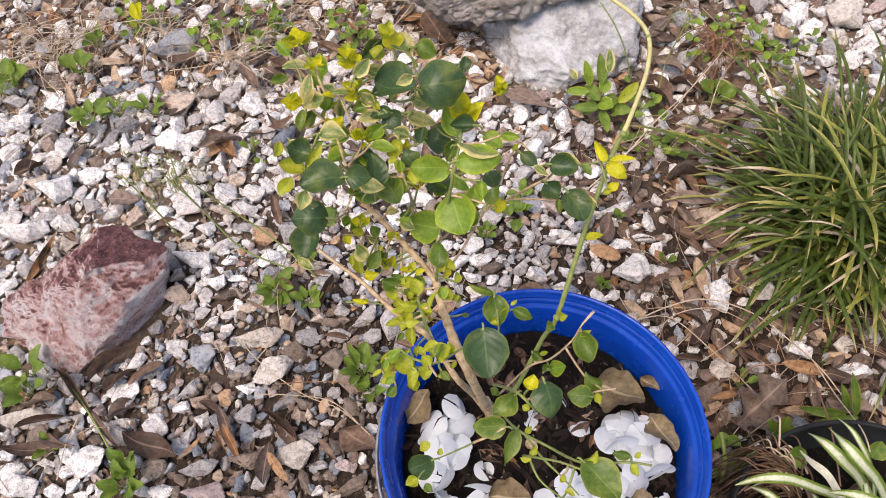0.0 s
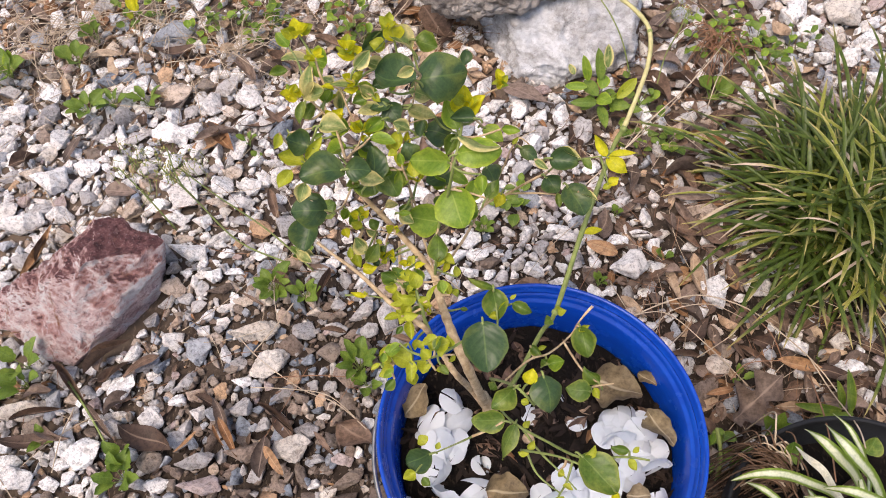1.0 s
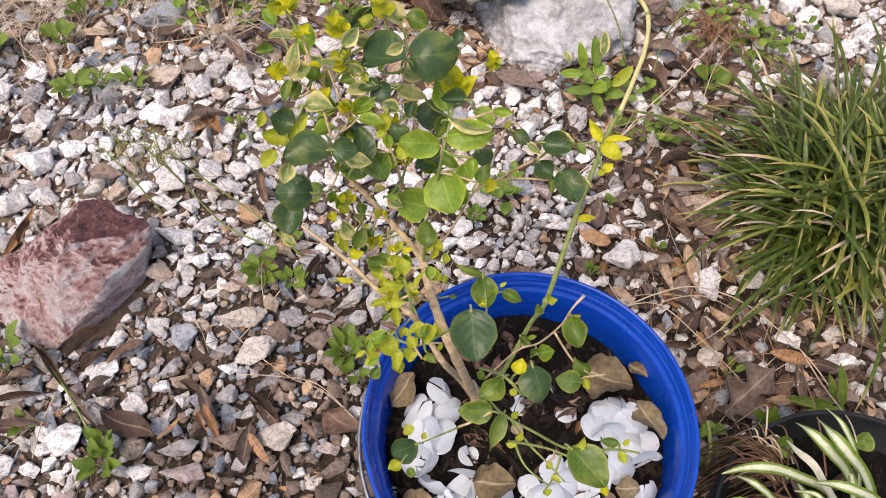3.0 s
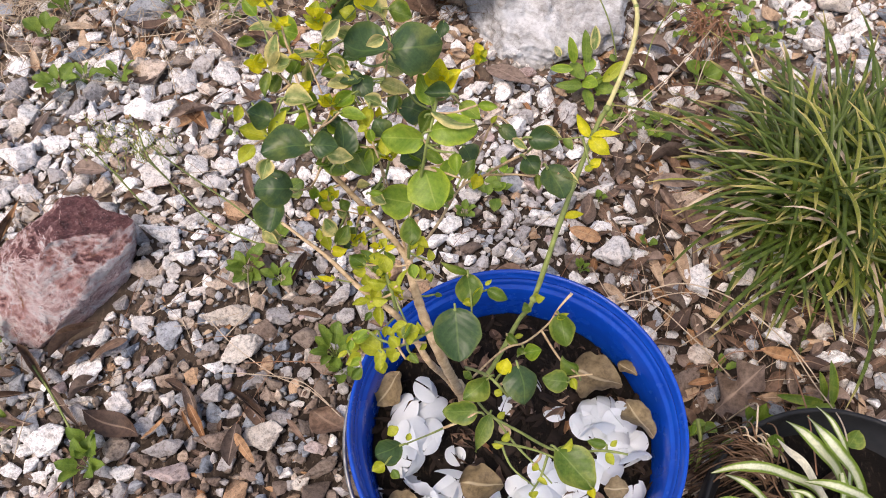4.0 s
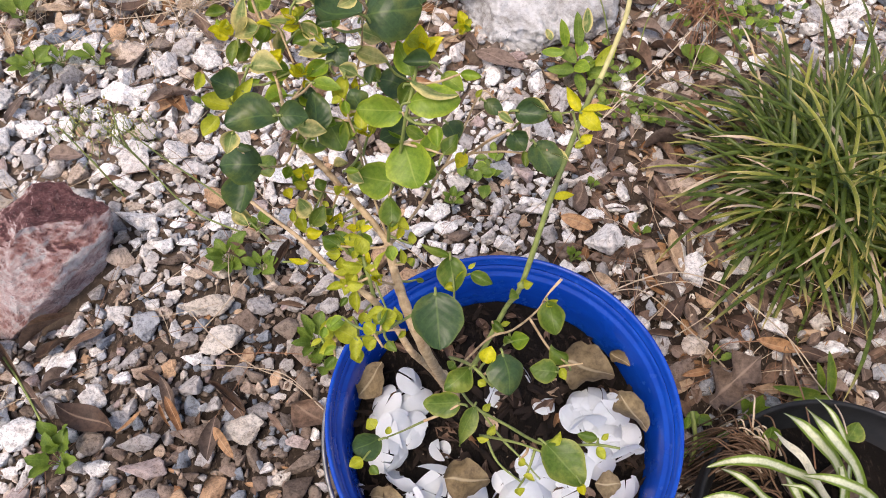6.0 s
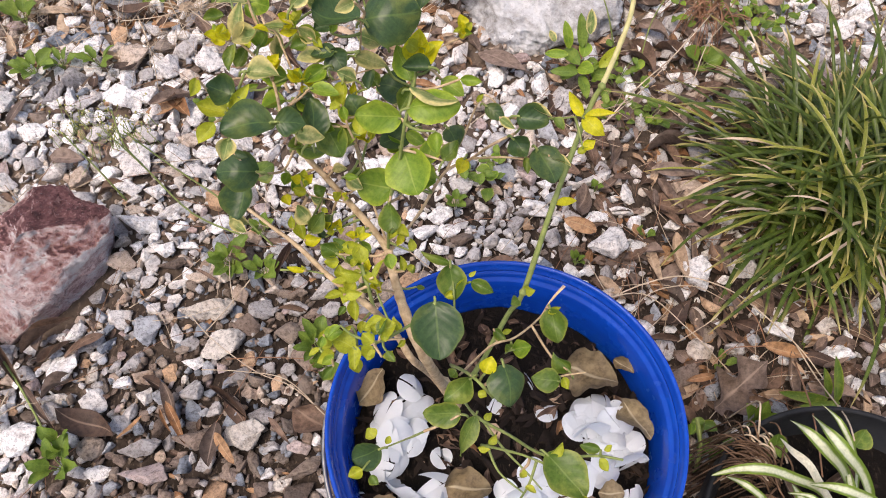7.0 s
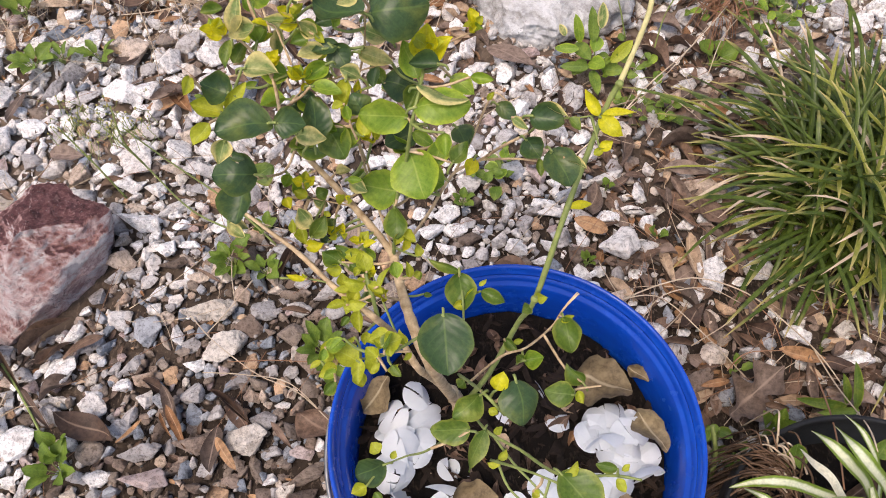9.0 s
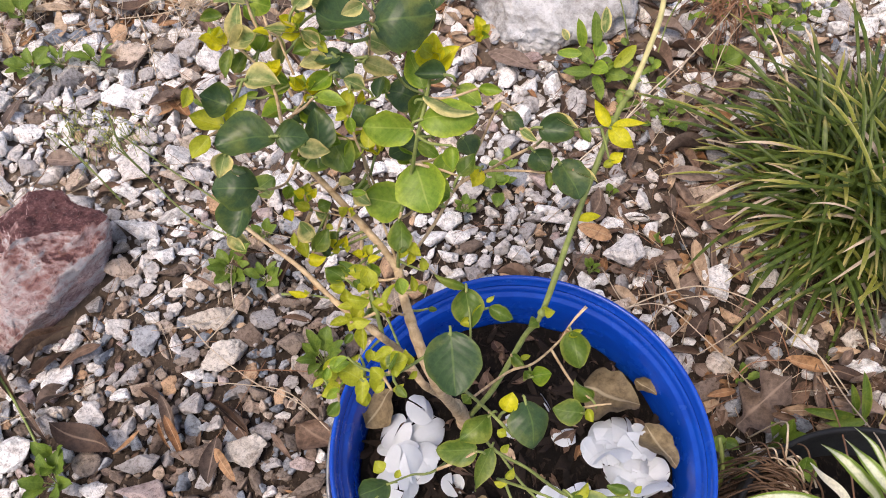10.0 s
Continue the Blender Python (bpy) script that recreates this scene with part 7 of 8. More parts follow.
dry_leaf(-0.233, 1.051, 0.068, -38, 0, 0.022, (8, -2), 0.74, None, 157)
dry_leaf(-0.146, 1.097, 0.073, -30, 0, 0.022, (15, 3), 0.81, None, 160)
dry_leaf(0.050, 1.125, 0.101, -62, 0, 0.022, (-9, 8), 1.26, None, 163)
dry_leaf(0.088, 1.143, 0.073, 51, 0, 0.012, (-2, -8), 0.89, None, 166)
dry_leaf(0.459, 1.087, 0.075, 45, 1, 0.022, (5, -3), 1.04, None, 169)
dry_leaf(0.454, 0.987, 0.060, -41, 1, 0.022, (12, 2), 0.89, None, 172)
dry_leaf(0.483, 0.933, 0.067, 56, 0, 0.012, (-12, 7), 0.89, None, 175)
dry_leaf(0.478, 0.943, 0.065, -44, 0, 0.012, (-5, -9), 0.89, None, 178)
dry_leaf(0.426, 0.929, 0.084, -76, 0, 0.012, (2, -4), 0.89, None, 181)
dry_leaf(0.513, 0.974, 0.061, -71, 1, 0.012, (9, 1), 0.89, None, 184)
dry_leaf(0.431, 0.748, 0.071, 3, 1, 0.012, (-15, 6), 0.89, None, 187)
dry_leaf(0.427, 0.732, 0.070, -74, 0, 0.012, (-8, -10), 0.89, None, 190)
dry_leaf(0.428, 0.693, 0.074, -17, 1, 0.022, (-1, -5), 1.04, None, 193)
dry_leaf(0.438, 0.617, 0.057, -48, 0, 0.022, (6, 0), 1.04, None, 196)
dry_leaf(0.452, 0.549, 0.048, -76, 0, 0.012, (13, 5), 0.74, None, 199)
dry_leaf(-0.145, 0.579, 0.063, -111, 0, 0.022, (-11, 10), 0.52, None, 202)
dry_leaf(-0.204, 0.586, 0.048, -55, 0, 0.022, (-4, -6), 0.96, None, 205)
dry_leaf(-0.150, 0.614, 0.050, -21, 1, 0.012, (3, -1), 0.74, None, 208)
dry_leaf(0.443, 0.488, 0.041, -138, 0, 0.012, (10, 4), 0.89, None, 211)
dry_leaf(0.558, 0.385, 0.042, 16, 1, 0.022, (-14, 9), 0.74, None, 214)
dry_leaf(-0.248, 0.566, 0.040, 148, 0, 0.022, (-7, -7), 0.44, None, 217)
tagged(dry_leaf(0.426, 0.361, 0.092, 28, 1, 0.026, (4, -4), 1.0, OAK_MESH), "large lobed greyish brown oak leaf on leaf litter")
tagged(dry_leaf(0.082, 0.215, 0.039, -6, 2, 0.256, (8, -6), 1.50, CRUMPLED[1], 4), "crumpled tan-brown leaf lying on potting soil in a bucket")
tagged(dry_leaf(0.230, 0.261, 0.041, -64, 3, 0.264, (8, -6), 1.00, CRUMPLED[2], 4), "crumpled tan-brown leaf lying on potting soil in a bucket")
tagged(dry_leaf(0.199, 0.203, 0.021, -1, 2, 0.262, (8, -6), 1.60, CRUMPLED[0], 4), "crumpled tan-brown leaf lying on potting soil in a bucket")
tagged(dry_leaf(0.203, 0.312, 0.050, -26, 3, 0.242, (8, -6), 1.50, CRUMPLED[1], 4), "crumpled tan-brown leaf lying on potting soil in a bucket")
tagged(dry_leaf(-0.000, 0.312, 0.038, 55, 1, 0.244, (8, -6), 1.20, CRUMPLED[2], 4), "crumpled tan-brown leaf lying on potting soil in a bucket")
tagged(dry_leaf(0.232, 0.316, 0.022, -43, 3, 0.254, (8, -6), 0.90, CRUMPLED[0], 4), "crumpled tan-brown leaf lying on potting soil in a bucket")
tagged(dry_leaf(0.013, 0.207, 0.030, -12, 0, 0.244, (8, -6), 1.20, CRUMPLED[1], 4), "crumpled tan-brown leaf lying on potting soil in a bucket")



def scatter_leaves(count, seed):
    rng = random.Random(seed)
    made = 0
    while made < count:
        x, y = rng.uniform(-0.85, 0.95), rng.uniform(0.26, 1.38)
        if rng.random() > litter_share(x, y) or covered(x, y, 0.02):
            continue
        made += 1
        deep = stone_share(x, y) < 0.7
        tone = rng.choices((0, 1, 2, 3), (3, 3, 3, 4) if y > 0.95 and x < 0.2 else (5, 5, 1, 1) if deep else (6, 3, 1, 1))[0]
        dry_leaf(x, y, rng.uniform(0.030, 0.062), rng.uniform(0, 360), tone, rng.uniform(0.004, 0.020) if deep else rng.uniform(0.010, 0.020),
                 (rng.gauss(0, 13), rng.gauss(0, 10)), rng.uniform(0.75, 1.25), None, rng.randrange(8))


scatter_leaves(208, 11)


def leaf_crumbs(count, seed):
    """Broken bits of leaves and bark between the stones."""
    rng = random.Random(seed)
    shapes = []
    for i in range(8):
        bm = bmesh.new()
        blade_mesh(bm, (-0.5, 0, 0), (0.5, 0, 0), (0, 0, 1), 0.45, lance, 0.3, 0.1, 0.2, 2, 4, 60 + i, 0.6)
        bmesh.ops.triangulate(bm, faces=bm.faces)
        shapes.append(bm)
    rows = []
    while len(rows) < count:
        x, y = rng.uniform(-1.1, 1.2), rng.uniform(0.0, 1.65)
        if rng.random() > max(0.25, litter_share(x, y)) or covered(x, y, 0.005):
            continue
        deep = stone_share(x, y) < 0.7
        s = rng.uniform(0.008, 0.048 if deep else 0.020)
        rows.append((rng.randrange(8), pose(x, y, ground_height(x, y) + rng.uniform(0.002, 0.010), rng.gauss(0, 22), rng.gauss(0, 22), rng.uniform(0, 360)) @ Matrix.Diagonal((s, s * rng.uniform(0.5, 1.2), s, 1)), rng.choices((0, 1, 2, 3), (2, 2, 3, 4) if y > 0.95 and x < 0.2 else (6, 4, 1, 1))[0]))
    tagged(joined("leaf_litter", shapes, rows, DRY_LOOSE), "crumbled brown leaf litter between stones", "leaf litter")


leaf_crumbs(6400, 21)


def straw_share(x, y):
    if y > 0.98 and x < 0.12:
        return 1.0
    if x > 0.27 and y < 1.0:
        return 0.22
    return 0.10


def scatter_straw(name, count, seed, material, low, high, label, category, share):
    """Dry stalks lying about, in one mesh."""
    rng = random.Random(seed)
    bm_all = []
    for i in range(10):
        bend = rng.uniform(-0.35, 0.35)
        bm = tube([(-0.5, 0, 0), (-0.17, bend * 0.28, 0.02), (0.17, bend * 0.28, 0.02), (0.5, 0, 0)], 0.0052, 0.0036, 4, 0, i)
        bmesh.ops.triangulate(bm, faces=bm.faces)
        bm_all.append(bm)
    rows = []
    while len(rows) < count:
        x, y = rng.uniform(-0.95, 1.05), rng.uniform(0.25, 1.45)
        if rng.random() > share(x, y) or covered(x, y, 0.01):
            continue
        s = rng.uniform(low, high)
        rows.append((rng.randrange(10), pose(x, y, ground_height(x, y) + rng.uniform(0.010, 0.026), rng.uniform(-20, 20), rng.gauss(0, 7), rng.uniform(0, 360)) @ Matrix.Diagonal((s, s, 0.11, 1)), 0))
    tagged(joined(name, bm_all, rows, [material]), label, category)


scatter_straw("dry_straw", 620, 31, STRAW, 0.06, 0.17, "thin pale dry grass stalks lying on the ground", "straw", straw_share)
scatter_straw("pine_needles", 520, 37, NEEDLE, 0.04, 0.11, "rusty brown needles and twigs on the ground", "needles", lambda x, y: 0.5 if x > 0.25 else 0.22)

# ---- the grass clump ----
CLUMP = (0.662, 0.645)


def grass_clump():
    clump = thing("grass_clump", (*CLUMP, 0.0), "dense clump of arching dark green strap leaves in leaf litter", "grass")
    rng = random.Random(77)

    def arc(seed, length, lean, bend):
        """A strap leaf that leaves the crown at an angle above the ground and arches over."""
        bm = bmesh.new()
        uv = bm.loops.layers.uv.verify()
        n, rows, x, z = 10, [], 0.0, 0.0
        for j in range(n + 1):
            s = j / n
            half = 0.0024 * strap(s) + 0.0003
            sway = 0.032 * math.sin(seed * 2.1) * s * s
            rows.append([bm.verts.new((x, u * half + sway, z + abs(u) * half * 0.8)) for u in (-1, 0, 1)])
            ang = radians(lean - bend * s ** 1.3)
            x += length / n * math.cos(ang)
            z += length / n * math.sin(ang)
        for j in range(n):
            for i in range(2):
                f = bm.faces.new((rows[j][i], rows[j][i + 1], rows[j + 1][i + 1], rows[j + 1][i]))
                for loop, (a, b) in zip(f.loops, ((i, j), (i + 1, j), (i + 1, j + 1), (i, j + 1))):
                    loop[uv].uv = (a / 2, b / n)
        return bm

    shapes = [(0.24, 58, 72), (0.25, 48, 70), (0.26, 42, 62), (0.25, 36, 58), (0.24, 28, 44), (0.22, 46, 88), (0.22, 72, 62), (0.26, 34, 46), (0.21, 56, 96), (0.27, 44, 56)]
    meshes = [[mesh_from("blade", arc(i, *rh), m) for i, rh in enumerate(shapes)] for m in (BLADE, BLADE_PALE)]
    for k in range(300):
        a = rng.uniform(0, 360)
        r = 0.10 * math.sqrt(rng.random())
        ob = new("blade", meshes[0 if rng.random() < 0.80 else 1][rng.randrange(10)])
        ob.parent = clump
        s = rng.uniform(0.66, 1.14)
        b = rng.uniform(0, 6.283)
        ob.matrix_local = pose(r * math.cos(b), r * math.sin(b), 0.0, rng.gauss(0, 12), rng.gauss(0, 9), a) @ Matrix.Diagonal((s, rng.uniform(0.8, 1.3), s, 1))
    rows = []
    tri = []
    for i, rh in enumerate(shapes):
        bm = arc(i, *rh)
        bmesh.ops.triangulate(bm, faces=bm.faces)
        tri.append(bm)
    for k in range(620):
        r, b = 0.11 * math.sqrt(rng.random()), rng.uniform(0, 6.283)
        s = rng.uniform(0.5, 0.98)
        rows.append((rng.randrange(10), pose(r * math.cos(b), r * math.sin(b), 0, rng.gauss(0, 12), rng.gauss(6, 9), rng.uniform(0, 360)) @ Matrix.Diagonal((s, rng.uniform(0.7, 1.2), s, 1)), rng.choices((0, 1, 2), (9, 1.4, 0.6))[0]))
    inner = joined("undergrowth", tri, rows, [BLADE, BLADE_PALE, STRAW])
    inner.parent = clump


grass_clump()


# ---- the black pot and its striped plant ----
pot = thing("flower_pot", (*POT, 0.0), "black plastic nursery pot with a rolled rim", "flower pot")
bm, rings = lathe([(0.110, 0.006), (0.1400, 0.118), (0.1440, 0.1205), (0.1470, 0.138), (0.1488, 0.1405), (0.1515, 0.1405), (0.1530, 0.138), (0.1530, 0.112), (0.1475, 0.110), (0.116, 0.002), (0.110, 0.0)], 96)
bm.faces.new(rings[0][::-1])
bm.faces.new(rings[-1])
bmesh.ops.recalc_face_normals(bm, faces=bm.faces)
part("body", bm, BLACK, pot)
bm = bmesh.new()
bmesh.ops.create_circle(bm, cap_ends=True, segments=64, radius=0.136)
bmesh.ops.inset_region(bm, faces=bm.faces[:], thickness=0.03)
pot_soil = part("potting_soil", bm, POTTING)
pot_soil.matrix_basis = pose(*POT, 0.098)
tagged(pot_soil, "dark potting soil in a black pot", "soil")
chip_rng = random.Random(15)
chip_mesh = [mesh_from("chip", hull_stone(340 + i, 9, 0.30, 0.0), CHIP, False) for i in range(5)]
for k in range(60):
    a, r = chip_rng.uniform(0, 6.283), 0.122 * math.sqrt(chip_rng.random())
    c = new("chip", chip_mesh[k % 5])
    c.parent = pot_soil
    s = chip_rng.uniform(0.004, 0.012)
    c.matrix_local = pose(r * math.cos(a), r * math.sin(a), 0.002, chip_rng.uniform(-25, 25), chip_rng.uniform(-25, 25), chip_rng.uniform(0, 360)) @ Matrix.Diagonal((s * 1.6, s * 0.7, s * 0.8, 1))
for x, y, size, turn, tone in ((0.475, 0.235, 0.06, 30, 0), (0.42, 0.225, 0.05, 110, 1), (0.53, 0.215, 0.05, 70, 0), (0.40, 0.19, 0.05, 200, 2), (0.49, 0.20, 0.05, 310, 1)):
    tagged(dry_leaf(x, y, size, turn, tone, 0.104, (6, -5), 0.9, None, int(turn)), "dry brown leaf lying on soil in a pot")
SPIDER_ROOT = Vector((0.475, 0.190, 0.098))
spider = thing("spider_plant", SPIDER_ROOT, "green and cream striped spider plant growing in a black pot", "plant")


def spider_blade(points, width, material=None):
    """An arching striped leaf along a smoothed line."""
    material = material or SPIDER
    pts = [Vector(p) - SPIDER_ROOT for p in points]
    line = []
    for i in range(len(pts) - 1):
        a, b, c, d = pts[max(i - 1, 0)], pts[i], pts[i + 1], pts[min(i + 2, len(pts) - 1)]
        line += [0.5 * ((2 * b) + (c - a) * t + (2 * a - 5 * b + 4 * c - d) * t * t + (3 * b - a - 3 * c + d) * t ** 3) for t in (0, 0.2, 0.4, 0.6, 0.8)]
    line.append(pts[-1])
    bm = bmesh.new()
    uv = bm.loops.layers.uv.verify()
    rows, n = [], len(line) - 1
    for i, p in enumerate(line):
        way = (line[min(i + 1, n)] - line[max(i - 1, 0)]).normalized()
        side = way.cross(Vector((0.0, -0.25, 1.0))).normalized()
        up = side.cross(way)
        half = width * 0.34 * min(1.0, 0.75 + i / n) * min(1.0, (1 - i / n) * 3.2 + 0.02) ** 0.8
        rows.append([bm.verts.new(p + side * (u * half) + up * (abs(u) * half * 0.45)) for u in (-1, -0.5, 0, 0.5, 1)])
    for j in range(n):
        for i in range(4):
            f = bm.faces.new((rows[j][i], rows[j][i + 1], rows[j + 1][i + 1], rows[j + 1][i]))
            for loop, (a, b) in zip(f.loops, ((i, j), (i + 1, j), (i + 1, j + 1), (i, j + 1))):
                loop[uv].uv = (a / 4, b / n)
    part("leaf", bm, material, spider)


SPIDER_DEAD = leaf_material("bleached_blade", (0.62, 0.58, 0.46), (0.80, 0.77, 0.66), (0.55, 0.50, 0.36), 0.3, 0.6)
spider_blade([(0.462, 0.194, 0.100), (0.426, 0.214, 0.150), (0.387, 0.219, 0.190), (0.352, 0.224, 0.215), (0.327, 0.227, 0.210), (0.310, 0.227, 0.190)], 0.0150)
spider_blade([(0.475, 0.196, 0.100), (0.459, 0.214, 0.140), (0.434, 0.226, 0.185), (0.411, 0.235, 0.215), (0.394, 0.252, 0.225), (0.393, 0.271, 0.200)], 0.0190)
spider_blade([(0.486, 0.192, 0.100), (0.475, 0.205, 0.140), (0.448, 0.219, 0.190), (0.419, 0.229, 0.230), (0.404, 0.247, 0.240), (0.410, 0.272, 0.210)], 0.0195)
spider_blade([(0.480, 0.205, 0.100), (0.467, 0.231, 0.150), (0.442, 0.241, 0.200), (0.430, 0.249, 0.220), (0.421, 0.262, 0.230), (0.422, 0.282, 0.210)], 0.0100)
spider_blade([(0.468, 0.190, 0.100), (0.437, 0.204, 0.140), (0.414, 0.217, 0.175), (0.402, 0.231, 0.190), (0.393, 0.246, 0.185), (0.393, 0.262, 0.170)], 0.0120, SPIDER_DEAD)
spider_blade([(0.500, 0.180, 0.100), (0.480, 0.188, 0.150), (0.445, 0.193, 0.200), (0.416, 0.198, 0.225), (0.400, 0.204, 0.225), (0.393, 0.212, 0.200)], 0.0150)
spider_blade([(0.470, 0.180, 0.100), (0.428, 0.191, 0.150), (0.402, 0.196, 0.190), (0.389, 0.202, 0.200), (0.380, 0.209, 0.180)], 0.0080)
spider_blade([(0.450, 0.186, 0.100), (0.384, 0.200, 0.140), (0.354, 0.211, 0.175), (0.341, 0.220, 0.180), (0.335, 0.231, 0.160)], 0.0110)
spider_blade([(0.450, 0.180, 0.100), (0.372, 0.193, 0.140), (0.339, 0.197, 0.180), (0.319, 0.201, 0.185), (0.305, 0.202, 0.170)], 0.0150)
spider_blade([(0.462, 0.186, 0.100), (0.416, 0.194, 0.140), (0.396, 0.204, 0.170), (0.396, 0.220, 0.160)], 0.0150)
spider_blade([(0.472, 0.190, 0.100), (0.457, 0.197, 0.130), (0.447, 0.211, 0.165), (0.448, 0.233, 0.170)], 0.0150)


# ---- small weeds ----
def weed(x, y, reach, leaves, seed, wide=0.42, rise=0.35, material=None, z=0.010, label="small leafy green weed growing between stones", toothed=False, name="weed"):
    """A low rosette or seedling: leaves on short stalks round a crown."""
    rng = random.Random(seed)
    material = material or WEED
    plant = thing(name, (x, y, ground_height(x, y) + z * 0.3), label, "weed")
    for k in range(leaves):
        a = 6.283 * (k + rng.uniform(-0.3, 0.3)) / leaves
        r = reach * rng.uniform(0.65, 1.05)
        up = reach * rise * rng.uniform(0.4, 1.4) + z
        b = Vector((0.25 * r * math.cos(a), 0.25 * r * math.sin(a), up * 0.55))
        t = Vector((r * math.cos(a), r * math.sin(a), up))
        bm = bmesh.new()
        shape = (lambda s: oval(s) * (0.92 + 0.09 * math.sin(s * 24))) if toothed else oval
        blade_mesh(bm, b, t, (rng.gauss(0, 0.2), rng.gauss(-0.2, 0.2), 1), r * 1.15 * wide * rng.uniform(0.8, 1.2), shape, 0.22, 0.12, 0.09, 6, 13 if toothed else 9, seed * 31 + k, 0.4, 0.25)
        part("leaf", bm, material, plant)
        part("stalk", tube([(0, 0, 0), b * 0.6, b], 0.0010, 0.0008, 4), GREEN, plant)
    return plant



def herb(x, y, reach, count, leaf, seed, z=0.03, material=None, label="low leafy green herb spreading over stones"):
    """A loose low herb: many small leaves on thin stems."""
    rng = random.Random(seed)
    plant = thing("herb", (x, y, ground_height(x, y)), label, "weed")
    for k in range(count):
        a, r = rng.uniform(0, 6.283), reach * math.sqrt(rng.random())
        c = Vector((r * math.cos(a), r * math.sin(a), z * rng.uniform(0.4, 1.3)))
        b = rng.uniform(0, 6.283)
        way = Vector((math.cos(b), math.sin(b), rng.uniform(-0.2, 0.4))) * leaf * rng.uniform(0.7, 1.25)
        bm = bmesh.new()
        blade_mesh(bm, c, c + way, (rng.gauss(0, 0.3), rng.gauss(-0.3, 0.3), 1), way.length * rng.uniform(0.5, 0.8), oval, 0.2, 0.1, 0.08, 4, 7, seed * 53 + k, 0.5, 0.25)
        part("leaf", bm, material or rng.choice((WEED, WEED, LIGHT, MID)), plant)
        if k % 3 == 0:
            part("stem", tube([(0, 0, 0), c * 0.55 + Vector((0, 0, 0.006)), c], 0.0009, 0.0007, 4), GREEN, plant)
    return plant


weed(-0.582, 0.977, 0.046, 8, 1, 0.45, 0.25, None, 0.020, toothed=True)
weed(-0.536, 0.985, 0.031, 6, 2, 0.40, 0.30, None, 0.020, toothed=True)
weed(-0.475, 0.986, 0.035, 6, 3, 0.40, 0.30, None, 0.020, toothed=True)
weed(-0.219, 0.588, 0.040, 9, 4, 0.50, 0.30, None, 0.020, toothed=True)
weed(-0.172, 0.570, 0.027, 6, 5, 0.60, 0.30, None, 0.020, toothed=True)
weed(-0.179, 0.639, 0.021, 5, 6, 0.50, 0.50, None, 0.020)
weed(-0.090, 0.448, 0.036, 9, 7, 0.50, 0.50, None, 0.030, toothed=True)
weed(-0.080, 0.423, 0.022, 4, 8, 0.60, 0.30, None, 0.020, toothed=True)
herb(0.143, 0.712, 0.035, 17, 0.022, 9, 0.030)
weed(0.099, 0.665, 0.021, 5, 10, 0.60, 0.30, None, 0.020)
herb(0.375, 0.888, 0.048, 19, 0.017, 11, 0.040)
herb(0.375, 0.825, 0.036, 17, 0.017, 12, 0.020)
herb(0.409, 0.809, 0.024, 11, 0.017, 13, 0.020)
weed(-0.397, 0.318, 0.038, 6, 14, 0.55, 0.30, None, 0.030, toothed=True)
weed(-0.395, 0.343, 0.027, 3, 15, 0.60, 0.50, None, 0.030)
weed(-0.565, 0.486, 0.043, 5, 16, 0.50, 0.40, None, 0.030, toothed=True)
weed(-0.557, 0.456, 0.034, 4, 17, 0.55, 0.30, None, 0.030)
weed(-0.511, 0.377, 0.024, 3, 18, 0.50, 0.40, None, 0.020)
herb(0.525, 1.025, 0.044, 17, 0.017, 19, 0.050)
herb(0.579, 1.083, 0.037, 13, 0.017, 20, 0.040)
herb(0.625, 0.967, 0.050, 20, 0.017, 21, 0.040)
herb(0.623, 1.025, 0.027, 11, 0.017, 22, 0.040)
herb(0.676, 1.004, 0.033, 11, 0.017, 23, 0.040)
weed(0.519, 0.911, 0.035, 5, 24, 0.70, 0.20, None, 0.020)
herb(0.588, 0.997, 0.027, 9, 0.017, 25, 0.030)
weed(-0.744, 1.076, 0.051, 4, 26, 0.70, 0.30, None, 0.030)
weed(-0.621, 1.091, 0.038, 4, 27, 0.60, 0.30, None, 0.030)
weed(-0.597, 1.157, 0.036, 4, 28, 0.50, 0.60, None, 0.030)
herb(-0.533, 1.218, 0.036, 13, 0.017, 29, 0.040)
herb(-0.479, 1.228, 0.034, 11, 0.017, 30, 0.040)
herb(-0.320, 1.184, 0.038, 13, 0.017, 31, 0.040)
herb(-0.272, 1.166, 0.032, 11, 0.017, 32, 0.030)
herb(-0.391, 1.145, 0.028, 9, 0.017, 33, 0.040)
herb(-0.362, 1.173, 0.032, 11, 0.017, 34, 0.040)
herb(-0.122, 1.148, 0.036, 15, 0.017, 35, 0.050)
herb(-0.092, 1.110, 0.026, 11, 0.017, 36, 0.040)
herb(-0.264, 1.197, 0.034, 11, 0.017, 37, 0.050)
herb(-0.294, 1.134, 0.031, 9, 0.017, 38, 0.040)
weed(0.305, 0.677, 0.013, 3, 39, 0.90, 0.20, None, 0.020)
weed(0.421, 0.398, 0.020, 3, 40, 0.50, 0.20, None, 0.020)
weed(0.488, 0.419, 0.008, 2, 41, 0.50, 0.20, None, 0.020)
weed(0.258, 0.556, 0.017, 5, 42, 0.60, 0.30, None, 0.020)
weed(0.361, 0.595, 0.016, 2, 43, 0.80, 0.20, None, 0.020)
weed(-0.282, 0.871, 0.022, 4, 44, 0.50, 0.40, None, 0.020)
weed(-0.265, 0.841, 0.014, 2, 45, 0.90, 0.20, None, 0.020)
herb(0.371, 0.300, 0.022, 15, 0.017, 46, 0.050)
weed(0.425, 0.311, 0.024, 5, 47, 0.70, 0.40, None, 0.060)


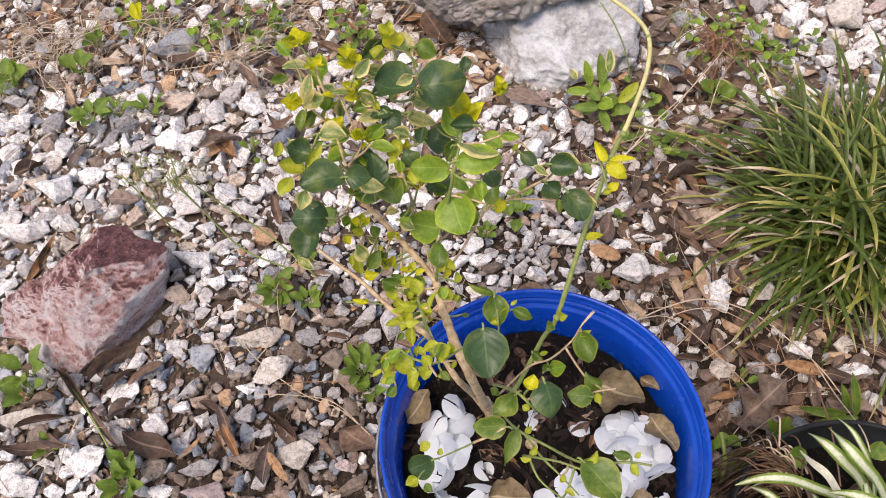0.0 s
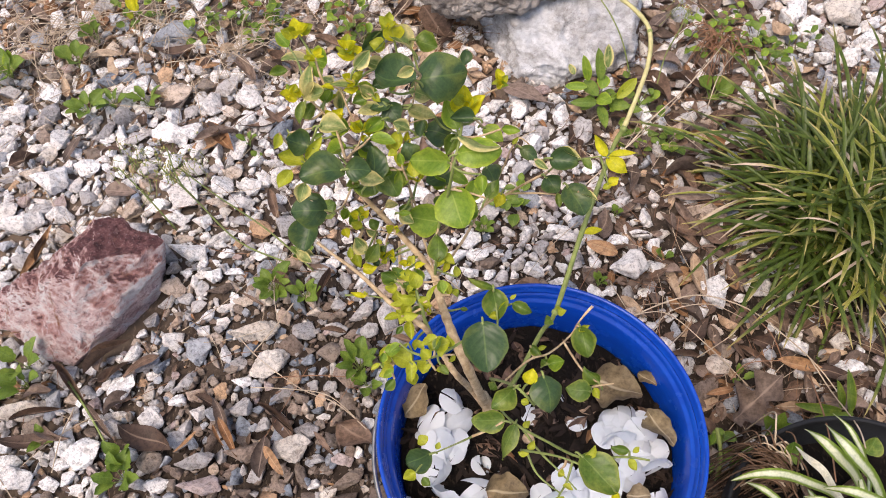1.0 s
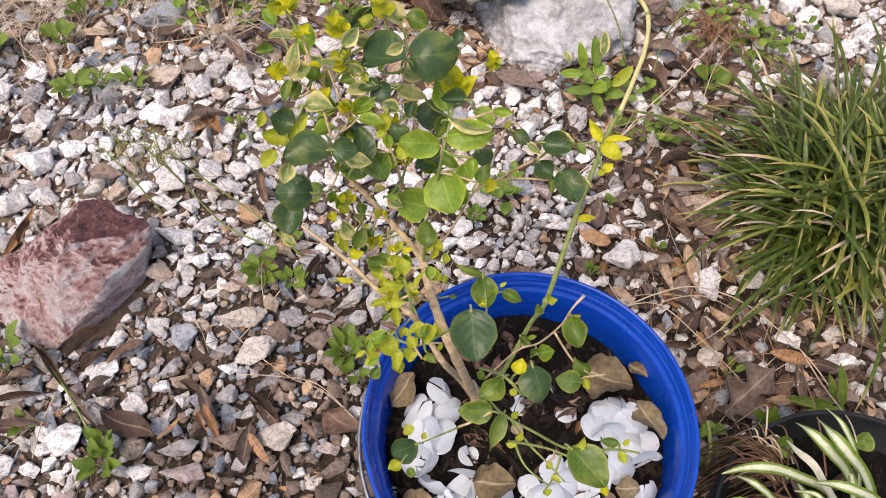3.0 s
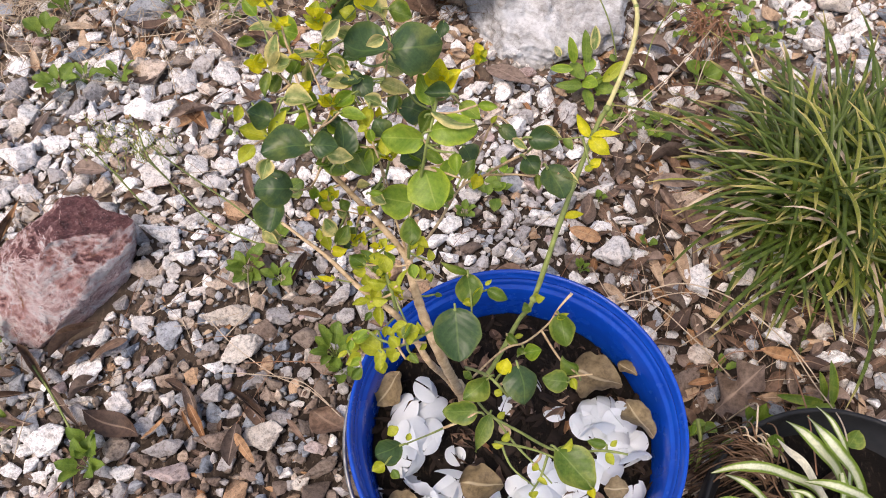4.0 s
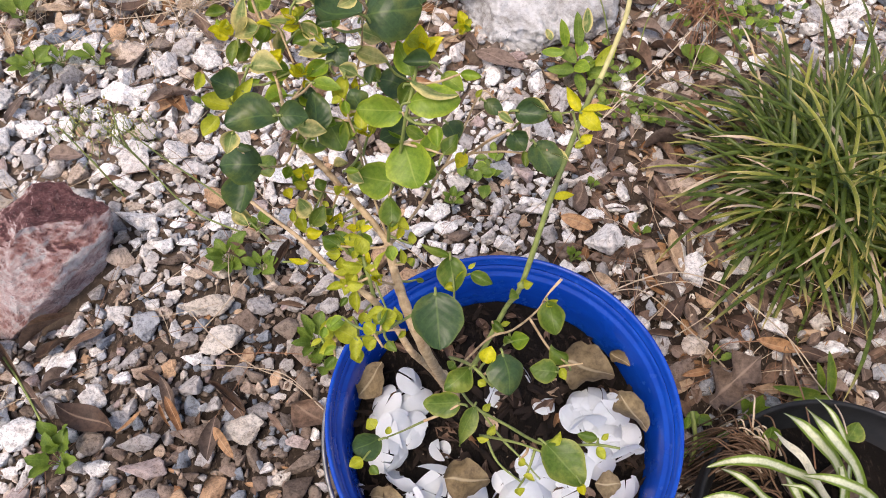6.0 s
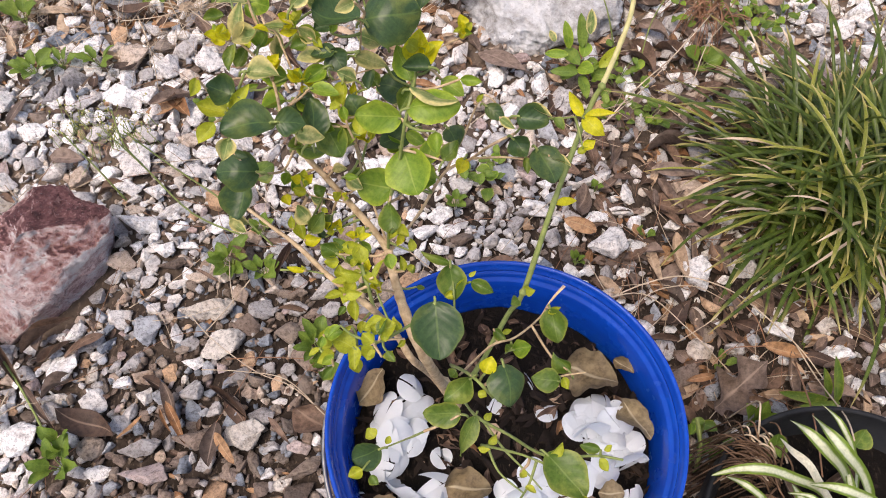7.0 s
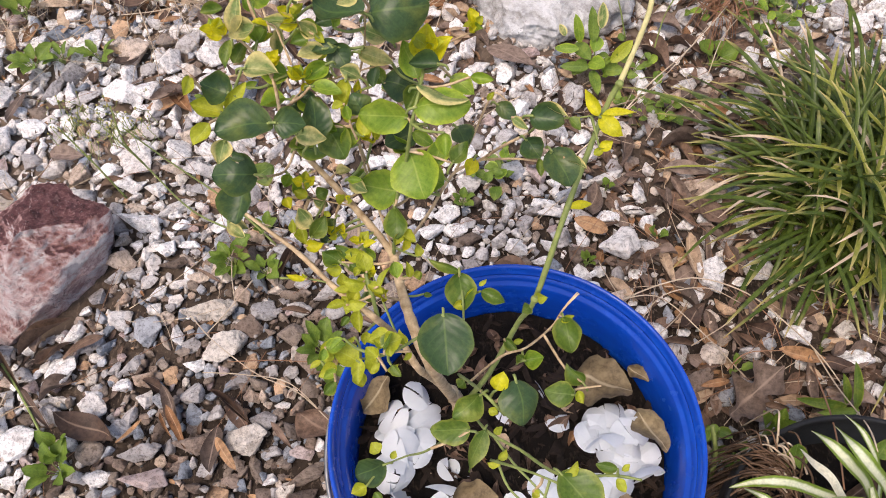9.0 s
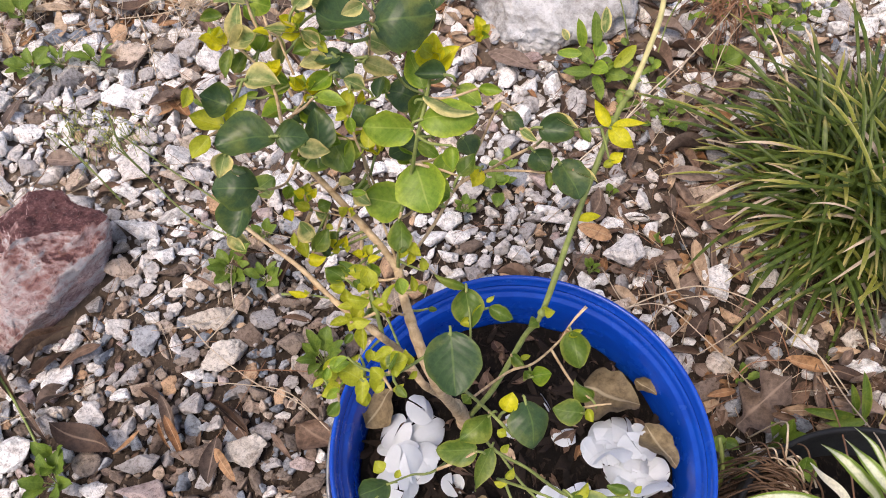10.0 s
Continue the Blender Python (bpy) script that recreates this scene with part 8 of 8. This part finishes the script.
# ---- thin stalks, vines and roots ----
def stalk(name, points, r0, r1, material, label, category, sides=6):
    pts = [Vector(p) for p in points]
    ob = part(name, tube([p - pts[0] for p in pts], r0, r1, sides, 0.08, 3), material)
    ob.matrix_basis = Matrix.Translation(pts[0])
    return tagged(ob, label, category)


def sprig(base, stems, leaves, label, name="seedling"):
    """A small upright plant: stems and leaves given by their ends."""
    base = Vector(base)
    plant = thing(name, base, label, "plant")
    for pts, r in stems:
        part("stem", tube([Vector(p) - base for p in pts], r, r * 0.6, 5), GREEN, plant)
    for k, (b, t, w, m) in enumerate(leaves):
        bm = bmesh.new()
        blade_mesh(bm, Vector(b) - base, Vector(t) - base, (0.05, -0.6, 0.75), w, oval, 0.16, 0.06, 0.04, 4, 8, 700 + k)
        part("leaf", bm, m, plant)
    return plant


def flower_weed(base, stems, heads, seed):
    """A wiry weed with many tiny buds at the ends of its stalks."""
    rng = random.Random(seed)
    base = Vector(base)
    plant = thing("flowering_weed", base, "wiry green weed with tiny yellowish seed heads over gravel", "weed")
    for pts in stems:
        part("stem", tube([Vector(p) - base for p in pts], 0.0016, 0.0009, 5), GREEN, plant)
    for c, spread, count in heads:
        c = Vector(c) - base
        bm = bmesh.new()
        bm2 = bmesh.new()
        for k in range(count):
            p = c + Vector((rng.gauss(0, spread), rng.gauss(0, spread), rng.gauss(0, spread * 0.5)))
            r = rng.uniform(0.0007, 0.0015)
            bmesh.ops.create_icosphere(bm, subdivisions=1, radius=r, matrix=Matrix.Translation(p) @ Matrix.Diagonal((1, 1, 1.6, 1)))
            side = Vector((rng.uniform(-1, 1), rng.uniform(-1, 1), -1)).normalized() * rng.uniform(0.010, 0.028)
            q = [p, p + side * 0.5 + Vector((0, 0, -0.002)), p + side]
            ring = [[bm2.verts.new(v + 0.0005 * Vector((math.cos(a), math.sin(a), 0))) for a in (0, 2.1, 4.2)] for v in q]
            for a, b in zip(ring, ring[1:]):
                for i in range(3):
                    bm2.faces.new((a[i], a[(i + 1) % 3], b[(i + 1) % 3], b[i]))
        tagged(part("seed_head", bm, BUD, plant, "cluster of tiny yellow-green buds"), kind="stuff")
        tagged(part("twiglet", bm2, GREEN, plant), kind="stuff")
    return plant


BUD = plain("bud", (0.28, 0.27, 0.06), (0.46, 0.42, 0.16), 200, 0.7, 0.2)


def root_tuft(x, y, z, reach, count, seed, material, label, name, squash=0.5, width=0.0011, way=None):
    """A tuft of dry fibres spreading from one point."""
    rng = random.Random(seed)
    tuft = thing(name, (x, y, ground_height(x, y)), label, "dry grass")
    for k in range(count):
        a = rng.uniform(0, 6.283) if way is None else radians(way) + rng.gauss(0, 0.45)
        r = reach * rng.uniform(0.5, 1.1)
        d = Vector((math.cos(a), math.sin(a), 0))
        s = Vector((-d.y, d.x, 0)) * rng.uniform(-0.3, 0.3) * r
        o = Vector((rng.gauss(0, 0.012), rng.gauss(0, 0.012), z))
        part("fibre", tube([o, o + d * r * 0.35 + Vector((0, 0, r * squash * rng.uniform(0.2, 1.0))), o + d * r * 0.75 + s * 0.5 + Vector((0, 0, r * squash * 0.3)), o + d * r + s - Vector((0, 0, z * 0.7))],
                           width, width * 0.6, 4, 0.1, k), material, tuft)
    return tuft


sprig((0.322, 0.881, 0.005), [([(0.322, 0.882, 0.008), (0.318, 0.904, 0.050), (0.321, 0.911, 0.090)], 0.0012)], [
    ((0.323, 0.911, 0.090), (0.324, 0.933, 0.120), 0.017, VARIEGATED),
    ((0.313, 0.904, 0.070), (0.310, 0.937, 0.110), 0.017, WEED),
    ((0.296, 0.913, 0.060), (0.286, 0.933, 0.100), 0.016, LIGHT),
    ((0.278, 0.941, 0.050), (0.270, 0.956, 0.060), 0.012, VARIEGATED),
    ((0.321, 0.916, 0.070), (0.314, 0.893, 0.060), 0.022, LIGHT),
    ((0.291, 0.901, 0.060), (0.257, 0.916, 0.050), 0.015, LIGHT),
    ((0.290, 0.924, 0.050), (0.309, 0.888, 0.050), 0.024, WEED),
    ((0.339, 0.880, 0.050), (0.373, 0.903, 0.070), 0.020, YOUNG),
    ((0.310, 0.895, 0.040), (0.328, 0.871, 0.050), 0.024, LIGHT),
    ((0.308, 0.882, 0.040), (0.263, 0.887, 0.040), 0.016, WEED),
    ((0.314, 0.885, 0.030), (0.315, 0.834, 0.030), 0.018, WEED),
    ((0.329, 0.887, 0.030), (0.360, 0.869, 0.040), 0.020, WEED),
    ((0.305, 0.896, 0.040), (0.280, 0.879, 0.030), 0.020, WEED),
    ((0.339, 0.889, 0.030), (0.348, 0.887, 0.060), 0.018, LIGHT),
], "upright seedling with oval green and yellowing leaves beside a boulder")
sprig((-0.536, 1.186, 0.005), [([(-0.534, 1.184, 0.010), (-0.521, 1.200, 0.060)], 0.0010)], [((-0.523, 1.189, 0.050), (-0.521, 1.200, 0.080), 0.016, YELLOW), ((-0.525, 1.197, 0.050), (-0.504, 1.199, 0.080), 0.018, YELLOW), ((-0.524, 1.185, 0.040), (-0.533, 1.182, 0.050), 0.014, YOUNG), ((-0.526, 1.201, 0.040), (-0.516, 1.209, 0.050), 0.014, YELLOW)], "small yellowing weed shoot in dry grass")
sprig((-0.752, 1.073, 0.005), [([(-0.749, 1.070, 0.010), (-0.729, 1.083, 0.050)], 0.0012)], [((-0.743, 1.079, 0.020), (-0.739, 1.106, 0.050), 0.022, LIGHT), ((-0.743, 1.079, 0.015), (-0.787, 1.076, 0.020), 0.040, WEED)], "cut green stem with leaf at gravel edge")
flower_weed((-0.198, 0.626, 0.010), [[(-0.198, 0.627, 0.012), (-0.267, 0.648, 0.050), (-0.314, 0.681, 0.120), (-0.342, 0.693, 0.180)], [(-0.162, 0.612, 0.012), (-0.222, 0.658, 0.060), (-0.282, 0.683, 0.120), (-0.318, 0.691, 0.180)], [(-0.374, 0.691, 0.030), (-0.397, 0.708, 0.100), (-0.420, 0.724, 0.150)], [(-0.314, 0.681, 0.120), (-0.325, 0.687, 0.160), (-0.334, 0.719, 0.190)]], [((-0.385, 0.712, 0.180), 0.016, 34), ((-0.334, 0.692, 0.180), 0.018, 44), ((-0.340, 0.701, 0.200), 0.014, 26), ((-0.303, 0.691, 0.190), 0.012, 16)], 5)
stalk("vine", [(0.264, 0.723, 0.030), (0.327, 0.768, 0.050), (0.382, 0.816, 0.070), (0.439, 0.861, 0.080), (0.503, 0.933, 0.070), (0.565, 1.021, 0.030)], 0.0011, 0.0008, STRAW, "thin tan dry vine over fallen leaves", "vine")
stalk("vine", [(0.301, 0.759, 0.030), (0.364, 0.800, 0.050), (0.429, 0.857, 0.060), (0.500, 0.943, 0.050)], 0.0009, 0.0007, STRAW, "thin tan dry vine over fallen leaves", "vine")
stalk("vine", [(0.488, 0.860, 0.030), (0.511, 0.905, 0.060), (0.564, 0.974, 0.040)], 0.0008, 0.0007, STRAW, "thin tan dry vine over fallen leaves", "vine")
stalk("stalk", [(0.421, 0.929, 0.020), (0.430, 0.950, 0.070), (0.443, 0.954, 0.120), (0.452, 0.965, 0.150)], 0.0013, 0.0010, GREEN, "thin green stalk rising from fallen leaves", "stalk")
stalk("stalk", [(0.373, 0.934, 0.040), (0.354, 0.953, 0.100), (0.333, 0.971, 0.140), (0.314, 0.997, 0.160)], 0.0013, 0.0010, GREEN, "thin green stalk rising beside a boulder", "stalk")
stalk("twig", [(0.299, 0.498, 0.020), (0.344, 0.506, 0.040), (0.389, 0.506, 0.050), (0.443, 0.481, 0.050), (0.487, 0.439, 0.040), (0.519, 0.400, 0.030), (0.541, 0.356, 0.020)], 0.0010, 0.0008, STRAW, "long thin dry twig over leaf litter", "twig")
stalk("twig", [(0.441, 0.489, 0.040), (0.467, 0.449, 0.040), (0.481, 0.415, 0.020)], 0.0009, 0.0007, NEEDLE, "thin reddish dry twig over leaf litter", "twig")
stalk("twig", [(0.401, 0.390, 0.030), (0.425, 0.407, 0.040), (0.470, 0.408, 0.040)], 0.0008, 0.0007, NEEDLE, "thin reddish dry twig over leaf litter", "twig")
stalk("twig", [(0.499, 0.386, 0.040), (0.459, 0.309, 0.120), (0.434, 0.260, 0.160), (0.422, 0.223, 0.170)], 0.0011, 0.0008, NEEDLE, "thin reddish dry twig leaning on a pot", "twig")
stalk("twig", [(0.512, 0.413, 0.030), (0.514, 0.358, 0.050), (0.475, 0.285, 0.150), (0.464, 0.255, 0.170)], 0.0010, 0.0008, STRAW, "thin pale dry twig leaning on a pot", "twig")
stalk("twig", [(0.274, 0.491, 0.020), (0.336, 0.494, 0.030), (0.384, 0.439, 0.030), (0.425, 0.384, 0.020)], 0.0008, 0.0007, STRAW, "long thin dry twig over leaf litter", "twig")
stalk("twig", [(0.307, 0.458, 0.020), (0.340, 0.489, 0.040), (0.397, 0.497, 0.040), (0.445, 0.482, 0.020)], 0.0008, 0.0006, STRAW, "long thin dry twig over leaf litter", "twig")
stalk("twig", [(0.369, 0.428, 0.020), (0.419, 0.453, 0.030), (0.439, 0.473, 0.030)], 0.0008, 0.0006, STRAW, "thin dry twig over leaf litter", "twig")
stalk("twig", [(-0.185, 0.549, 0.030), (-0.208, 0.509, 0.035), (-0.236, 0.477, 0.030)], 0.0010, 0.0007, STRAW, "pale dry twig lying on gravel", "twig")
stalk("twig", [(-0.258, 0.500, 0.030), (-0.224, 0.463, 0.030), (-0.167, 0.418, 0.030), (-0.120, 0.395, 0.030), (-0.079, 0.357, 0.030)], 0.0007, 0.0006, STRAW, "thin dry grass stalk lying on gravel", "twig")
stalk("twig", [(-0.236, 0.425, 0.030), (-0.181, 0.417, 0.035), (-0.128, 0.405, 0.030), (-0.083, 0.361, 0.030)], 0.0007, 0.0006, STRAW, "thin dry grass stalk lying on gravel", "twig")
stalk("twig", [(-0.206, 0.437, 0.030), (-0.151, 0.434, 0.035), (-0.106, 0.431, 0.030)], 0.0007, 0.0006, NEEDLE, "thin dry grass stalk lying on gravel", "twig")
stalk("twig", [(-0.489, 0.451, 0.030), (-0.457, 0.412, 0.030), (-0.425, 0.368, 0.030), (-0.404, 0.332, 0.020)], 0.0018, 0.0012, GREEN, "yellowish weed stalk lying on stones", "stalk")
stalk("twig", [(-0.473, 0.413, 0.030), (-0.482, 0.372, 0.030), (-0.483, 0.328, 0.030)], 0.0008, 0.0007, STRAW, "thin dry grass stalk lying on gravel", "twig")
stalk("twig", [(-0.413, 1.207, 0.030), (-0.364, 1.096, 0.040), (-0.331, 1.026, 0.020)], 0.0008, 0.0007, STRAW, "thin dry grass stalk lying on gravel", "twig")
stalk("twig", [(-0.667, 1.131, 0.040), (-0.576, 1.179, 0.050), (-0.447, 1.187, 0.050)], 0.0009, 0.0007, STRAW, "pale dry grass stalk arching over litter", "twig")
stalk("twig", [(-0.644, 1.032, 0.020), (-0.700, 1.090, 0.040), (-0.738, 1.175, 0.050), (-0.671, 1.215, 0.050)], 0.0008, 0.0007, STRAW, "pale dry grass stalk arching over litter", "twig")
stalk("twig", [(-0.623, 1.029, 0.020), (-0.652, 1.089, 0.050), (-0.619, 1.149, 0.060), (-0.557, 1.193, 0.050)], 0.0008, 0.0007, STRAW, "pale dry grass stalk arching over litter", "twig")
stalk("twig", [(-0.594, 1.193, 0.040), (-0.615, 1.160, 0.050), (-0.715, 1.172, 0.050), (-0.774, 1.147, 0.030)], 0.0008, 0.0007, STRAW, "pale dry grass stalk arching over litter", "twig")
stalk("twig", [(-0.680, 1.050, 0.020), (-0.685, 1.092, 0.050), (-0.674, 1.155, 0.060)], 0.0008, 0.0007, STRAW, "pale dry grass stalk arching over litter", "twig")
stalk("twig", [(-0.488, 1.091, 0.030), (-0.467, 1.143, 0.050), (-0.483, 1.208, 0.050)], 0.0008, 0.0007, STRAW, "pale dry grass stalk arching over litter", "twig")
stalk("twig", [(-0.447, 1.064, 0.030), (-0.370, 1.060, 0.040), (-0.296, 1.077, 0.050), (-0.259, 1.125, 0.050), (-0.209, 1.097, 0.030)], 0.0008, 0.0007, STRAW, "pale dry grass stalk arching over litter", "twig")
stalk("twig", [(-0.335, 1.089, 0.030), (-0.274, 1.020, 0.040), (-0.214, 0.989, 0.030)], 0.0008, 0.0007, STRAW, "pale dry grass stalk arching over litter", "twig")
stalk("twig", [(-0.038, 1.099, 0.050), (-0.004, 1.113, 0.080), (0.019, 1.144, 0.090)], 0.0009, 0.0007, STRAW, "pale dry grass stalk arching over litter", "twig")
stalk("stalk", [(0.350, 0.263, 0.030), (0.345, 0.280, 0.080), (0.342, 0.307, 0.100)], 0.0030, 0.0022, GREEN, "short green stem growing beside a bucket", "stalk")
root_tuft(0.546, 1.009, 0.03, 0.075, 60, 3, NEEDLE, "rusty brown tuft of fibrous dry roots in litter", "dry_roots")
root_tuft(0.392, 0.240, 0.146, 0.046, 14, 4, STRAW, "shaggy pale dry grass tuft between bucket and pot", "dry_tuft", 0.5, 0.0014, 130)
root_tuft(0.388, 0.236, 0.142, 0.052, 84, 6, NEEDLE_DARK, "shaggy dark brown dry grass tuft between bucket and pot", "dry_tuft", 0.5, 0.0013, 150)
root_tuft(-0.685, 1.140, 0.02, 0.13, 22, 8, STRAW, "loose tuft of pale dry grass", "dry_grass", 0.4, 0.0008)
root_tuft(-0.638, 1.197, 0.02, 0.13, 22, 9, STRAW, "loose tuft of pale dry grass", "dry_grass", 0.4, 0.0008)
root_tuft(-0.468, 1.177, 0.02, 0.13, 22, 10, STRAW, "loose tuft of pale dry grass", "dry_grass", 0.4, 0.0008)
root_tuft(-0.327, 1.084, 0.02, 0.13, 22, 12, STRAW, "loose tuft of pale dry grass", "dry_grass", 0.4, 0.0008)
flower_weed((0.449, 0.972, 0.150), [], [((0.449, 0.972, 0.150), 0.010, 26)], 9)
sprig((0.548, 0.336, 0.020), [], [((0.530, 0.338, 0.030), (0.464, 0.345, 0.050), 0.013, MID), ((0.539, 0.333, 0.030), (0.529, 0.375, 0.080), 0.013, MID), ((0.543, 0.333, 0.030), (0.488, 0.330, 0.040), 0.012, WEED), ((0.531, 0.341, 0.030), (0.516, 0.365, 0.070), 0.011, MID)], "short strap-leaved green shoot in leaf litter")
sprig((0.401, 0.250, 0.125), [([(0.401, 0.250, 0.125), (0.395, 0.259, 0.150)], 0.001)], [((0.395, 0.259, 0.150), (0.398, 0.269, 0.160), 0.020, MID), ((0.395, 0.259, 0.150), (0.408, 0.256, 0.150), 0.020, WEED), ((0.393, 0.253, 0.140), (0.382, 0.264, 0.140), 0.018, MID), ((0.480, 0.256, 0.140), (0.492, 0.270, 0.150), 0.026, MID)], "small round-leaved green seedling in a black pot")
